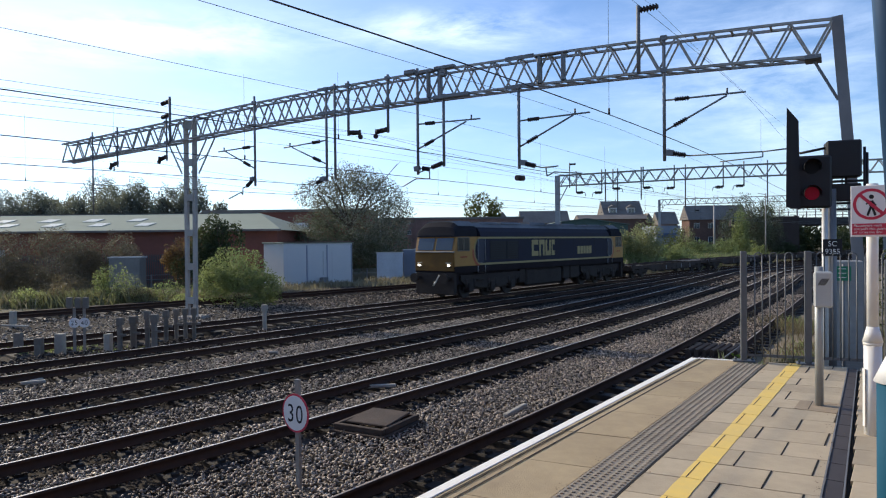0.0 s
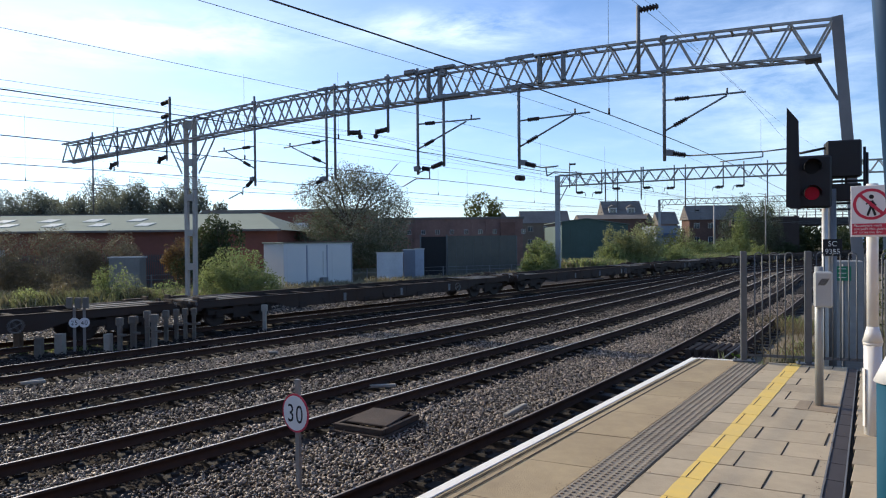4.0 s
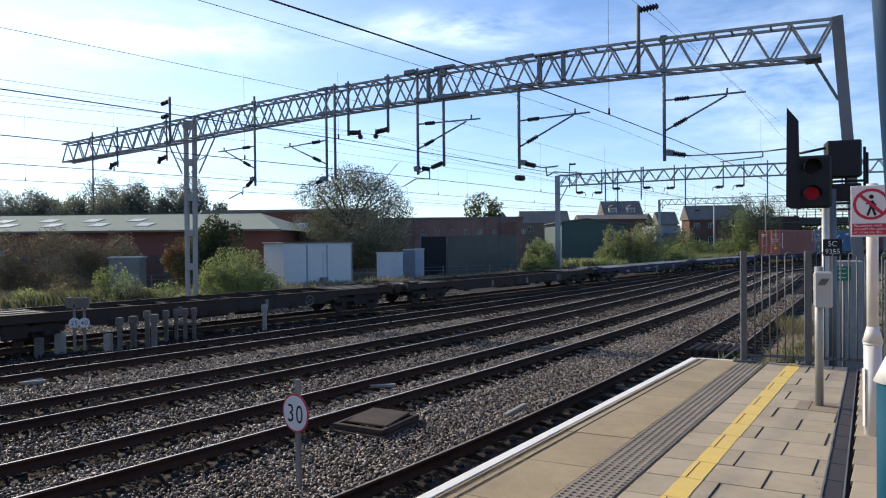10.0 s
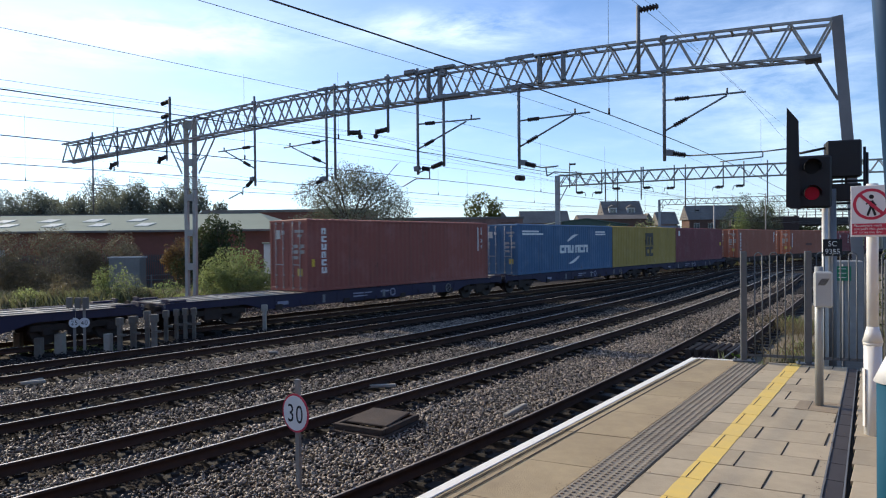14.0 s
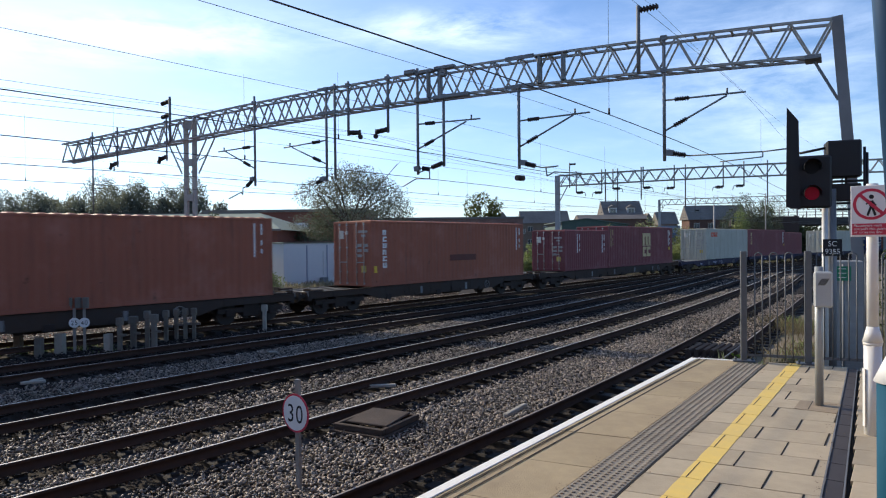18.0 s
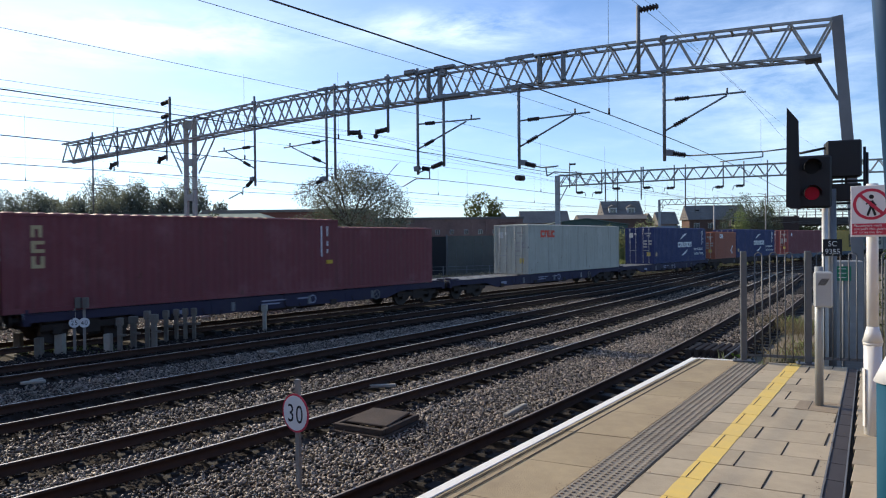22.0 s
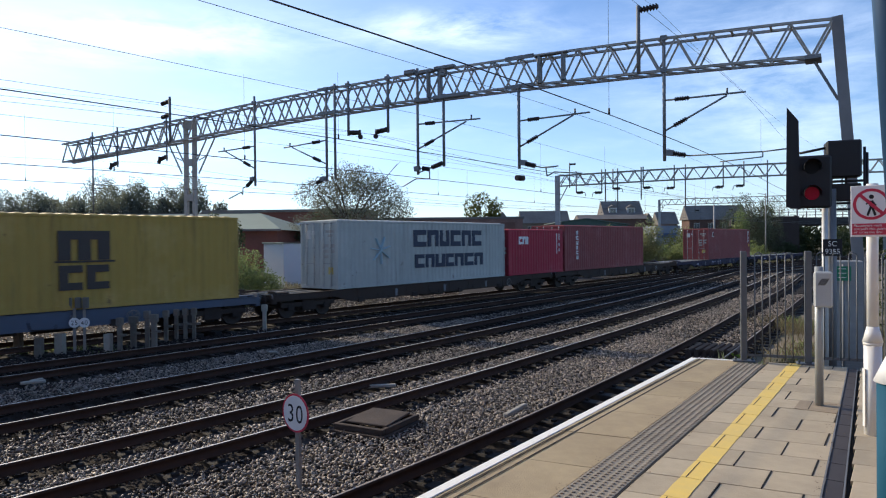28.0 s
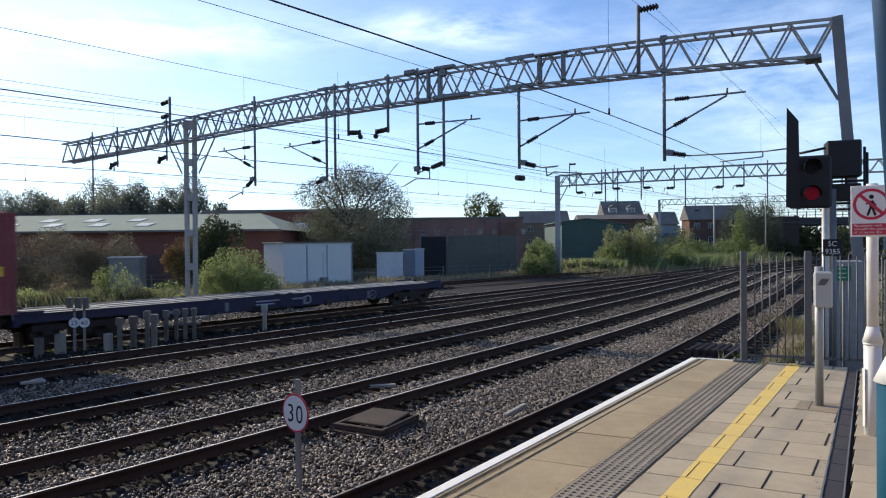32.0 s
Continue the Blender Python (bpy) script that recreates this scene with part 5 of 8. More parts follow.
    c = container("yellow_b", (0.55, 0.37, 0.085), label="yellow forty-foot shipping container with dark block mark")
    stacked_mark(c, 0.1, 2.5, 1.5, M_INK_BROWN)
    serial(c, -T / 2 + 0.9, 3.6, M_INK_BROWN)
    mover(c, 467.65, T, 8)
    c = container("pale_grey", (0.53, 0.55, 0.52), label="pale grey forty-foot container with large dark blocks", var=0.35)
    blocks(c, -1.4, 2.72, (0.90, 0.80, 0.70, 0.80, 0.74, 0.78), 0.80, M_INK_NAVY, gap=0.5)
    blocks(c, -1.3, 1.72, (0.66, 0.64, 0.70, 0.60, 0.70, 0.74, 0.72), 0.64, M_INK_NAVY, gap=0.5)
    bm = bmesh.new()
    for i in range(7):
        t = 2 * math.pi * i / 7 + 0.3
        bar(bm, (-3.6, -1.23, 2.6), (-3.6 + 0.62 * math.cos(t), -1.23, 2.6 + 0.62 * math.sin(t)), 0.03, 0.16, up=(0, 1, 0))
    part("logo", bm, mat("ink_pale_blue", (0.45, 0.62, 0.70)), c)
    mover(c, 484.5, T, 8)
    c = container("bright_red", (0.46, 0.035, 0.065), length=F, height=2.591, label="bright red twenty-foot shipping container with white mark")
    blocks(c, -2.0, 2.75, (0.36, 0.38, 0.14), 0.45, M_INK_W)
    serial(c, F / 2 - 0.5, 3.4)
    mover(c, 497.1, F, 4)
    c = container("rust_b", (0.32, 0.075, 0.075), label="red forty-foot shipping container with upright white mark")
    upright_blocks(c, -T / 2 + 1.5, 3.55, 6, M_INK_W, 0.26)
    mover(c, 503.4, T, 8)
    c = container("rust_c", (0.33, 0.080, 0.078), label="rust-red forty-foot shipping container, last on the train")
    placard(c, -T / 2 + 1.0, 3.15, 0.36, 0.42, M_INK_W)
    placard(c, -T / 2 + 1.05, 3.20, 0.26, 0.32, mat("mark_dark_red", (0.09, 0.03, 0.03), rough=0.7), y=-1.250, name="logo")
    serial(c, T / 2 - 0.5, 3.75)
    placard(c, T / 2 - 0.55, 2.1, 0.22, 0.28)
    mover(c, 531.0, T, 8)


engine = locomotive()
mover(engine, -1.70, 21.6, 12.8)
wagon_rank()
load_rank()


# ---- electrification: portals, drop tubes, wires ----
def truss(bm, p0, d, w0, w1, ztop, depth=0.95, half=0.28, bay=0.58, chord=0.07, lace=0.048, offset=False):
    """A lattice boom along d from w0 to w1: four chords, laced on both faces, top and bottom."""
    def at(w, side, z):
        p = p0 + d * w
        n = Vector((-d.y, d.x))
        return Vector((p.x + n.x * side, p.y + n.y * side, z))
    n = max(4, int(round((w1 - w0) / bay)))
    n += n % 2
    ws = [w0 + (w1 - w0) * i / n for i in range(n + 1)]
    for a, b in zip(ws[:-1], ws[1:]):
        for s in (-half, half):
            bar(bm, at(a, s, ztop(a)), at(b, s, ztop(b)), chord, chord)
            bar(bm, at(a, s, ztop(a) - depth), at(b, s, ztop(b) - depth), chord, chord)
    for i in range(n):
        a, b = ws[i], ws[i + 1]
        for s in (-half, half):
            up = (i % 2 == 0) == (s < 0) if offset else i % 2 == 0
            bar(bm, at(a, s, ztop(a) - (depth if up else 0)), at(b, s, ztop(b) - (0 if up else depth)), lace, lace)
        bar(bm, at(a, -half, ztop(a)), at(a, half, ztop(a)), lace, lace)
        bar(bm, at(a, -half, ztop(a) - depth), at(b, half, ztop(b) - depth), lace, lace)


def insulator(bm, a, b, r=0.065):
    """A ribbed insulator turned between two points."""
    n = 6
    prof = [(0, r * 0.5)]
    for i in range(n):
        prof += [((i + 0.15) / n, r * 0.55), ((i + 0.3) / n, r), ((i + 0.6) / n, r * 0.9), ((i + 0.9) / n, r * 0.55)]
    lathe(bm, a, b, prof + [(1, r * 0.5)], 9)


class Boom:
    def __init__(self, p0, d, z):
        self.p0, self.d, self.z = Vector(p0), Vector(d).normalized(), z

    def at(self, w, z, along=0.0):
        n = Vector((-self.d.y, self.d.x))
        p = self.p0 + self.d * w + n * along
        return Vector((p.x, p.y, z))


BOOM = Boom((-11.35, 30.58), (0.85976, -0.51069), lambda w: 8.59 + 0.33 * math.sin(math.pi * min(1, max(0, w) / 25.2)) ** 0.8 - (0.037 * -w if w < 0 else 0))


def build_portal():
    g = tagged(empty("overhead_line_portal"), "grey steel lattice portal spanning the tracks on two masts", "portal")
    bm = bmesh.new()
    truss(bm, BOOM.p0, BOOM.d, -9.66, 24.66, BOOM.z, depth=0.93, bay=0.49)
    for s in (-0.28, 0.28):
        bar(bm, BOOM.at(24.66, BOOM.z(24.66), s), BOOM.at(25.12, 8.60, s), 0.07, 0.07)
        bar(bm, BOOM.at(24.66, BOOM.z(24.66) - 0.93, s), BOOM.at(25.12, 8.56, s), 0.06, 0.06)
    part("lattice_boom", bm, M_BOOM, g)
    # splice plates where the boom's lengths are bolted together
    for w in (8.3, 16.35):
        for z in (BOOM.z(w), BOOM.z(w) - 0.93):
            bm = bmesh.new()
            bar(bm, BOOM.at(w - 0.5, z, -0.33), BOOM.at(w + 0.5, z, -0.33), 0.03, 0.13)
            part("splice_plate", bm, M_GALV_DK, g)
    # middle mast: two channels with batten plates
    bm = bmesh.new()
    for w0, w1 in ((-0.35, -0.32), (0.17, 0.26)):
        bar(bm, BOOM.at(w0, -0.5), BOOM.at(w1, 8.55), 0.19, 0.13, up=(-BOOM.d.y, BOOM.d.x, 0))
    part("mast", bm, M_BOOM, g, "grey steel mast of two channels")
    for z in (0.4, 1.94, 3.47, 5.06, 6.65, 8.3):
        for s in (-0.08, 0.08):
            bm = bmesh.new()
            bar(bm, BOOM.at(-0.30, z, s), BOOM.at(0.20, z, s), 0.03, 0.30)
            part("batten_plate", bm, M_BOOM, g)
    for e in (-1, 1):
        for s in (-0.2, 0.2):
            bm = bmesh.new()
            bar(bm, BOOM.at(e * 0.32 - 0.05, 6.15, s), BOOM.at(e * 1.35, 7.68, s), 0.05, 0.05)
            bar(bm, BOOM.at(e * 0.34 - 0.05, 6.75, s), BOOM.at(e * 0.75, 6.9, s), 0.035, 0.035)
            part("mast_brace", bm, M_BOOM, g)
    bm = bmesh.new()
    b0 = BOOM.at(0, -0.7)
    box(bm, b0.x - 0.6, b0.y - 0.6, -0.75, b0.x + 0.6, b0.y + 0.6, -0.28, bev=0.04)
    part("footing", bm, mat("footing_concrete", (0.32, 0.30, 0.27), bump=0.3), g)
    # end leg on the platform side, leaning in a little at its head
    bm = bmesh.new()
    bar(bm, BOOM.at(25.90, -0.6), BOOM.at(25.235, 8.70), 0.27, 0.30, up=(-BOOM.d.y, BOOM.d.x, 0))
    part("end_leg", bm, mat("leg_steel_brown", (0.25, 0.235, 0.235), rough=0.75, metal=0.1, var=0.35, scale=3), g)
    bm = bmesh.new()
    bar(bm, BOOM.at(24.70, 7.66), BOOM.at(25.26, 6.55), 0.07, 0.07)
    part("knee_brace", bm, M_GALV_DK, g)
    bm = bmesh.new()
    bar(bm, BOOM.at(24.50, 7.69), BOOM.at(24.88, 7.69), 0.66, 0.10)
    part("end_plate", bm, M_GALV_DK, g)

    def tube(w, z0, z1, r=0.05):
        bm = bmesh.new()
        rod(bm, BOOM.at(w, z0, -0.30), BOOM.at(w, z1, -0.30), r, 8)
        t = part("drop_tube", bm, M_GALV_DK, g)
        for z in (BOOM.z(w), BOOM.z(w) - 0.93):
            if z1 < z < z0 + 0.1:
                bm = bmesh.new()
                bar(bm, BOOM.at(w - 0.09, z, -0.33), BOOM.at(w + 0.09, z, -0.33), 0.09, 0.14)
                part("clamp", bm, M_GALV_DK, t)

    def arm(name, pts, r):
        bm = bmesh.new()
        pipe(bm, [BOOM.at(w, z, -0.30) for w, z in pts], r, 6)
        part(name, bm, M_GALV_DK, g)

    def ribs(a, b, r=0.075):
        bm = bmesh.new()
        insulator(bm, BOOM.at(*a, -0.30), BOOM.at(*b, -0.30), r)
        part("insulator", bm, M_INSUL, g, "brown ribbed insulator")

    def cantilever(tie, strut, reg, cap):
        """Top tie, raking strut and registration arm, each given by its points (place along the boom, height), with insulators."""
        for name, pts, r in (("top_tie", tie, 0.028), ("strut", strut, 0.028), ("registration_arm", reg, 0.022)):
            arm(name, pts, r)
            (w0, z0), (w1, z1) = pts[0], pts[1]
            n = math.hypot(w1 - w0, z1 - z0)
            f0, f1 = ((0.28 / n, 0.68 / n) if name != "registration_arm" else (min(0.3, 0.2 / n), min(1.0, 0.55 / n)))
            ribs((w0 + (w1 - w0) * f0, z0 + (z1 - z0) * f0), (w0 + (w1 - w0) * f1, z0 + (z1 - z0) * f1), 0.085 if name == "registration_arm" else 0.072)
        (w, z), e = reg[0], 1 if reg[-1][0] > reg[0][0] else -1
        bm = bmesh.new()
        bar(bm, BOOM.at(w, z, -0.30), BOOM.at(w + e * 0.20, z - 0.03, -0.30), 0.14, 0.17)
        part("clevis", bm, M_GALV_DK, g)
        arm("tie_lug", [cap, (cap[0], cap[1] + 0.16)], 0.03)

    # drop tubes: place along the boom, foot, head above the top chord
    for w, z0, up in ((4.34, 5.34, 0.28), (8.20, 5.32, -0.05), (8.62, 5.38, 0.15), (12.39, 5.34, 0.18), (13.46, 5.56, -0.95), (16.30, 5.30, -0.93), (20.90, 5.22, -0.05)):
        tube(w, BOOM.z(w) + up, z0)
    for w, z1 in ((-6.98, 4.52), (-4.95, 6.74), (-1.28, 6.79)):
        tube(w, BOOM.z(w) + 0.28, z1, 0.04)
    for w, z0 in ((9.28, 6.99), (11.11, 6.95)):
        tube(w, BOOM.z(w) + 0.14, z0)
    for w, z, e in ((9.28, 7.10, 1), (11.11, 7.06, -1), (-4.95, 6.93, -1), (-1.28, 6.97, -1)):
        bm = bmesh.new()
        bar(bm, BOOM.at(w, z, -0.3), BOOM.at(w + e * 0.12, z, -0.3), 0.12, 0.16)
        insulator(bm, BOOM.at(w + e * 0.1, z, -0.3), BOOM.at(w + e * 0.50, z - 0.04 - (0.06 if w < 0 else 0), -0.3), 0.095)
        rod(bm, BOOM.at(w + e * 0.52, z + 0.05, -0.3), BOOM.at(w + e * 0.56, z - 0.22, -0.3), 0.055, 9)
        rod(bm, BOOM.at(w + e * 0.56, z - 0.2, -0.34), BOOM.at(w + e * 0.56, z - 0.2, -0.26), 0.09, 9)
        part("feeder_bracket", bm, M_INSUL, g)
    cantilever([(4.31, 7.0), (2.16, 6.93)], [(4.29, 6.09), (2.55, 6.93)], [(4.28, 5.66), (3.84, 5.36), (3.61, 5.30), (3.60, 5.02), (3.5, 5.12), (2.75, 4.88)], (2.5, 6.93))
    cantilever([(8.14, 6.91), (5.98, 6.80)], [(8.13, 6.02), (6.41, 6.78)], [(8.09, 5.45), (7.66, 5.28), (7.30, 5.22), (7.28, 5.0), (6.47, 4.89)], (6.30, 6.80))
    cantilever([(12.43, 7.12), (14.89, 7.07)], [(12.42, 6.25), (14.35, 7.03)], [(12.45, 5.57), (12.86, 5.50), (12.87, 5.16), (12.3, 5.20), (11.75, 4.95)], (14.55, 7.07))
    cantilever([(16.33, 6.85), (18.68, 6.88)], [(16.33, 6.01), (18.15, 6.85)], [(16.34, 5.5), (17.1, 5.28), (17.64, 5.30), (17.22, 5.27), (17.26, 5.0), (17.50, 5.12), (18.4, 5.02)], (18.2, 6.88))
    cantilever([(20.91, 6.98), (23.08, 6.97)], [(20.92, 6.1), (22.6, 6.93)], [(20.95, 5.47), (21.59, 5.33), (23.49, 5.30), (24.17, 5.34)], (22.6, 6.97))
    ribs((13.40, 5.68), (12.95, 5.55), 0.09)
    arm("registration_arm", [(13.46, 5.70), (12.60, 5.46), (12.45, 5.42)], 0.024)
    arm("steady_arm", [(23.49, 5.30), (23.49, 5.16), (22.4, 5.10)], 0.018)
    # aerial feeder posts above the boom
    for w, e, top, arms in ((20.17, 1, 9.86, (9.72,)), (-1.02, -1, 9.68, (9.48, 8.86))):
        bm = bmesh.new()
        rod(bm, BOOM.at(w, BOOM.z(w) - 0.95, -0.3), BOOM.at(w, top, -0.3), 0.06, 8)
        part("feeder_post", bm, M_GALV_DK, g)
        for z in arms:
            bm = bmesh.new()
            insulator(bm, BOOM.at(w + e * 0.05, z, -0.3), BOOM.at(w + e * 0.58, z + (0.02 if e > 0 else -0.07), -0.3), 0.10)
            part("insulator", bm, M_INSUL, g)
    # switch gear in the middle of the boom
    for a, b, z0, z1 in ((11.9, 12.35, 8.90, 9.06), (12.5, 13.1, 8.86, 8.98), (13.15, 13.95, 8.90, 9.02), (13.3, 13.6, 8.66, 8.9), (12.4, 12.95, 7.86, 7.98), (13.1, 14.5, 7.88, 8.02), (12.85, 12.93, 8.0, 8.9), (13.3, 13.42, 8.0, 8.9), (16.9, 18.0, 8.80, 8.86), (17.0, 17.12, 7.95, 8.8), (17.8, 17.9, 7.95, 8.8)):
        bm = bmesh.new()
        p = BOOM.at((a + b) / 2, 0, -0.35)
        ang = math.degrees(math.atan2(BOOM.d.y, BOOM.d.x))
        box(bm, -(b - a) / 2, -0.1, z0, (b - a) / 2, 0.1, z1, bev=0.02, m=pose(p.x, p.y, 0, 0, 0, ang))
        part("switch_gear", bm, M_GALV_DK, g)


BOOM2 = Boom((10.53, 61.8), (0.91183, -0.41056), lambda w: 8.85 + 0.12 * math.sin(math.pi * min(1, max(0, w) / 27)))


def build_far_portals():
    specs = [(BOOM2, 27.0, [(1.8, 7.2, 1), (4.07, 7.13, -1), (4.39, 6.36, 0), (5.05, 7.42, 1), (5.45, 5.83, 0), (7.45, 6.42, 0), (7.62, 7.39, 1), (10.17, 7.29, -1), (11.06, 5.74, 0), (14.01, 7.2, -1), (15.57, 7.24, -1), (17.3, 5.9, 0), (19.5, 7.2, 1), (22.5, 6.0, 0)]),
             (Boom((38.5, 120.0), (0.92, -0.39), lambda w: 10.0), 34.0, [(6, 7.9, 1), (9, 7.2, 0), (12, 7.9, -1), (14, 7.0, 0), (17, 7.8, 1), (22, 7.8, -1)]),
             (Boom((86.0, 190.0), (0.93, -0.37), lambda w: 11.6), 36.0, [(5, 9, 1), (12, 9, -1), (20, 9, 1)])]
    for bo, L, tubes in specs:
        g = tagged(empty("overhead_line_portal"), "distant grey steel lattice portal over the tracks", "portal", group="portals down the line")
        bm = bmesh.new()
        truss(bm, bo.p0, bo.d, 0.2, L - 0.2, bo.z, bay=0.62, chord=0.085, lace=0.065)
        part("lattice_boom", bm, M_BOOM, g)
        for w in (0.0, L):
            bm = bmesh.new()
            bar(bm, bo.at(w, -0.7), bo.at(w, bo.z(0)), 0.40, 0.36, up=(bo.d.y, -bo.d.x, 0))
            bar(bm, bo.at(w + (0.2 if w == 0 else -0.2), bo.z(0) - 2.3), bo.at(w + (0.95 if w == 0 else -0.95), bo.z(0) - 0.95), 0.08, 0.08)
            part("mast", bm, M_GALV, g)
        for w, z, e in tubes:
            bm = bmesh.new()
            rod(bm, bo.at(w, bo.z(w) + 0.30, -0.3), bo.at(w, z, -0.3), 0.055, 6)
            tube = part("drop_tube", bm, M_GALV_DK, g)
            if e:
                bm = bmesh.new()
                insulator(bm, bo.at(w + e * 0.04, z + 0.02, -0.3), bo.at(w + e * 0.60, z + 0.04, -0.3), 0.15)
                part("insulator", bm, M_INSUL, tube)
                bm = bmesh.new()
                rod(bm, bo.at(w + e * 0.60, z + 0.04, -0.3), bo.at(w + e * 0.78, z + 0.03, -0.3), 0.035, 5)
                rod(bm, bo.at(w + e * 0.78, z + 0.03, -0.3), bo.at(w + e * 0.84, z - 0.30, -0.3), 0.03, 5)
                part("steady_arm", bm, M_GALV_DK, tube)
    # feeder post standing over the nearer of them
    g = tagged(empty("feeder_post"), "slim grey feeder post with a dark insulator arm", "post")
    bm = bmesh.new()
    rod(bm, BOOM2.at(1.2, 7.7, -0.3), BOOM2.at(1.2, 9.95, -0.3), 0.05, 6)
    part("tube", bm, M_GALV_DK, g)
    bm = bmesh.new()
    insulator(bm, BOOM2.at(1.25, 9.80, -0.3), BOOM2.at(1.75, 9.82, -0.3), 0.10)
    part("insulator", bm, M_INSUL, g)


def wire(name, pts, r=0.009, label="overhead wire"):
    cu = bpy.data.curves.new(name, "CURVE")
    cu.dimensions, cu.bevel_depth, cu.bevel_resolution = "3D", r, 0
    sp = cu.splines.new("POLY")
    sp.points.add(len(pts) - 1)
    for p, q in zip(sp.points, pts):
        p.co = (*q, 1)
    cu.materials.append(M_WIRE)
    return tagged(new(name, cu), label, "wire", group="overhead wires")


def sag(a, b, drop, n=14):
    a, b = Vector(a), Vector(b)
    return [a.lerp(b, i / n) - Vector((0, 0, drop * 4 * (i / n) * (1 - i / n))) for i in range(n + 1)]


build_portal()
build_far_portals()


# ---- overhead wires ----
def boom_s(bo, off):
    """Where a track passes under a boom."""
    ss = np.arange(-40, 150, 0.1)
    x, y, _ = line_at(ss, off(ss))
    n = Vector((-bo.d.y, bo.d.x))
    return float(ss[np.argmin(abs((x - bo.p0.x) * n.x + (y - bo.p0.y) * n.y))])


def build_wires():
    for name, j_cat, z_cat, j_con, z_con in (("platform", 0.9, 6.9, 0.7, 4.94), ("second", 1.1, 6.46, -0.7, 5.1), ("third", 0.6, 6.75, 0.6, 4.85), ("fourth", 0.7, 6.85, -0.1, 4.95), ("goods", 0.1, 6.95, 0.1, 4.95)):
        off = TRACKS[name]
        sb = boom_s(BOOM, off)
        sup = [sb - 52.0, sb, sb + 44.0, sb + 100.0]
        for a, b in zip(sup[:-1], sup[1:]):
            cat, con = [], []
            n = 22
            for i in range(n + 1):
                f = i / n
                s = a + (b - a) * f
                o = float(off(np.array(s)))
                x, y, _ = line_at(s, o + j_cat)
                cat.append((x, y, z_cat - 0.16 * 4 * f * (1 - f)))
                x, y, _ = line_at(s, o + j_con)
                con.append((x, y, z_con - 0.04 * 4 * f * (1 - f)))
            wire("overhead_wire", cat, 0.005, "overhead catenary wire above the track")
            c = wire("contact_wire", con, 0.0085, "contact wire hung below the catenary")
            for i in range(2, n, 4):
                bm = bmesh.new()
                rod(bm, Vector(con[i]) + Vector((0, 0, z_cat - z_con)), con[i], 0.003, 4, cap=False)
                rod(bm, Vector(con[i]) + Vector((0, 0, 0.10)), con[i], 0.018, 6)
                part("dropper", bm, M_WIRE, c)
    # feeders on the boom's posts
    for w, z in ((20.6, 9.78), (-2.0, 9.45), (9.6, 6.95), (10.4, 6.95), (-5.9, 6.75), (-2.2, 6.75)):
        p = BOOM.at(w, z, -0.3)
        h = 0.925 if w > 15 else 0.86
        d = Vector((math.cos(h), math.sin(h), 0))
        wire("feeder_wire", sag(p - d * 60, p, 0.7), 0.0045, "bare feeder wire strung along the line")
        wire("feeder_wire", sag(p, p + d * 46 + Vector((0, 0, -0.4)), 0.8), 0.006, "bare feeder wire strung along the line")
    # the balance weight insulator hanging by the near line
    bm = bmesh.new()
    p = Vector((2.45, 21.3, 4.93))
    rod(bm, p - Vector((0.12, 0.08, 0)), p + Vector((0.12, 0.08, 0)), 0.09, 10)
    tagged(part("line_insulator", bm, M_INSUL), "dark section insulator on the overhead wire", "insulator")


build_wires()


# ---- platform end ----
def arc(cx, cz, r, a0, a1, n=8):
    return [(cx + r * math.cos(a0 + (a1 - a0) * i / n), cz + r * math.sin(a0 + (a1 - a0) * i / n)) for i in range(n + 1)]


F0, F1 = Vector((4.98, 11.20)), Vector((5.86, 10.85))


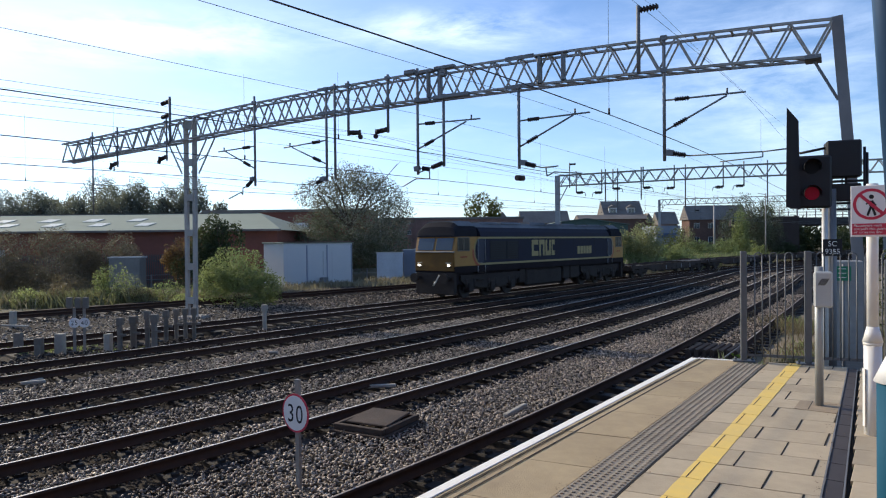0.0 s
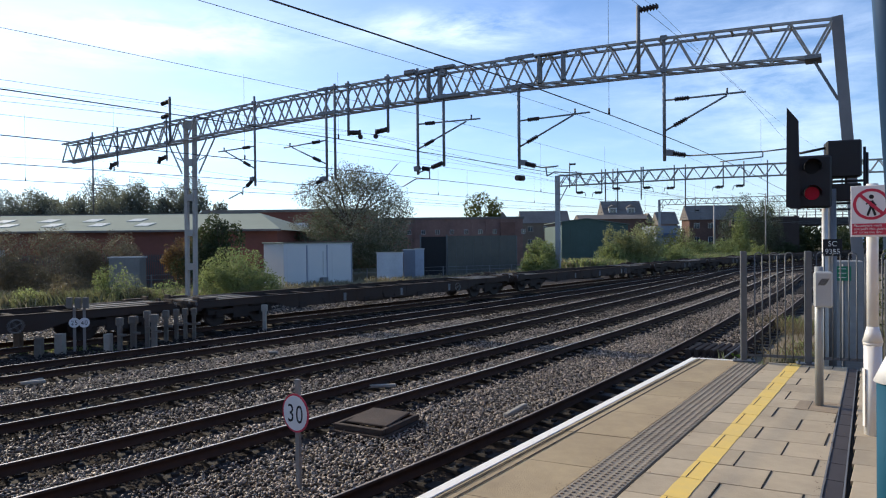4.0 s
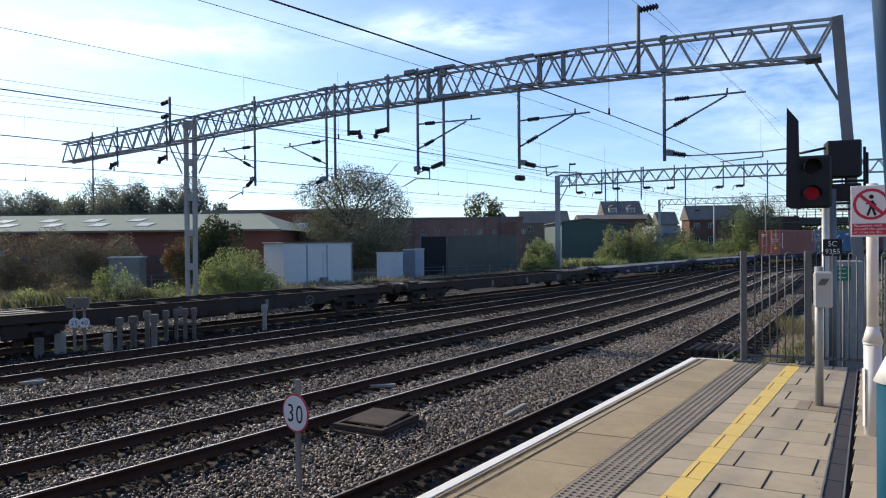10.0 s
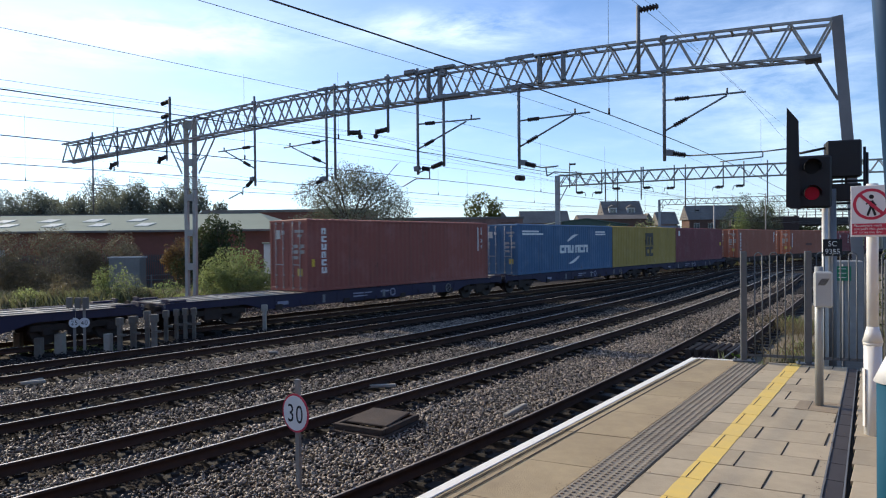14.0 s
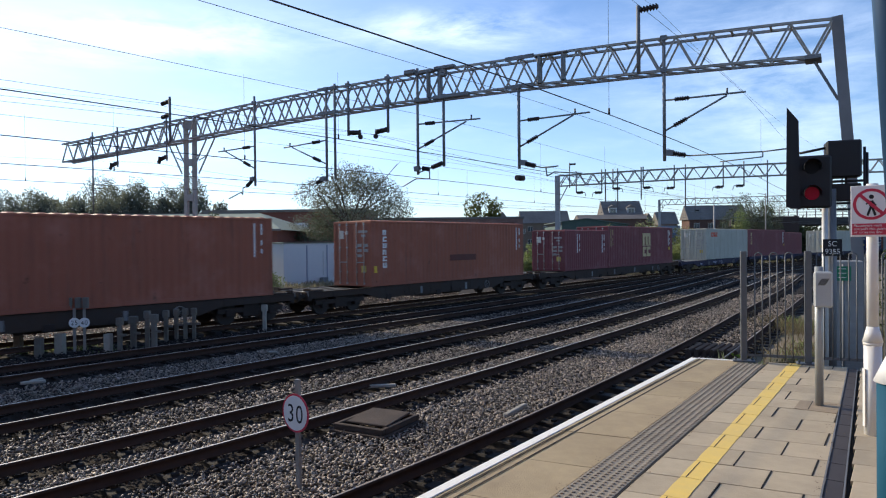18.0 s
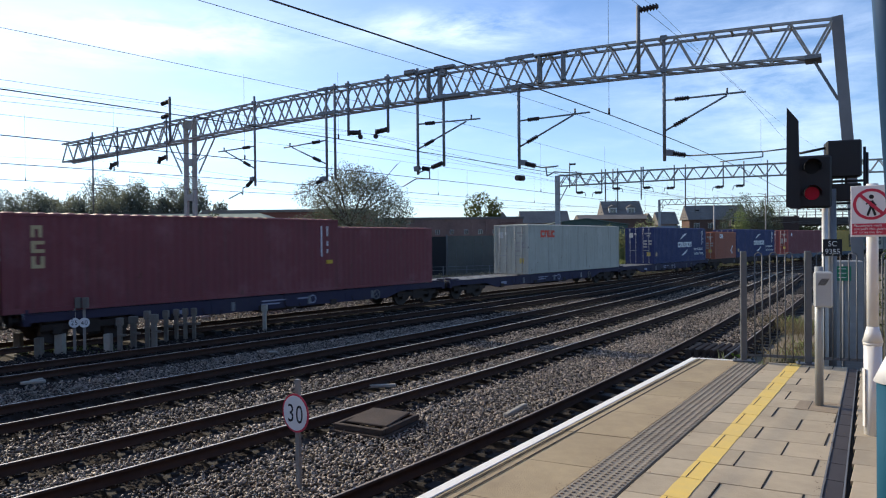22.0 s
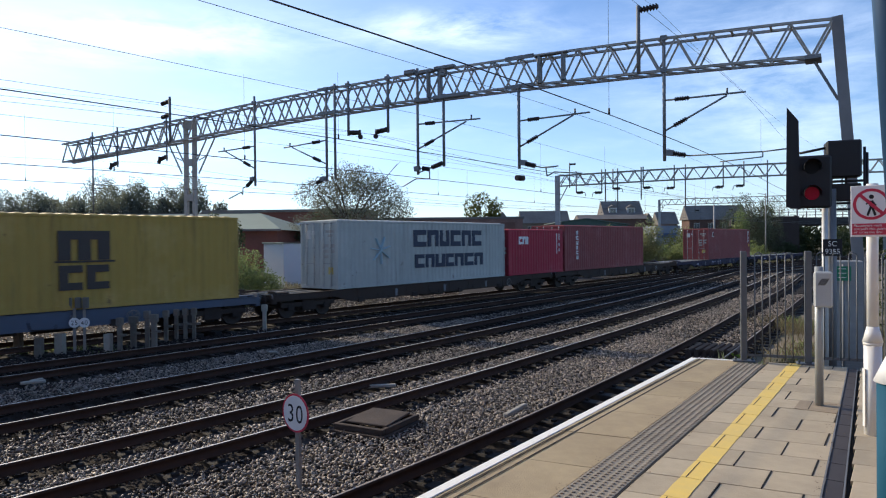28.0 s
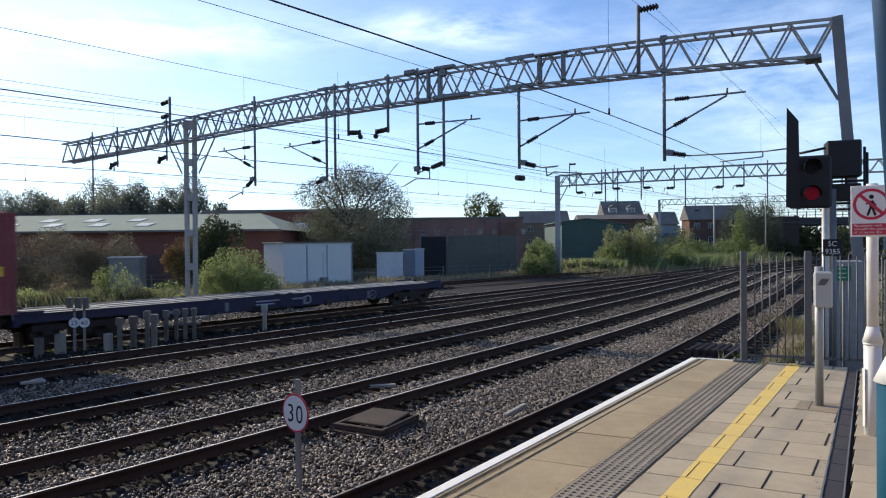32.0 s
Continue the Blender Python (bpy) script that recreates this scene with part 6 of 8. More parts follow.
def build_end_fence():
    g = tagged(empty("platform_end_fence"), "galvanised hoop-topped railing closing off the platform end", "fence")
    steel = mat("fence_galvanised", (0.15, 0.155, 0.16), rough=0.55, metal=0.4, var=0.3, scale=6)
    d = (F1 - F0).normalized()
    ang = math.degrees(math.atan2(d.y, d.x))
    for p in (F0, F1):
        bm = bmesh.new()
        box(bm, -0.05, -0.05, PZ, 0.05, 0.05, 2.74, bev=0.012, m=pose(p.x, p.y, 0, 0, 0, ang))
        post = part("post", bm, steel, g)
        bm = bmesh.new()
        box(bm, -0.17, -0.1, PZ - 0.002, 0.17, 0.1, PZ + 0.022, bev=0.006, m=pose(p.x, p.y, 0, 0, 0, ang))
        for e in (-0.13, 0.13):
            q = Matrix.Rotation(radians(ang), 3, "Z") @ Vector((e, 0, 0))
            rod(bm, (p.x + q.x, p.y + q.y, PZ + 0.02), (p.x + q.x, p.y + q.y, PZ + 0.06), 0.02, 6)
        part("base_plate", bm, steel, post)

    def hoop(t):
        a = F0 + d * t
        bm = bmesh.new()
        pts = [Vector((a.x, a.y, 1.0))]
        for x, z in arc(0.055, 2.66, 0.055, math.pi, 0):
            q = a + d * x
            pts.append(Vector((q.x, q.y, z)))
        q = a + d * 0.11
        pts.append(Vector((q.x, q.y, 1.0)))
        pipe(bm, pts, 0.011, 6)
        part("hoop_bar", bm, steel, g)
    t = 0.17
    while t < 3.2:
        if abs(t + 0.055 - 0.95) > 0.12:
            hoop(t)
        t += 0.225
    for z in (1.02,):
        bm = bmesh.new()
        a, b = F0, F0 + d * 3.3
        bar(bm, (a.x, a.y, z), (b.x, b.y, z), 0.012, 0.045)
        part("rail", bm, steel, g)
    for t in (2.05, 3.3):
        p = F0 + d * t
        bm = bmesh.new()
        box(bm, -0.045, -0.045, PZ - 0.4, 0.045, 0.045, 2.6, bev=0.01, m=pose(p.x, p.y, 0, 0, 0, ang))
        part("post", bm, steel, g)


def build_help_post():
    g = tagged(empty("speaker_post"), "grey steel post carrying a grey equipment box", "post")
    grey = mat("post_grey", (0.36, 0.37, 0.36), rough=0.45, metal=0.3, var=0.2)
    x, y = 4.545, 8.17
    bm = bmesh.new()
    rod(bm, (x, y, PZ - 0.02), (x, y, 2.60), 0.047, 18)
    part("pole", bm, grey, g)
    bm = bmesh.new()
    box(bm, -0.098, -0.08, 2.12, 0.098, 0.06, 2.545, bev=0.018, m=pose(x, y - 0.09, 0, 0, 0, -26))
    b = part("equipment_box", bm, mat("box_grey", (0.46, 0.47, 0.46), rough=0.5, var=0.15), g)
    bm = bmesh.new()
    m = pose(x, y - 0.09, 0, 0, 0, -26)
    for i in range(5):
        a = -0.034 + 0.017 * i
        bar(bm, m @ Vector((a - 0.024, -0.083, 2.385)), m @ Vector((a + 0.024, -0.083, 2.465)), 0.004, 0.007, up=(0.4, -0.9, 0))
    part("grille_slot", bm, M_BLACK, b)


def build_notice_post():
    g = tagged(empty("notice_post"), "white painted steel post with prohibition notice", "sign")
    white = mat("post_white", (0.78, 0.77, 0.74), rough=0.4, var=0.2, scale=5, dark=(0.5, 0.46, 0.40))
    x, y = 4.42, 6.95
    bm = bmesh.new()
    rod(bm, (x, y, PZ - 0.02), (x, y, 1.87), 0.082, 22)
    rod(bm, (x, y, 1.87), (x, y, 2.03), 0.095, 22, 0.054)
    rod(bm, (x, y, 2.03), (x, y, 3.50), 0.054, 18)
    rod(bm, (x, y, 1.84), (x, y, 1.87), 0.088, 22)
    part("pole", bm, white, g)
    bm = bmesh.new()
    box(bm, x - 0.095, y - 0.02, 1.0, x - 0.09, y + 0.02, 1.6)
    part("access_door", bm, white, g)
    R = pose(x - 0.075, y - 0.10, 0, 0, 0, -33)
    z0, z1 = 2.955, 3.475
    bm = bmesh.new()
    box(bm, -0.178, -0.006, z0, 0.178, 0.006, z1, bev=0.004, m=R)
    pl = part("panel", bm, mat("sign_white", (0.80, 0.80, 0.79), rough=0.45, var=0.08), g, "white notice panel")
    red = mat("sign_red", (0.55, 0.035, 0.075), rough=0.5, var=0.12)
    cz = 3.285
    bm = bmesh.new()
    n = 40
    for i in range(n):
        a, b = 2 * math.pi * i / n, 2 * math.pi * (i + 1) / n
        v = [bm.verts.new(R @ Vector((r * math.cos(t), -0.0085, cz + r * math.sin(t)))) for r, t in ((0.158, a), (0.158, b), (0.130, b), (0.130, a))]
        bm.faces.new(v)
    c = math.cos(math.pi / 4)
    v = [bm.verts.new(R @ Vector(p)) for p in ((-0.118 * c * 1.2 + 0.011, -0.0105, cz + 0.118 * c * 1.2 + 0.011), (-0.118 * c * 1.2 - 0.011, -0.0105, cz + 0.118 * c * 1.2 - 0.011),
                                              (0.118 * c * 1.2 - 0.011, -0.0105, cz - 0.118 * c * 1.2 - 0.011), (0.118 * c * 1.2 + 0.011, -0.0105, cz - 0.118 * c * 1.2 + 0.011))]
    bm.faces.new(v)
    part("ring_and_bar", bm, red, pl, "red prohibition ring and bar")
    bm = bmesh.new()
    for a, b, w in (((0.0, 0.035), (0.005, -0.02), 0.042), ((0.0, -0.02), (-0.032, -0.115), 0.022), ((0.006, -0.02), (0.036, -0.115), 0.022),
                    ((-0.004, 0.035), (-0.045, 0.0), 0.015), ((0.006, 0.035), (0.042, -0.015), 0.015)):
        bar(bm, R @ Vector((a[0], -0.0088, cz + a[1])), R @ Vector((b[0], -0.0088, cz + b[1])), 0.0014, w, up=R.to_3x3() @ Vector((1, 0, 0)))
    rod(bm, R @ Vector((0.003, -0.0082, cz + 0.075)), R @ Vector((0.003, -0.0094, cz + 0.075)), 0.022, 12)
    part("pictogram", bm, M_BLACK, pl, "black pictogram")
    bm = bmesh.new()
    box(bm, -0.165, -0.0085, z0 + 0.02, 0.165, -0.005, z0 + 0.135, m=R)
    rb = part("red_panel", bm, red, pl, "red panel with white wording")
    for i, line in enumerate(("Passengers must", "not pass this point", "or cross the line")):
        t = lettering("wording", line, 0.037, -0.152, z0 + 0.103 - 0.034 * i, -0.0095, M_INK_W, rb, thick=0.0005)
        t.matrix_basis = R
    bm = bmesh.new()
    for z in (3.05, 3.4):
        box(bm, x - 0.09, y - 0.09, z, x + 0.09, y + 0.02, z + 0.03)
    part("clip", bm, M_GALV, g)


def build_blue_column():
    g = tagged(empty("canopy_column"), "blue painted steel column with a white collar", "column")
    blue = mat("column_blue", (0.010, 0.085, 0.145), rough=0.75, spec=0.2, var=0.2, scale=3)
    x, y = 2.875, 4.2
    bm = bmesh.new()
    rod(bm, (x, y, PZ - 0.02), (x, y, 2.05), 0.155, 28)
    part("base", bm, blue, g)
    bm = bmesh.new()
    rod(bm, (x, y, 2.04), (x, y, 2.24), 0.172, 28, 0.085)
    part("collar", bm, mat("collar_white", (0.82, 0.82, 0.82), rough=0.5, var=0.1), g, "white sloping collar")
    bm = bmesh.new()
    rod(bm, (x + 0.07, y, 2.2), (x - 0.265, y, 7.2), 0.105, 24)
    part("shaft", bm, mat("column_blue_grey", (0.03, 0.07, 0.14), rough=0.35, var=0.2), g)


def build_signal():
    g = tagged(empty("colour_light_signal"), "black colour-light railway signal showing red", "signal")
    black = mat("signal_black", (0.012, 0.012, 0.014), rough=0.6, var=0.2)
    R = pose(7.07, 13.0, 0, 0, 0, -22)
    bm = bmesh.new()
    box(bm, -0.37, -0.03, 3.52, 0.37, 0.10, 4.53, bev=0.04, m=R)
    h = part("head", bm, black, g)
    for z, m, lab in ((4.30, mat("lens_dark", (0.012, 0.014, 0.016), rough=0.5, spec=0.1, var=0.1), "unlit lens"), (3.80, mat("lens_red", (0.40, 0.010, 0.035), rough=0.4, spec=0.15, glow=0.04), "lit red lens")):
        bm = bmesh.new()
        rod(bm, R @ Vector((0.03, -0.03, z)), R @ Vector((0.03, -0.055, z)), 0.125, 24)
        part("lens", bm, m, h, lab)
        bm = bmesh.new()
        n = 18
        for i in range(n):
            a, b = math.pi * (-0.1 + 1.2 * i / n), math.pi * (-0.1 + 1.2 * (i + 1) / n)
            v = [bm.verts.new(R @ Vector((0.03 + 0.15 * math.cos(t), yy, z + 0.15 * math.sin(t)))) for t, yy in ((a, -0.03), (b, -0.03), (b, -0.24), (a, -0.24))]
            bm.faces.new(v)
        part("hood", bm, black, h)
    # tall sighting board standing edge-on beside the head
    bm = bmesh.new()
    ring = [(-0.42, 3.55), (-0.17, 3.50), (-0.20, 5.20), (-0.40, 5.47)]
    a = [bm.verts.new(R @ Vector((x, -0.10, z))) for x, z in ring]
    b = [bm.verts.new(R @ Vector((x, -0.06, z))) for x, z in ring]
    fs = [bm.faces.new(a), bm.faces.new(b[::-1])] + [bm.faces.new((a[i], b[i], b[(i + 1) % 4], a[(i + 1) % 4])) for i in range(4)]
    bmesh.ops.recalc_face_normals(bm, faces=fs)
    part("sighting_board", bm, black, g)
    R2 = pose(7.83, 13.2, 0, 0, 0, -22)
    bm = bmesh.new()
    box(bm, -0.30, -0.12, 4.12, 0.30, 0.30, 4.84, bev=0.03, m=R2)
    part("route_indicator", bm, black, g)
    bm = bmesh.new()
    box(bm, -0.24, -0.06, 3.66, 0.30, 0.2, 4.0, bev=0.02, m=R2)
    part("lower_indicator", bm, black, g)
    bm = bmesh.new()
    for a, b in (((0.36, 3.4, 0), (0.36, 4.7, 0)), ((0.42, 3.4, 0.1), (0.42, 4.6, 0.1)), ((-0.75, 4.64, 0.05), (-0.3, 4.72, 0.05)), ((-0.3, 4.05, 0.02), (0.36, 4.05, 0.02)),
                 ((-0.2, 3.6, 0.02), (-0.2, 4.15, 0.02)), ((0.05, 4.0, 0.02), (0.05, 4.15, 0.02)), ((-0.4, 3.62, 0.02), (0.36, 3.62, 0.02)), ((-0.4, 3.5, 0.02), (0.36, 3.5, 0.02))):
        rod(bm, R2 @ Vector((a[0], a[2], a[1])), R2 @ Vector((b[0], b[2], b[1])), 0.028, 6)
    part("bracket", bm, black, g)
    # slim pole in a pale tone that paints the sun on it
    bm = bmesh.new()
    rod(bm, (7.40, 13.08, -0.4), (7.40, 13.08, 3.9), 0.055, 14)
    part("mast_lit", bm, mat("signal_mast_lit", (0.60, 0.60, 0.58), rough=0.5, var=0.2), g)
    bm = bmesh.new()
    rod(bm, (7.58, 13.2, -0.4), (7.58, 13.2, 3.9), 0.10, 14)
    part("mast", bm, M_GALV_DK, g)
    bm = bmesh.new()
    R3 = pose(7.47, 12.95, 0, 0, 0, -25)
    box(bm, -0.16, -0.008, 2.60, 0.16, 0.008, 2.92, bev=0.003, m=R3)
    pl = part("plate", bm, black, g, "black identification plate")
    for i, s in enumerate(("SC", "9355")):
        t = lettering("characters", s, 0.145, 0, 2.785 - 0.15 * i, -0.0105, M_INK_W, pl, align="CENTER", thick=0.0005, scale_x=0.9)
        t.matrix_basis = R3
    # platform-side cabinet and small green notice on the portal's foot
    bm = bmesh.new()
    box(bm, -0.26, -0.2, -0.3, 0.26, 0.2, 2.45, bev=0.02, m=pose(8.75, 14.6, 0, 0, 0, -25))
    cab_g = mat("cabinet_grey", (0.34, 0.335, 0.325), rough=0.7, var=0.35)
    cb = tagged(part("equipment_cabinet", bm, cab_g), "tall grey steel lineside cabinet", "cabinet")
    for k in range(6):
        bm = bmesh.new()
        box(bm, -0.25, -0.222, -0.2 + k * 0.44, 0.25, -0.202, 0.234 + k * 0.44, bev=0.003, m=pose(8.75, 14.6, 0, 0, 0, -25))
        part("panel", bm, cab_g, cb)
    bm = bmesh.new()
    R4 = pose(8.33, 14.05, 0, 0, 0, -25)
    box(bm, -0.14, -0.01, 2.05, 0.14, 0.01, 2.35, m=R4)
    s = tagged(part("green_notice", bm, mat("notice_green", (0.03, 0.22, 0.12), rough=0.5)), "small green notice with pale lettering", "sign")
    s.matrix_basis = pose(0, 0, 0)
    bm = bmesh.new()
    for k in range(3):
        box(bm, -0.10, -0.014, 2.29 - k * 0.09, 0.05, -0.008, 2.305 - k * 0.09, m=R4)
    part("bars", bm, M_INK_W, s)
    bm = bmesh.new()
    rod(bm, (8.36, 14.1, -0.3), (8.36, 14.1, 2.4), 0.03, 8)
    part("stake", bm, M_GALV_DK, s)


def round_sign(x, y, z, r, number, size, zfoot, ztop, yaw, label, rim=True, post=0.035):
    g = tagged(empty("speed_sign"), label, "sign", group="lineside speed signs")
    bm = bmesh.new()
    bar(bm, (x, y, zfoot), (x, y, ztop), post * 2, post * 1.2, up=(math.cos(radians(yaw + 90)), math.sin(radians(yaw + 90)), 0))
    part("post", bm, mat("sign_post", (0.27, 0.25, 0.225), rough=0.6, var=0.25), g)
    R = pose(x, y, 0, 0, 0, yaw)
    bm = bmesh.new()
    rod(bm, R @ Vector((-0.0, -0.045, z)), R @ Vector((0.0, -0.035, z)), r, 36)
    d = part("disc", bm, mat("sign_red", (0.62, 0.045, 0.055)) if rim else M_INK_W, g)
    bm = bmesh.new()
    rod(bm, R @ Vector((0, -0.0485, z)), R @ Vector((0, -0.046, z)), r * 0.9, 36)
    part("face", bm, mat("sign_face", (0.80, 0.80, 0.79), rough=0.35, var=0.12, scale=20), d)
    for i, ch in enumerate(number):
        t = lettering("numeral", ch, size, (i - 0.5) * size * 0.50, z - size * 0.36, -0.0495, M_BLACK, d, align="CENTER", thick=0.0006, scale_x=0.86)
        t.matrix_basis = R
    return g


def build_lineside():
    round_sign(-1.90, 8.72, 0.76, 0.25, "30", 0.33, -0.3, 1.19, -37, "round white speed sign with red rim on a grey post")
    for x, y, n in ((-11.17, 20.4, "25"), (-10.87, 20.4, "40")):
        g = round_sign(x, y, 0.62, 0.15, n, 0.2, -0.3, 1.05, 25, "round white speed sign on a post among the tracks", rim=False, post=0.04)
        bm = bmesh.new()
        for k in ((-0.16, 0.1) if n == "25" else (0.03,)):
            box(bm, x + k - 0.06, y - 0.05, 1.05, x + k + 0.1, y + 0.06, 1.38, bev=0.01)
        part("marker_box", bm, mat("marker_grey", (0.21, 0.19, 0.16), rough=0.8, var=0.4), g)
    conc = mat("post_concrete", (0.215, 0.188, 0.155), rough=0.9, var=0.45, scale=9, bump=0.3)
    conc2 = mat("post_concrete_pale", (0.42, 0.385, 0.32), rough=0.9, var=0.35, scale=9, bump=0.2)
    # stubs of old signal rodding and location posts, each with a cap or arm
    for i, (x, y, h, w, pale) in enumerate(((-9.73, 20.25, 0.77, 0.12, 0), (-9.55, 20.75, 0.76, 0.15, 0), (-9.12, 20.75, 0.92, 0.12, 0), (-8.80, 20.5, 0.84, 0.14, 0), (-9.10, 22.1, 0.80, 0.12, 0),
                                            (-8.92, 22.5, 0.80, 0.11, 0), (-8.62, 22.5, 0.82, 0.11, 0), (-8.33, 22.5, 0.83, 0.11, 0), (-6.6, 24.85, 0.70, 0.13, 1),
                                            (-11.55, 20.3, 0.30, 0.24, 1), (-10.08, 20.25, 0.29, 0.2, 1), (-11.95, 19.9, 0.24, 0.2, 0), (-17.3, 27.1, 0.34, 0.2, 1), (-13.0, 20.6, 0.30, 0.2, 0))):
        bm = bmesh.new()
        box(bm, x - w / 2, y - w / 2, -0.34, x + w / 2, y + w / 2, h - 0.22 if h > 0.5 else h, bev=0.012)
        if h > 0.5:
            box(bm, x - w * 0.8, y - w * 0.6, h - 0.24, x + w * 0.8, y + w * 0.7, h, bev=0.02)
            if not pale:
                box(bm, x - 0.03, y - 0.11, h - 0.55, x + 0.24, y - 0.05, h - 0.48)
        tagged(part("marker_stub", bm, conc2 if pale else conc), "weathered concrete stub post beside the goods line" if not pale else "pale concrete marker post in the ballast",
               "post", group="lineside stub posts")
    # covered pit in the ballast
    g = tagged(empty("cable_pit"), "low timber-framed cable pit with grey lid in the ballast", "cable pit")
    R = pose(-1.16, 11.55, 0, 0, 0, -29)
    for z0, z1, gr in ((-0.30, -0.17, 0.05), (-0.165, -0.07, 0.0)):
        for a in ((-0.50 - gr, -0.57 - gr, 0.50 + gr, -0.49 - gr), (-0.50 - gr, 0.49 + gr, 0.50 + gr, 0.57 + gr), (-0.50 - gr, -0.485 - gr, -0.42 - gr, 0.485 + gr), (0.42 + gr, -0.485 - gr, 0.50 + gr, 0.485 + gr)):
            bm = bmesh.new()
            box(bm, a[0], a[1], z0, a[2], a[3], z1, bev=0.01, m=R)
            part("timber", bm, M_WOOD_DK, g)
    bm = bmesh.new()
    box(bm, -0.38, -0.44, -0.066, 0.38, 0.44, -0.03, bev=0.012, m=R @ pose(0.03, 0.02, 0, 1.5, 1.2, 5))
    part("lid", bm, mat("lid_grey", (0.080, 0.055, 0.041), rough=0.9, var=0.45, scale=9, bump=0.3), g)
    # scraps among the stones
    for x, y, a, L in ((-1.5, 14.6, 10, 0.9), (-9.4, 15.4, 30, 0.5), (-16.8, 26.4, -15, 1.3), (-9.45, 15.62, 70, 0.3), (-4.9, 19.3, 5, 0.25), (1.3, 12.4, 60, 0.9)):
        bm = bmesh.new()
        box(bm, -L / 2, -0.05, -0.2, L / 2, 0.05, -0.13, bev=0.015, m=pose(x, y, 0, 0, 0, a))
        tagged(part("scrap_timber", bm, mat("scrap_pale", (0.42, 0.38, 0.32), rough=0.85, var=0.4)), "pale scrap of timber lying in the ballast", "scrap")


build_end_fence()
build_help_post()
build_notice_post()
build_blue_column()
build_signal()
build_lineside()


# ---- plants ----
def leaf_cloud(name, blobs, n, size, material, parent=None, seed=1, flat=0.6, hang=0.0):
    """Leaves as small bent quads scattered through overlapping clumps; blobs are (x, y, z, rx, ry, rz)."""
    rng = np.random.default_rng(seed)
    B = np.array(blobs, float)
    vol = B[:, 3] * B[:, 4] * B[:, 5]
    k = rng.choice(len(B), n, p=vol / vol.sum())
    d = rng.normal(size=(n, 3))
    d /= np.linalg.norm(d, axis=1)[:, None]
    r = rng.uniform(0.25, 1, n) ** (1 / 2.4)
    lump = 1 + 0.22 * np.sin(d[:, 0] * 5 + k) * np.cos(d[:, 2] * 6 + 2 * k)
    c = B[k, :3] + d * (r * lump)[:, None] * B[k, 3:]
    u = rng.normal(size=(n, 3))
    u[:, 2] -= hang
    u /= np.linalg.norm(u, axis=1)[:, None]
    w = np.cross(u, rng.normal(size=(n, 3)))
    w /= np.linalg.norm(w, axis=1)[:, None]
    s = size * rng.uniform(0.6, 1.5, n)[:, None]
    a, b = u * s, w * s * flat * 0.5
    v = np.stack([c - a * 0.5, c + b, c + a * 0.5, c - b], 1).reshape(-1, 3)
    f = np.arange(4 * n).reshape(-1, 4)
    return mesh_np(name, v, f, material, parent)


def clumps(x, y, z, rx, ry, rz, n, seed, spread=0.75, small=0.42):
    rng = random.Random(seed)
    out = []
    for i in range(n):
        t, p = rng.uniform(0, 2 * math.pi), rng.uniform(-0.75, 1)
        q = math.sqrt(max(0, 1 - p * p)) * spread
        k = small * rng.uniform(0.7, 1.3)
        out.append((x + rx * q * math.cos(t), y + ry * q * math.sin(t), z + rz * spread * p, rx * k, ry * k, rz * k))
    return out


M_BARK = mat("bark", (0.10, 0.08, 0.06), rough=0.95, var=0.5, scale=6, bump=0.6)
L_OLIVE = leaf_mat("leaf_olive", (0.085, 0.10, 0.03))
L_GREEN = leaf_mat("leaf_green", (0.075, 0.125, 0.03))
L_FRESH = leaf_mat("leaf_fresh", (0.19, 0.205, 0.115), trans=0.5)
L_DARK = leaf_mat("leaf_dark", (0.05, 0.065, 0.03), trans=0.3)
L_DRY = leaf_mat("leaf_dry", (0.14, 0.09, 0.045))
L_STRAW = leaf_mat("grass_straw", (0.24, 0.215, 0.155), trans=0.3)
L_GRASS = leaf_mat("grass_green", (0.12, 0.128, 0.075), trans=0.35)
L_PALE = leaf_mat("leaf_pale", (0.17, 0.175, 0.14), trans=0.2)
L_SHADY = leaf_mat("leaf_shady_olive", (0.10, 0.115, 0.075), trans=0.2)
# leaf colour paled to stand for glare and haze
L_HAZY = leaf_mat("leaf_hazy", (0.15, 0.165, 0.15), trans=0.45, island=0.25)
L_BROWN = leaf_mat("leaf_brownish", (0.15, 0.125, 0.085), trans=0.4)
L_SCRUB = leaf_mat("leaf_scrub", (0.13, 0.115, 0.088), trans=0.3, island=0.15)
L_GREYG = leaf_mat("leaf_grey_green", (0.155, 0.19, 0.09), trans=0.5)
L_LUSH = leaf_mat("leaf_lush", (0.20, 0.235, 0.115), trans=0.6)
# brown brick at half tone, the house fronts' shade put into the colour
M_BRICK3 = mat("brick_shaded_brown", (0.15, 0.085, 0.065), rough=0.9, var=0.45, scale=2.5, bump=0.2)


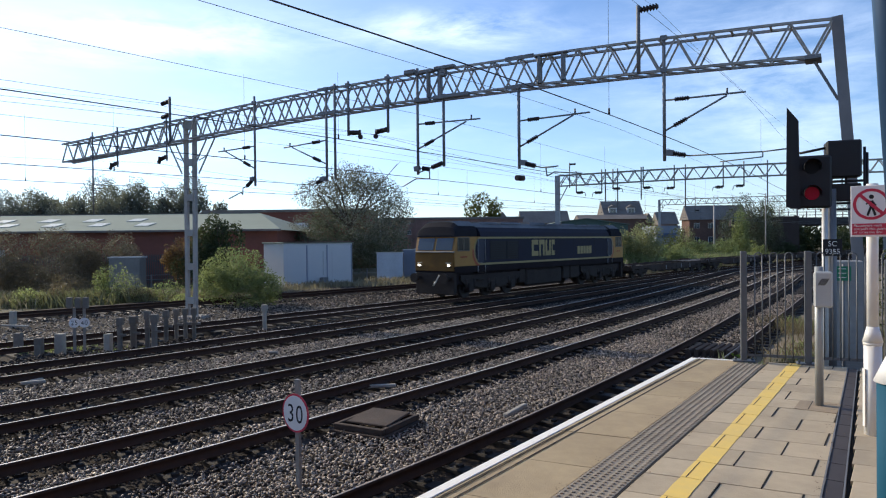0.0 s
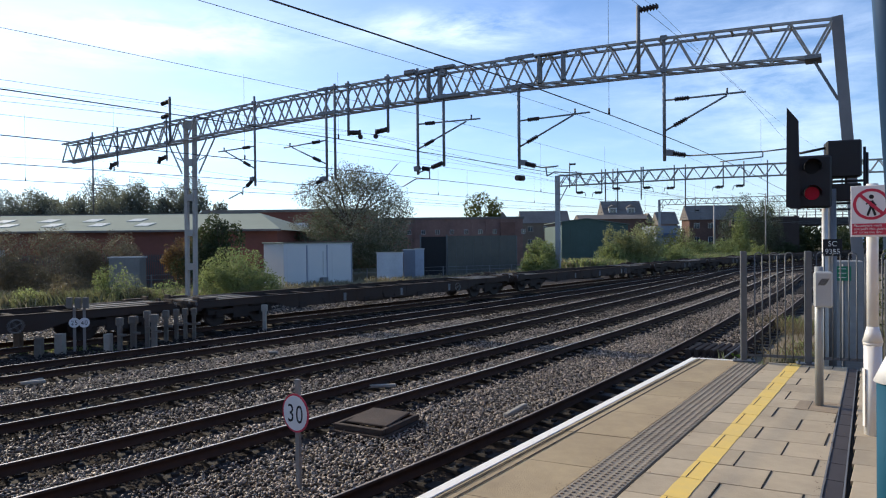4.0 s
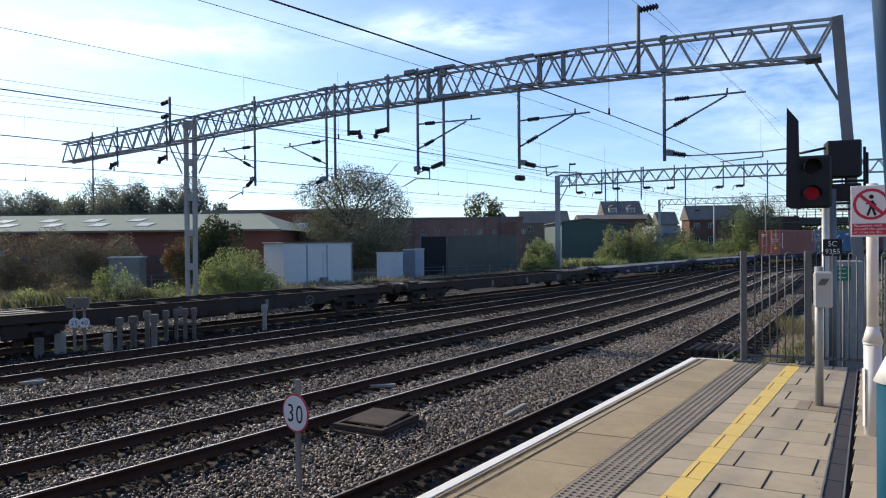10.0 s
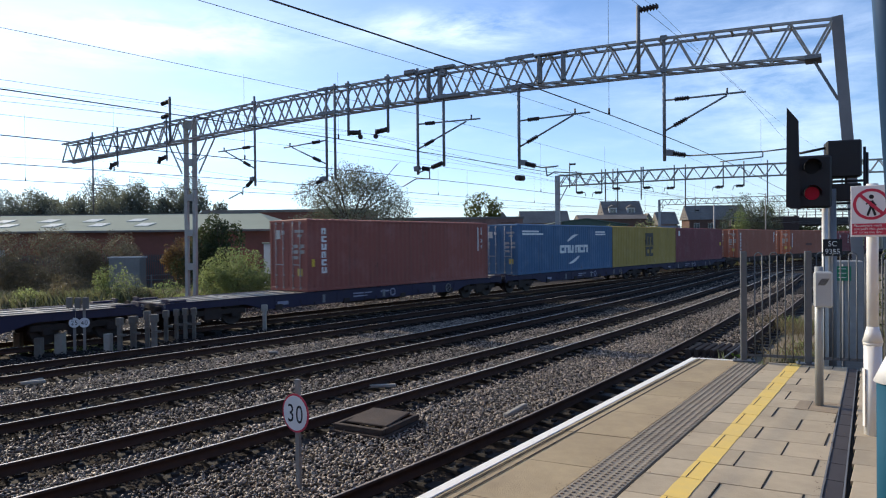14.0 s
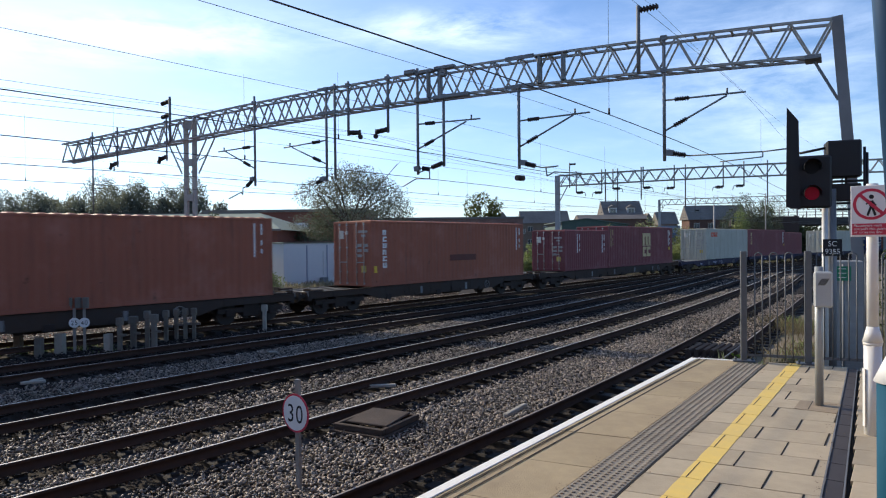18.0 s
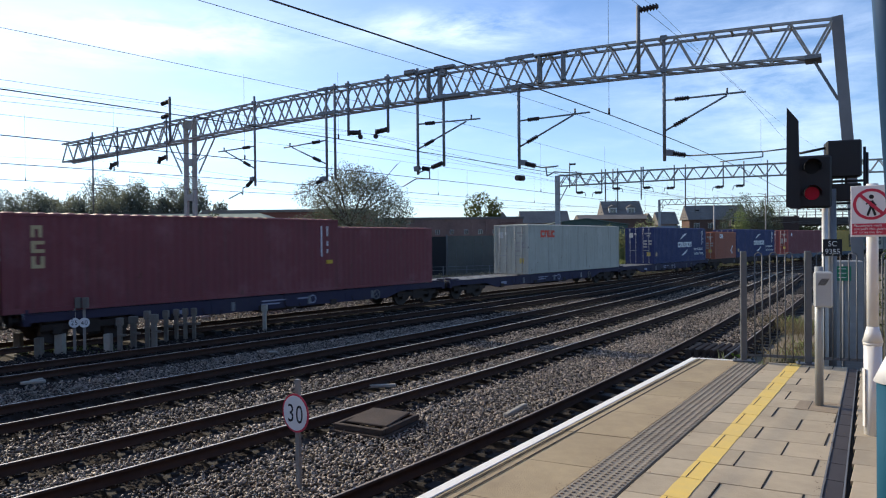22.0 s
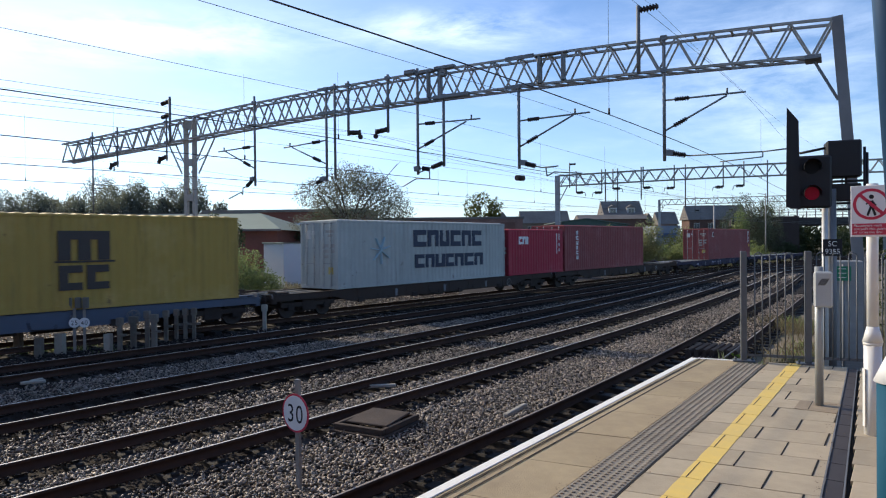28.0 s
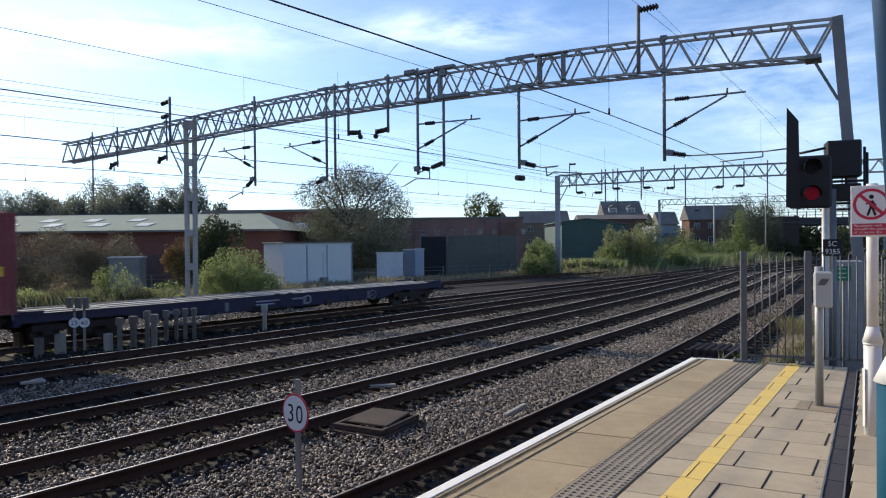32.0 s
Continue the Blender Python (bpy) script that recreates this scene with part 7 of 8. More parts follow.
def limbs(bm, x, y, z0, z1, r, spread, n, seed):
    rng = random.Random(seed)
    top = Vector((x + rng.uniform(-.2, .2), y, z0 + (z1 - z0) * 0.45))
    rod(bm, (x, y, z0), top, r, 9, r * 0.75, cap=False)
    for i in range(n):
        t = 2 * math.pi * i / n + rng.uniform(-0.4, 0.4)
        mid = top + Vector((math.cos(t) * spread * 0.45, math.sin(t) * spread * 0.45, (z1 - z0) * rng.uniform(0.15, 0.32)))
        end = mid + Vector((math.cos(t) * spread * 0.5, math.sin(t) * spread * 0.5, (z1 - z0) * rng.uniform(0.1, 0.28)))
        rod(bm, top, mid, r * 0.5, 6, r * 0.3, cap=False)
        rod(bm, mid, end, r * 0.3, 5, r * 0.06, cap=False)
        for j in range(3):
            e2 = mid.lerp(end, rng.uniform(0.2, 0.9))
            rod(bm, e2, e2 + Vector((rng.uniform(-1, 1), rng.uniform(-1, 1), rng.uniform(0.3, 1.2))) * spread * 0.28, r * 0.12, 4, r * 0.03, cap=False)


def tree(x, y, z0, height, spread, material, label, n=4000, leaf=0.2, clump=16, seed=1, crown_low=0.25, small=0.42, depth=None):
    g = tagged(empty("tree"), label, "tree", group="trees beyond the line")
    bm = bmesh.new()
    limbs(bm, x, y, z0, z0 + height, max(0.08, height * 0.022), spread * 0.8, 7, seed)
    part("trunk", bm, M_BARK, g)
    cz = z0 + height * (1 + crown_low) / 2
    rz = height * (1 - crown_low) / 2
    leaf_cloud("crown", clumps(x, y, cz, spread, depth or spread * 0.8, rz, clump, seed, small=small), n, leaf, material, g, seed)
    return g


def bush(x, y, z0, height, spread, material, label, n=2500, leaf=0.14, seed=1, clump=10, depth=None):
    g = tagged(empty("bush"), label, "bush", group="bushes beside the line")
    bm = bmesh.new()
    rng = random.Random(seed)
    for i in range(6):
        rod(bm, (x + rng.uniform(-.2, .2), y + rng.uniform(-.2, .2), z0 - 0.1), (x + rng.uniform(-.7, .7) * spread, y + rng.uniform(-.5, .5) * spread, z0 + height * rng.uniform(.5, .9)), 0.03, 5, 0.008, cap=False)
    part("stem", bm, M_BARK, g)
    leaf_cloud("foliage", clumps(x, y, z0 + height * 0.48, spread, depth or spread * 0.8, height * 0.52, clump, seed, small=0.5), n, leaf, material, g, seed, flat=0.5)
    return g


def grass(name, spots, n, h, material, label, seed=1, width=0.03, foot=-0.66):
    """Tall blades and weed stems: spots are (x, y, rx, ry, height factor)."""
    rng = np.random.default_rng(seed)
    S = np.array(spots, float)
    area = S[:, 2] * S[:, 3]
    k = rng.choice(len(S), n, p=area / area.sum())
    x = S[k, 0] + rng.normal(0, 0.5, n) * S[k, 2]
    y = S[k, 1] + rng.normal(0, 0.5, n) * S[k, 3]
    hh = h * S[k, 4] * rng.uniform(0.4, 1.3, n)
    t = rng.uniform(0, np.pi, n)
    lean = rng.normal(0, 0.25, (n, 2)) * hh[:, None]
    wx, wy = np.cos(t) * width * rng.uniform(.6, 1.4, n), np.sin(t) * width * rng.uniform(.6, 1.4, n)
    z = np.full(n, foot)
    a = np.stack([x - wx, y - wy, z], -1)
    b = np.stack([x + wx, y + wy, z], -1)
    c = np.stack([x + lean[:, 0] * .4 + wx * .7, y + lean[:, 1] * .4 + wy * .7, z + hh * .6], -1)
    d = np.stack([x + lean[:, 0], y + lean[:, 1], z + hh], -1)
    v = np.stack([a, b, c, d], 1).reshape(-1, 3)
    tagged(mesh_np(name, v, np.arange(4 * n).reshape(-1, 4), material), label, "grass", kind="stuff")


# ---- buildings beyond the line ----
M_BRICK = mat("brick_dark_red", (0.21, 0.075, 0.055), rough=0.9, var=0.4, scale=3, bump=0.2, dark=(0.10, 0.045, 0.035))
M_BRICK2 = mat("brick_brown", (0.30, 0.175, 0.145), rough=0.9, var=0.45, scale=2.5, bump=0.2, dark=(0.12, 0.07, 0.055))
M_ROOFG = mat("roof_sheet_pale", (0.30, 0.335, 0.27), rough=0.95, spec=0.1, var=0.3, scale=1.2, dark=(0.24, 0.26, 0.21))
M_SLATE = mat("roof_slate", (0.20, 0.18, 0.165), rough=0.85, spec=0.2, var=0.35, scale=2)
M_GLASS = mat("window_dark", (0.05, 0.06, 0.07), rough=0.1, var=0.1, spec=0.7)
M_FRAME = mat("window_frame_white", (0.52, 0.51, 0.49), rough=0.6, var=0.1)


def block(name, x0, x1, y0, y1, z0, z1, material, parent, yaw=0, label=""):
    bm = bmesh.new()
    box(bm, x0, y0, z0, x1, y1, z1, bev=0.0)
    return part(name, bm, material, parent, label)


def gable_roof(parent, x0, x1, y0, y1, z0, z1, material, over=0.35, along="x", hip=0.0):
    bm = bmesh.new()
    if along == "x":
        ym = (y0 + y1) / 2
        eave = [(x0 - over, y0 - over, z0), (x1 + over, y0 - over, z0), (x1 + over, y1 + over, z0), (x0 - over, y1 + over, z0)]
        ridge = [(x0 - over + hip, ym, z1), (x1 + over - hip, ym, z1)]
        faces = ((0, 1, 5, 4), (1, 2, 5), (2, 3, 4, 5), (3, 0, 4), (3, 2, 1, 0))
    else:
        xm = (x0 + x1) / 2
        eave = [(x0 - over, y0 - over, z0), (x1 + over, y0 - over, z0), (x1 + over, y1 + over, z0), (x0 - over, y1 + over, z0)]
        ridge = [(xm, y0 - over + hip, z1), (xm, y1 + over - hip, z1)]
        faces = ((0, 1, 4), (1, 2, 5, 4), (2, 3, 5), (3, 0, 4, 5), (3, 2, 1, 0))
    v = [bm.verts.new(p) for p in eave + ridge]
    for f in faces:
        bm.faces.new([v[i] for i in f])
    bmesh.ops.recalc_face_normals(bm, faces=bm.faces[:])
    return part("roof", bm, material, parent)


def window(parent, x, y, z, w, h):
    bm = bmesh.new()
    box(bm, x - w / 2, y - 0.05, z, x + w / 2, y + 0.06, z + h)
    o = part("window", bm, M_GLASS, parent)
    bm = bmesh.new()
    t = 0.045
    for a in ((-w / 2 - t, 0 - t, w / 2 + t, 0), (-w / 2 - t, h, w / 2 + t, h + t), (-w / 2 - t, 0, -w / 2, h), (w / 2, 0, w / 2 + t, h), (-t / 2, 0, t / 2, h)):
        box(bm, x + a[0], y - 0.09, z + a[1], x + a[2], y + 0.04, z + a[3])
    part("frame", bm, M_FRAME, o)


def build_works():
    # long low works with a pale sheet roof
    g = tagged(empty("factory"), "long low dark red brick works with a pale sheet roof", "building")
    block("wall", -75, -15.2, 62, 84, -0.8, 4.2, M_BRICK, g)
    gable_roof(g, -75, -15.2, 62, 84, 4.2, 6.25, M_ROOFG, over=0.5, hip=5.0)
    for i in range(9):
        for row in (0, 1):
            x = -51.0 + i * 4.45 + (2.35 if row else 0)
            if x > -27:
                continue
            y = 65.3 + row * 3.0
            z = 4.2 + (y - 61.5) / 11.5 * 2.05
            bm = bmesh.new()
            box(bm, -0.68, -0.95, 0.0, 0.68, 0.95, 0.05, m=pose(x, y, z + 0.02, math.degrees(math.atan2(2.05, 11.5)), 0, 0))
            part("rooflight", bm, mat("rooflight_pale", (0.62, 0.64, 0.58), rough=0.5, var=0.35, scale=3), g, "pale translucent rooflight")
    # ridge capping
    bm = bmesh.new()
    bar(bm, (-70.5, 73, 6.27), (-20.0, 73, 6.27), 0.5, 0.08)
    part("ridge_cap", bm, M_SLATE, g)
    bm = bmesh.new()
    box(bm, -75.5, 61.3, 4.1, -14.7, 61.5, 4.28)
    part("gutter", bm, M_SLATE, g)
    for i in range(3):
        block("shutter", -51.5 + i * 4.4, -49 + i * 4.4, 61.9, 62, -0.8, 2.6, mat("shutter_pale", (0.40, 0.42, 0.43), rough=0.6), g)
    # brick range behind
    g = tagged(empty("warehouse"), "tall dark red brick warehouse with a flat parapet", "building")
    block("wall", -31, -10, 88, 104, -0.8, 7.0, M_BRICK, g)
    block("parapet", -31.3, -9.7, 87.8, 104.2, 7.0, 7.35, M_SLATE, g)
    block("band", -21, -17.5, 87.6, 88.0, 4.6, 5.6, mat("cladding_pale", (0.62, 0.65, 0.68), rough=0.5), g)
    # long brown brick range with a row of small windows
    g = tagged(empty("brick_workshop"), "long brown brick workshop with a row of small windows", "building")
    block("wall", -12.5, 11.5, 97, 104, -0.8, 6.15, M_BRICK2, g)
    block("coping", -12.8, 11.7, 96.8, 104.2, 6.15, 6.45, M_SLATE, g)
    for i in range(12):
        window(g, -11.0 + i * 2.05, 97, 4.05, 0.5, 0.55)
    for i in range(12):
        bm = bmesh.new()
        box(bm, -12.1 + i * 2.05 - 0.18, 96.8, -0.8, -12.1 + i * 2.05 + 0.18, 97.0, 6.0)
        part("pier", bm, M_BRICK2, g)
    block("annex", 8.2, 10.3, 95.8, 97, -0.8, 5.6, mat("brick_bright", (0.21, 0.11, 0.085), rough=0.9, var=0.4), g)
    # hoarding and dark gate
    g = tagged(empty("hoarding"), "grey-green sheet hoarding beside the yard", "hoarding")
    hb = mat("hoarding_grey", (0.135, 0.132, 0.112), rough=0.8, var=0.3, scale=2)
    for i in range(8):
        bm = bmesh.new()
        x = 0.5 + i * 0.92
        box(bm, x, 71.9, -0.8, x + 0.9, 72.0, 3.55, bev=0.01)
        part("panel", bm, hb, g)
    bm = bmesh.new()
    for i in range(9):
        rod(bm, (0.5 + i * 0.92, 72.06, -0.8), (0.5 + i * 0.92, 72.06, 3.5), 0.05, 6)
    part("stay", bm, M_GALV_DK, g)
    g = tagged(empty("yard_gate"), "black sheeted yard gate between posts", "gate")
    block("leaf", -2.35, 0.35, 72.2, 72.3, -0.7, 3.5, M_BLACK, g)
    for x in (-2.4, 0.4):
        block("post", x - 0.08, x + 0.08, 72.1, 72.4, -0.8, 3.7, M_GALV_DK, g)


def build_sheds():
    white = mat("shed_white", (0.62, 0.605, 0.585), rough=0.6, var=0.2, scale=2, dark=(0.45, 0.47, 0.50))
    # steel-clad relay room
    g = tagged(empty("relay_room"), "white steel-clad relay building with flat roof", "shed")
    R = pose(-12.45, 52.7, 0, 0, 0, 50)
    bm = bmesh.new()
    box(bm, 0, 0, -0.8, 7.2, 2.6, 2.92, bev=0.02, m=R)
    part("wall", bm, white, g)
    bm = bmesh.new()
    box(bm, -0.1, -0.1, 2.92, 7.3, 2.7, 3.04, bev=0.02, m=R)
    part("roof", bm, M_ROOFG, g)
    for x, w in ((0.3, 1.9), (2.4, 1.9), (4.9, 2.1)):
        bm = bmesh.new()
        box(bm, x, -0.03, -0.5, x + w, 0.0, 2.65, bev=0.01, m=R)
        part("panel", bm, white, g)
        bm = bmesh.new()
        box(bm, x + w + 0.02, -0.045, -0.6, x + w + 0.12, 0.0, 2.8, m=R)
        part("joint_cover", bm, mat("shed_joint", (0.30, 0.32, 0.38), var=0.2), g)
    bm = bmesh.new()
    box(bm, -0.12, -0.13, 2.99, 7.32, -0.085, 3.08, m=R)
    part("roof_edge", bm, mat("roof_edge_rust", (0.20, 0.13, 0.10), rough=0.9, var=0.6, scale=6), g, "rusty roof edge")
    bm = bmesh.new()
    box(bm, 3.9, -0.075, 0.3, 3.96, -0.03, 2.3, m=R)
    part("door_bar", bm, M_FRAME, g)
    bm = bmesh.new()
    box(bm, 3.5, -0.5, -0.75, 4.1, -0.05, 0.12, bev=0.03, m=R)
    part("cooling_unit", bm, mat("cooling_grey", (0.20, 0.20, 0.20), rough=0.7), g)
    # small cabinets
    for x, y, w, h, d, col, lab in ((-22.1, 46.8, 2.15, 2.05, 1.0, (0.225, 0.215, 0.20), "grey steel lineside cabinet with pale top"),
                                    (-4.9, 61.8, 2.35, 1.95, 0.9, (0.60, 0.63, 0.66), "white steel lineside cabinet"),
                                    (-3.05, 63.0, 1.3, 2.2, 0.9, (0.19, 0.22, 0.28), "blue and white equipment kiosk"),
                                    (-2.2, 62.9, 0.8, 2.25, 0.9, (0.36, 0.41, 0.49), "pale blue equipment kiosk")):
        g = tagged(empty("lineside_cabinet"), lab, "cabinet", group="lineside cabinets")
        m = mat("cabinet_%d" % int(col[2] * 100), col, rough=0.5, var=0.25)
        block("body", x - w / 2, x + w / 2, y, y + d, -0.8, h, m, g)
        block("top", x - w / 2 - 0.06, x + w / 2 + 0.06, y - 0.06, y + d + 0.06, h, h + 0.09, M_FRAME, g)
        for k in (0, 1):
            block("door", x - w / 2 + 0.06 + k * w / 2, x - 0.04 + k * w / 2, y - 0.03, y, -0.4, h - 0.1, m, g)
    # post and rail fence along the far side
    g = tagged(empty("boundary_fence"), "low pale post and rail fence along the line", "fence")
    for i in range(24):
        x = -36 + i * 2.4
        y = 49.5 + 0.62 * (x + 36) * 0.8
        block("post", x - 0.05, x + 0.05, y, y + 0.1, -0.8, 0.5, M_GALV_DK, g)
        if i < 23:
            bm = bmesh.new()
            for z in (0.1, 0.45):
                bar(bm, (x, y, z), (x + 2.4, y + 2.4 * 0.496, z), 0.03, 0.04)
            part("rail", bm, M_GALV_DK, g)


def build_palisade():
    """Dark palisade fence standing in the scrub before the works."""
    g = tagged(empty("palisade_fence"), "dark steel palisade fence in the scrub before the works", "fence")
    m = mat("palisade_dark", (0.07, 0.078, 0.075), rough=0.7, var=0.3)
    bm = bmesh.new()
    ring = [(-0.04, -0.7), (0.04, -0.7), (0.04, 2.05), (0.0, 2.2), (-0.04, 2.05)]
    a, b = [bm.verts.new((x, -0.012, z)) for x, z in ring], [bm.verts.new((x, 0.012, z)) for x, z in ring]
    fs = [bm.faces.new(a), bm.faces.new(b[::-1])] + [bm.faces.new((a[i], b[i], b[(i + 1) % 5], a[(i + 1) % 5])) for i in range(5)]
    bmesh.ops.recalc_face_normals(bm, faces=fs)
    me = bpy.data.meshes.new("pale")
    bm.to_mesh(me)
    bm.free()
    me.materials.append(m)
    for i in range(120):
        p = new("pale", me)
        p.parent = g
        p.matrix_basis = pose(-38.0 + i * 0.155, 56.0, 0)
    for z in (0.0, 1.6):
        bm = bmesh.new()
        bar(bm, (-38.1, 56.04, z), (-19.4, 56.04, z), 0.05, 0.06)
        part("rail", bm, m, g)


def build_trespass_guard():
    """Dark timber wedges laid between the rails past the platform's end."""
    g = tagged(empty("trespass_guard"), "dark timber wedges laid between the rails as a trespass guard", "trespass guard")
    a, b = Vector((6.75, 18.45)), Vector((8.05, 18.05))
    n = 7
    for i in range(n):
        p = a.lerp(b, (i + 0.5) / n)
        bm = bmesh.new()
        ring = [(-0.09, -0.30), (0.09, -0.30), (0.05, 0.02), (-0.02, 0.05)]
        lo_, hi_ = [bm.verts.new((x, -0.7, z)) for x, z in ring], [bm.verts.new((x, 0.7, z)) for x, z in ring]
        fs = [bm.faces.new(lo_), bm.faces.new(hi_[::-1])] + [bm.faces.new((lo_[k], lo_[(k + 1) % 4], hi_[(k + 1) % 4], hi_[k])) for k in range(4)]
        bmesh.ops.recalc_face_normals(bm, faces=fs)
        w = part("wedge", bm, M_WOOD_DK, g)
        w.matrix_basis = pose(p.x, p.y, 0, 0, 0, -34)


def house(x0, x1, y0, depth, zwall, zridge, wall, label, along="x", wins=3, dormer=False, chimney=True):
    g = tagged(empty("house"), label, "house", group="houses behind the line")
    block("wall", x0, x1, y0, y0 + depth, -0.8, zwall, wall, g)
    gable_roof(g, x0, x1, y0, y0 + depth, zwall, zridge, M_SLATE, along=along)
    for i in range(wins):
        x = x0 + (x1 - x0) * (i + 0.5) / wins
        window(g, x, y0, zwall - 1.7, min(1.0, (x1 - x0) / wins * 0.4), 0.95)
        if zwall > 5:
            window(g, x, y0, zwall - 4.6, min(1.0, (x1 - x0) / wins * 0.4), 1.05)
    if dormer:
        for f in (0.22, 0.72):
            x = x0 + (x1 - x0) * f
            block("dormer", x - 0.9, x + 0.9, y0 + 0.2, y0 + depth / 2, zwall, zwall + 1.6, M_FRAME, g)
            window(g, x, y0 + 0.2, zwall + 0.35, 1.2, 0.95)
            gable_roof(g, x - 0.9, x + 0.9, y0 + 0.2, y0 + depth / 2, zwall + 1.6, zwall + 2.3, M_SLATE, over=0.15, along="y")
    if chimney:
        block("chimney", x1 - 1.4, x1 - 0.6, y0 + depth / 2 - 0.4, y0 + depth / 2 + 0.4, zridge - 0.6, zridge + 0.8, wall, g)


def build_town():
    tan = mat("brick_tan", (0.33, 0.22, 0.15), rough=0.9, var=0.35)
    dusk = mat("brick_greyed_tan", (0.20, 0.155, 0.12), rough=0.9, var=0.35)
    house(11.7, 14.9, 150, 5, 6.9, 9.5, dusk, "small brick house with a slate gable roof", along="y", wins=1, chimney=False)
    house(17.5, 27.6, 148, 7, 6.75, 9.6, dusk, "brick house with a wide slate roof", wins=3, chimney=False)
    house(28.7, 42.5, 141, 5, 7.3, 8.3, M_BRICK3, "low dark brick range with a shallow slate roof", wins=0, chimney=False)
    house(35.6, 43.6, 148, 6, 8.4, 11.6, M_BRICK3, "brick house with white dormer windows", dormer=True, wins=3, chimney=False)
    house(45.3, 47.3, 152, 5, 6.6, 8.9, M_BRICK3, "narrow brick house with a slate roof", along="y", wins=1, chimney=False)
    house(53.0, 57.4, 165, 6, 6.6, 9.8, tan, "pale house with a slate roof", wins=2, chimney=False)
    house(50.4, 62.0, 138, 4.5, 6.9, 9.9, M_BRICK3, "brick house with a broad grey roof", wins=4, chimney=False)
    # green sheet shed
    g = tagged(empty("green_shed"), "dark green sheet-clad shed with a low pale roof", "shed")
    gm = mat("sheet_green", (0.06, 0.102, 0.086), rough=0.6, var=0.25, scale=2)
    block("wall", 19.0, 29.6, 108, 126, -0.8, 5.35, gm, g)
    bm = bmesh.new()
    v = [bm.verts.new(p) for p in ((19.0, 107.98, 5.35), (29.6, 107.98, 5.35), (23.0, 107.98, 6.36), (19.0, 107.98, 5.95))]
    bm.faces.new(v)
    part("gable", bm, gm, g)
    for i in range(10):
        block("sheet_rib", 19.4 + i * 1.05, 19.44 + i * 1.05, 107.95, 108.0, -0.8, 5.25, gm, g)
    block("hatch", 26.0, 27.0, 107.9, 108.0, 0.3, 1.6, M_GALV, g)
    bm = bmesh.new()
    ring = [(18.9, 5.90), (23.0, 6.37), (29.9, 5.36), (29.9, 5.46), (23.0, 6.48), (18.9, 6.02)]
    a = [bm.verts.new((x, 107.7, z)) for x, z in ring]
    b = [bm.verts.new((x, 126.2, z)) for x, z in ring]
    fs = [bm.faces.new(a), bm.faces.new(b[::-1])] + [bm.faces.new((a[i], b[i], b[(i + 1) % 6], a[(i + 1) % 6])) for i in range(6)]
    bmesh.ops.recalc_face_normals(bm, faces=fs)
    part("roof", bm, mat("roof_green_grey", (0.13, 0.17, 0.15), rough=0.8, var=0.3), g)
    # flat grey depot
    g = tagged(empty("depot"), "low pale grey depot with a dark band", "building")
    block("wall", 36.6, 40.8, 116, 124, -0.8, 5.3, mat("depot_grey", (0.26, 0.29, 0.34), rough=0.7), g)
    block("band", 37.0, 40.2, 115.9, 116.0, 3.2, 4.0, mat("depot_blue", (0.08, 0.13, 0.25)), g)
    # road bridge over the line, its own shade put into the dark colours
    g = tagged(empty("road_bridge"), "dark girder bridge with railings crossing the tracks", "bridge")
    steel = mat("bridge_dark", (0.055, 0.05, 0.048), rough=0.8, var=0.4, scale=1)
    block("girder", 47.5, 90, 104, 105, 5.0, 6.1, steel, g)
    block("girder", 47.5, 90, 111, 112, 5.0, 6.1, steel, g)
    block("deck", 47.5, 90, 105, 111, 4.9, 5.2, steel, g)
    block("abutment", 46.6, 54.8, 103.8, 105.2, -0.8, 6.3, mat("brick_dark_brown", (0.065, 0.045, 0.038), rough=0.95, var=0.5, scale=2), g)
    for i in range(30):
        x = 47.8 + i * 1.4
        block("railing_post", x - 0.07, x + 0.07, 104.3, 104.4, 6.1, 7.5 if i % 2 else 7.1, M_GALV, g)
    bm = bmesh.new()
    for z in (6.5, 6.95):
        bar(bm, (47.6, 104.35, z), (89.5, 104.35, z), 0.06, 0.08)
    part("handrail", bm, steel, g)


def build_line_masts():
    """Plain masts standing beside the tracks near the bridge."""
    for x, y, z, r in ((45.4, 95.0, 9.3, 0.09), (40.2, 100.0, 8.0, 0.16), (58.5, 103.0, 8.3, 0.08)):
        bm = bmesh.new()
        rod(bm, (x, y, -0.7), (x, y, z), r, 8, r * 0.8)
        if r < 0.1:
            rod(bm, (x, y, z - 0.2), (x - 1.1, y, z), 0.04, 5)
        tagged(part("line_mast", bm, M_BOOM), "slim grey mast beside the far tracks", "mast", group="masts near the bridge")


def build_unseen_wall():
    """An unseen plain brick wall added behind the camera: it closes the place and shades what faces it."""
    g = tagged(empty("wall_station"), "unseen plain brick wall added behind the camera to block light", "wall", kind="structure")
    bm = bmesh.new()
    box(bm, -16, 8.2, -0.6, 2.2, 8.8, 7.5, m=PLAT_M)
    part("brickwork", bm, M_BRICK2, g)
    bm = bmesh.new()
    box(bm, -40, -6, -0.6, -16, 8.8, 7.5, m=PLAT_M)
    part("brickwork", bm, M_BRICK2, g)


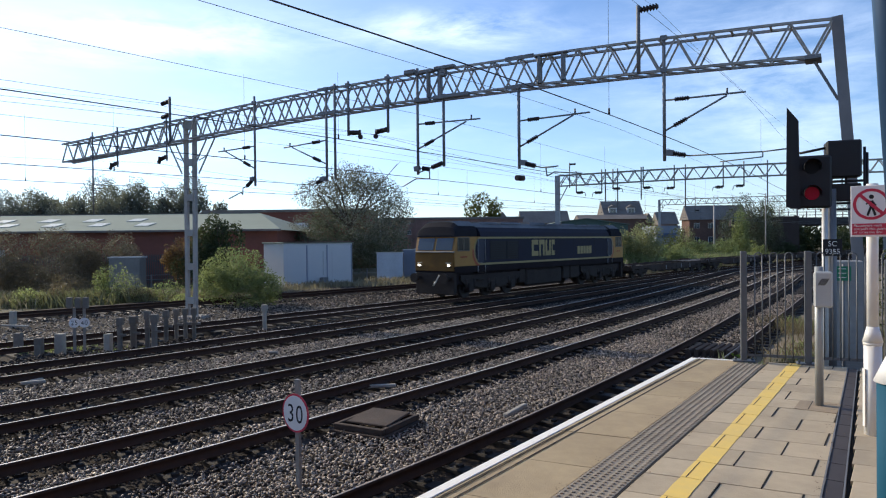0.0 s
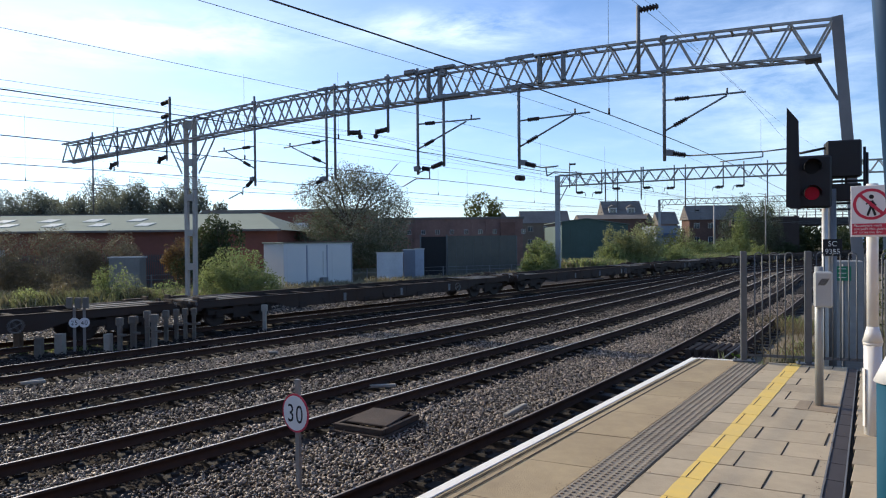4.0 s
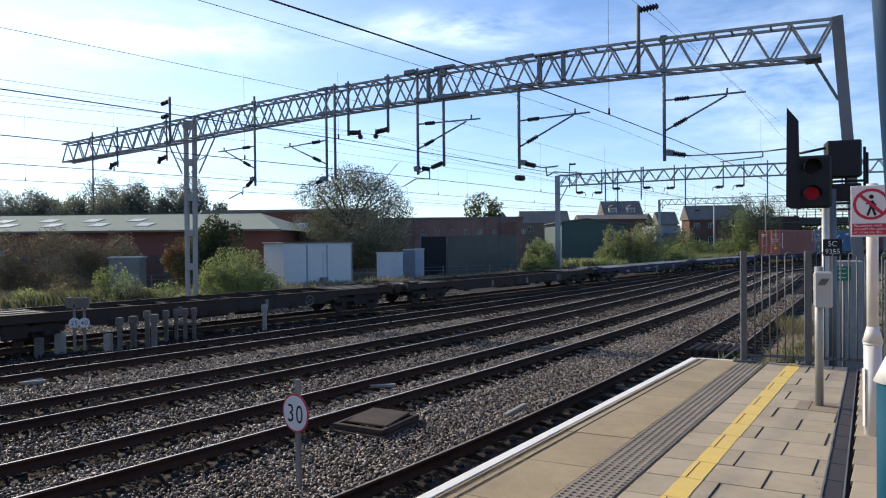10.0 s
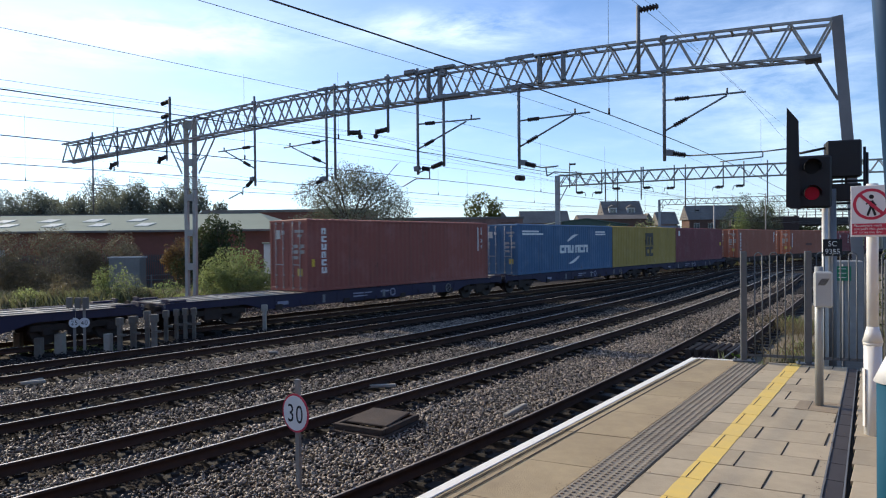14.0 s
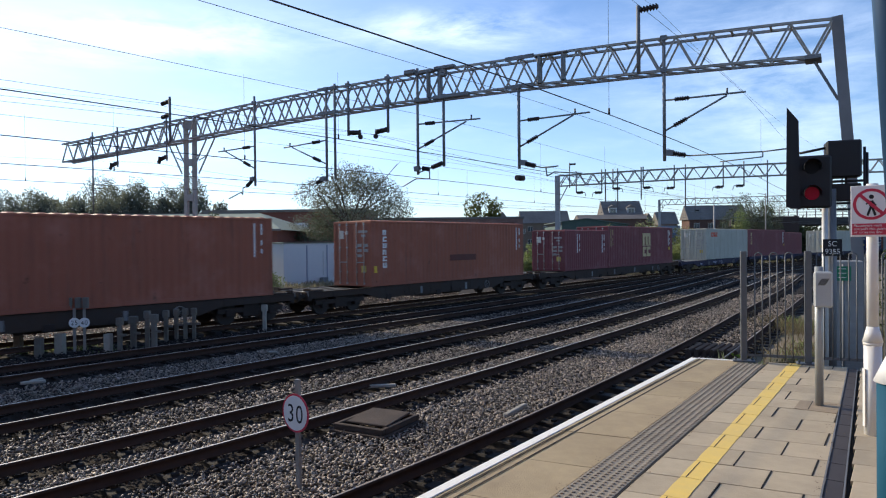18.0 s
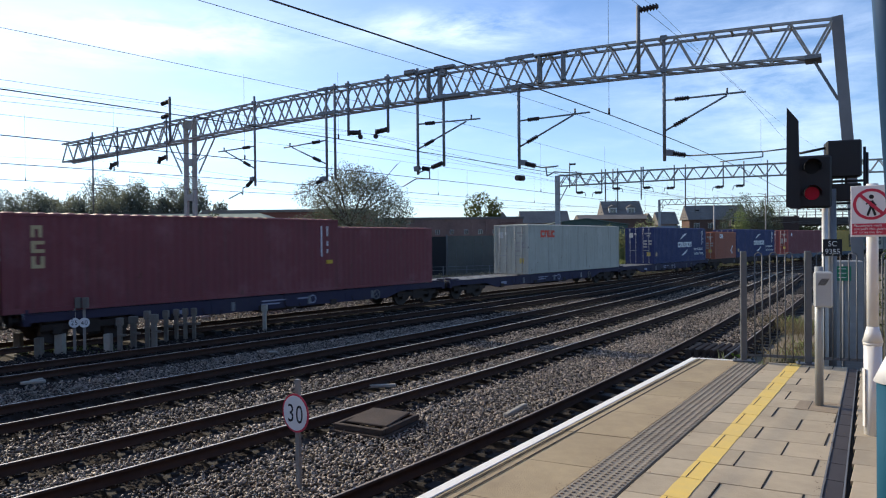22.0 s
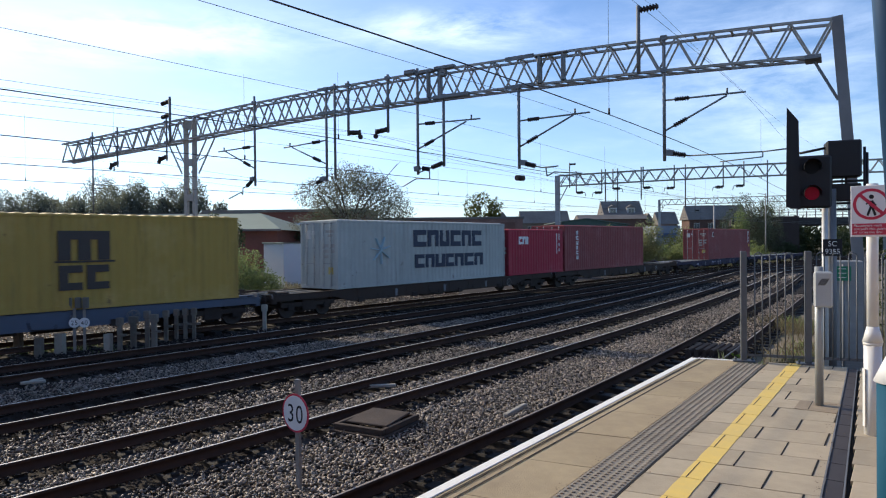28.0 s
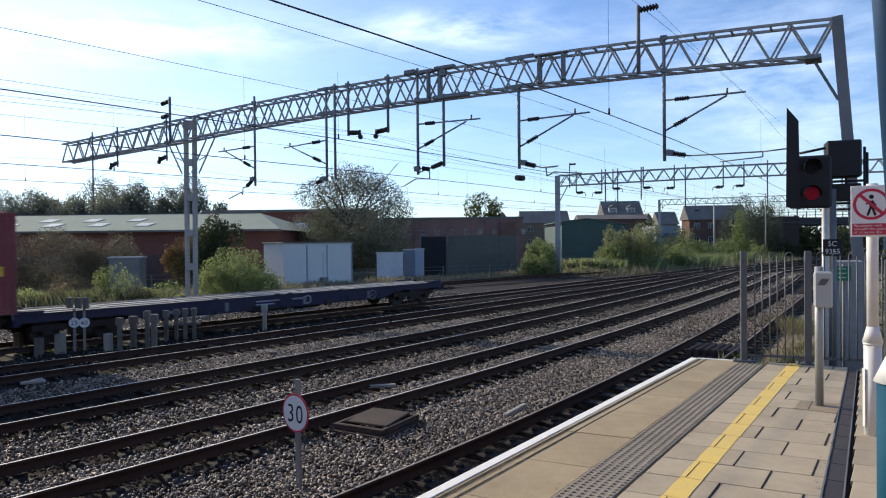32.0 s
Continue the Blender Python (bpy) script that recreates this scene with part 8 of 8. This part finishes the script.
def build_green():
    # trees behind the works, their haze put into the leaf colour
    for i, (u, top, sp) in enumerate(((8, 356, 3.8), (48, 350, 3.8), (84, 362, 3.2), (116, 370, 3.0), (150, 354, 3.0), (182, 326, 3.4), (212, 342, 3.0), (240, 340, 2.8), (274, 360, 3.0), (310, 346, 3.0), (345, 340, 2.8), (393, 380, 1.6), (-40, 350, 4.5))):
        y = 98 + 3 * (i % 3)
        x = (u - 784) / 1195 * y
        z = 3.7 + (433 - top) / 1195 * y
        tree(x, y, -0.8, z + 0.8, sp, L_HAZY, "leafy tree behind the brick works, haze painted into its leaves", n=19000, leaf=0.21, seed=20 + i, crown_low=0.05, small=0.46, clump=22)
    tree(-9.7, 70, -0.8, 11.9, 6.6, L_PALE, "broad pale-leaved tree with thin gappy crown", n=27000, leaf=0.15, seed=5, crown_low=0.06, clump=60, small=0.27)
    tree(-9.9, 72, -0.8, 7.7, 6.5, L_SHADY, "low dense tree under the broad crown", n=26000, leaf=0.17, seed=9, crown_low=0.02, clump=44, small=0.33)
    tree(-16.6, 50, -0.8, 5.6, 1.9, L_DARK, "dark green tree beside the works", n=9500, leaf=0.17, seed=6, crown_low=0.0)
    tree(-19.3, 51, -0.8, 4.7, 1.5, L_DRY, "small tree with browning leaves", n=4800, leaf=0.14, seed=7, crown_low=0.1)
    tree(7.2, 120, -0.8, 12.6, 2.9, L_OLIVE, "tall tree behind the brick workshop", n=3600, leaf=0.34, seed=8, crown_low=0.35, small=0.45)
    for i, (x, y, h, sp, m, n) in enumerate(((-27.2, 47, 4.5, 2.8, L_SCRUB, 24000), (-24.3, 49, 4.3, 2.3, L_SCRUB, 18000), (-31.0, 46, 4.6, 2.4, L_SCRUB, 15000), (-19.9, 40.5, 2.4, 1.0, L_GREYG, 2600), (-24.0, 43.5, 1.6, 1.8, L_BROWN, 3500), (-19.0, 49.5, 2.6, 1.2, L_DARK, 3000),
                                             (-18.3, 39.5, 1.7, 1.0, L_FRESH, 1600), (-10.7, 35.6, 3.15, 1.75, L_GREYG, 17000), (8.9, 61.5, 3.85, 1.8, L_GREYG, 10000), (20.2, 72, 4.9, 2.1, L_FRESH, 8000),
                                             (21.9, 73, 6.0, 1.5, L_FRESH, 6000), (17.6, 70, 2.9, 1.8, L_GREYG, 5000), (24.5, 76, 3.0, 2.2, L_GREYG, 5000), (28.0, 80, 2.6, 2.2, L_GREYG, 5000), (33.0, 88, 3.2, 2.4, L_GREYG, 5000), (13.5, 66, 1.1, 2.2, L_FRESH, 3000), (18.3, 71, 5.2, 1.3, L_FRESH, 4500), (36.5, 93, 3.0, 2.2, L_GREYG, 4000),
                                             (32.0, 90, 5.4, 1.5, L_FRESH, 3500), (41.9, 95, 7.0, 1.25, L_GREYG, 7000), (46.2, 100, 8.9, 2.2, L_SHADY, 11000), (48.9, 101.6, 7.6, 2.0, L_SHADY, 8000), (50.0, 113, 9.9, 3.3, L_SHADY, 14000), (55.0, 114, 9.6, 2.9, L_OLIVE, 12000), (48.6, 102.4, 3.8, 2.2, L_DARK, 5000), (52.4, 102.6, 2.9, 2.0, L_DARK, 4000), (27.0, 79, 4.4, 1.3, L_OLIVE, 3000), (39.0, 94, 3.6, 1.8, L_GREYG, 4000), (44.6, 99, 3.2, 2.4, L_GREYG, 4000),
                                             (5.5, 12.5, 1.45, 0.26, L_GREEN, 700), (7.3, 12.4, 1.0, 0.3, L_BROWN, 500), (9.3, 13.4, 1.5, 0.4, L_BROWN, 900), (11.6, 15.9, 2.6, 0.8, L_GREEN, 2600), (12.4, 17.0, 3.3, 1.2, L_OLIVE, 3600), (13.6, 16.2, 3.6, 1.3, L_GREEN, 3600))):
        bush(x, y, -0.7, h, sp, m, ("leafy green bush beside the track", "straggling dry bush beside the track")[m is L_DRY], n=n, leaf=0.10 if y < 60 else 0.17, seed=40 + i, clump=16)
    grass("dry_grass", [(-30, 42, 6, 3, 1.0), (-24, 41, 5, 2.6, 1.1), (-17, 44, 5, 2.5, 0.9), (-13, 47, 5, 2.0, 0.8), (-8, 52, 5, 2.5, 0.9), (-2, 60, 5, 2, 0.8), (6, 63, 5, 3, 0.9), (13, 66, 5, 3, 1.1),
                        (20, 70, 6, 3, 1.2), (28, 79, 6, 4, 1.3), (36, 88, 6, 4, 1.4), (10, 63.5, 5, 2, 1.0), (16, 67, 5, 2, 1.2), (44, 97, 6, 4, 1.4)], 52000, 0.66, L_STRAW, "tall dry straw-coloured grass along the verge", 3, 0.022)
    grass("green_weeds", [(-27, 40.5, 6, 2, 1.0), (-21, 39.5, 4, 2, 1.3), (-13, 38, 3, 1.5, 0.8), (10, 64, 4, 2, 1.1), (17, 69, 5, 2, 1.3), (25, 76, 6, 3, 1.4), (33, 86, 6, 3, 1.4), (41, 94, 6, 3, 1.4)], 17000, 0.7, L_GRASS, "green weeds and long grass along the line", 4, 0.028)
    for i in range(14):
        x = -33.0 + i * 1.5
        bush(x, 38.9 + 0.9 * (i % 3), -0.75, 0.75 + 0.22 * ((i * 5) % 4), 0.9 + 0.15 * (i % 3), (L_LUSH, L_BROWN, L_GREYG)[i % 3], ("low green weeds on the verge", "low withered weeds on the verge", "grey-green weeds on the verge")[i % 3], n=1500, leaf=0.09, seed=140 + i, clump=12)
    verge = [(14.0, 68.0), (18.5, 70.5), (22.5, 73.5), (26.5, 77.0), (30.5, 81.0), (34.5, 86.0), (38.5, 90.5), (43.0, 96.0)]
    grass("verge_grass", [(x, y, 3.0, 1.3, 1.0) for x, y in verge], 12000, 1.45, L_STRAW, "tall seeding straw-coloured grass on the far verge", 8, 0.028)
    grass("verge_weeds", [(x + 1.0, y - 0.3, 3.0, 1.3, 1.0) for x, y in verge], 14000, 1.5, L_LUSH, "green weeds among the grass of the far verge", 9, 0.045)
    for i, (x, y) in enumerate(verge):
        bush(x + 1.5 * (i % 3), y - 0.4, -0.7, 1.7 + 0.35 * (i % 4), 1.1 + 0.3 * (i % 2), (L_GREYG, L_LUSH)[i % 2], "low leafy bush among the verge grass", n=2600, leaf=0.15, seed=90 + i, clump=14)
    grass("track_weeds", [(-12.2, 21.2, 1.6, 0.8, 0.7), (-10.2, 21.0, 1.2, 0.6, 0.6), (-15, 20.6, 1.5, 0.7, 0.7), (5.35, 12.35, 0.25, 0.12, 1.5), (5.75, 12.15, 0.3, 0.1, 1.0), (8.3, 11.6, 0.5, 0.2, 1.2)], 3600, 0.62, L_GREYG,
          "weeds growing between the tracks", 5, 0.010)
    bank = [(6.2, 12.9, 0.7, 0.5, 1.2), (7.0, 13.6, 0.8, 0.8, 1.0), (8.0, 15.0, 0.8, 1.2, 0.9), (9.4, 13.2, 0.9, 0.7, 1.1), (10.2, 17.6, 0.9, 2.0, 1.0), (8.2, 12.0, 0.6, 0.4, 1.0), (12.5, 22, 1.2, 3.0, 1.1), (9.0, 16.5, 0.8, 1.4, 0.9)]
    grass("dry_weeds", bank, 7000, 0.30, L_BROWN, "thin dry weeds on bare earth beyond the platform", 6, 0.005, -0.24)
    grass("bank_weeds", [(x + 0.2, y + 0.2, a * 0.8, b * 0.8, c) for x, y, a, b, c in bank], 2600, 0.30, L_GREYG, "green weeds on bare earth beyond the platform", 10, 0.008, -0.24)
    grass("fence_weeds", [(5.45, 12.45, 0.3, 0.15, 1.5), (5.9, 12.2, 0.4, 0.12, 1.0), (7.4, 11.6, 0.6, 0.2, 1.3), (8.4, 11.4, 0.5, 0.2, 1.1)], 700, 0.5, L_FRESH, "leafy weeds at the foot of the platform fence", 11, 0.010, -0.10)


def far_woods():
    """A belt of woods closing the view all round."""
    rng = random.Random(9)
    blobs = []
    for i in range(150):
        a = -1.25 + 2.6 * i / 149
        r = rng.uniform(235, 285)
        h = rng.uniform(4.0, 7.5)
        blobs.append((math.sin(a) * r, math.cos(a) * r, h * 0.45, 5.5, 5.5, h * 0.62))
    tagged(leaf_cloud("far_woods", blobs, 26000, 1.5, L_DARK, seed=12), "dark belt of distant trees on the skyline", "trees", kind="stuff")
    blobs = [(57.0 + i * 1.9, 118 + i * 1.2, 1.9, 2.4, 2.2, 4.4) for i in range(7)]
    tagged(leaf_cloud("bank_scrub", blobs, 12000, 0.34, L_DARK, seed=14), "dark scrub on the bank beside the bridge", "bushes", kind="stuff")
    blobs = [(55 + i * 2.6, 122 + (i % 3) * 3, 2.2, 2.6, 2.6, 3.6) for i in range(16)]
    tagged(leaf_cloud("bridge_woods", blobs, 9000, 0.5, L_DARK, seed=13), "dark scrub growing beyond the bridge", "trees", kind="stuff")


build_works()
build_sheds()
build_palisade()
build_trespass_guard()
build_town()
build_line_masts()
build_unseen_wall()
build_green()
far_woods()

motions()
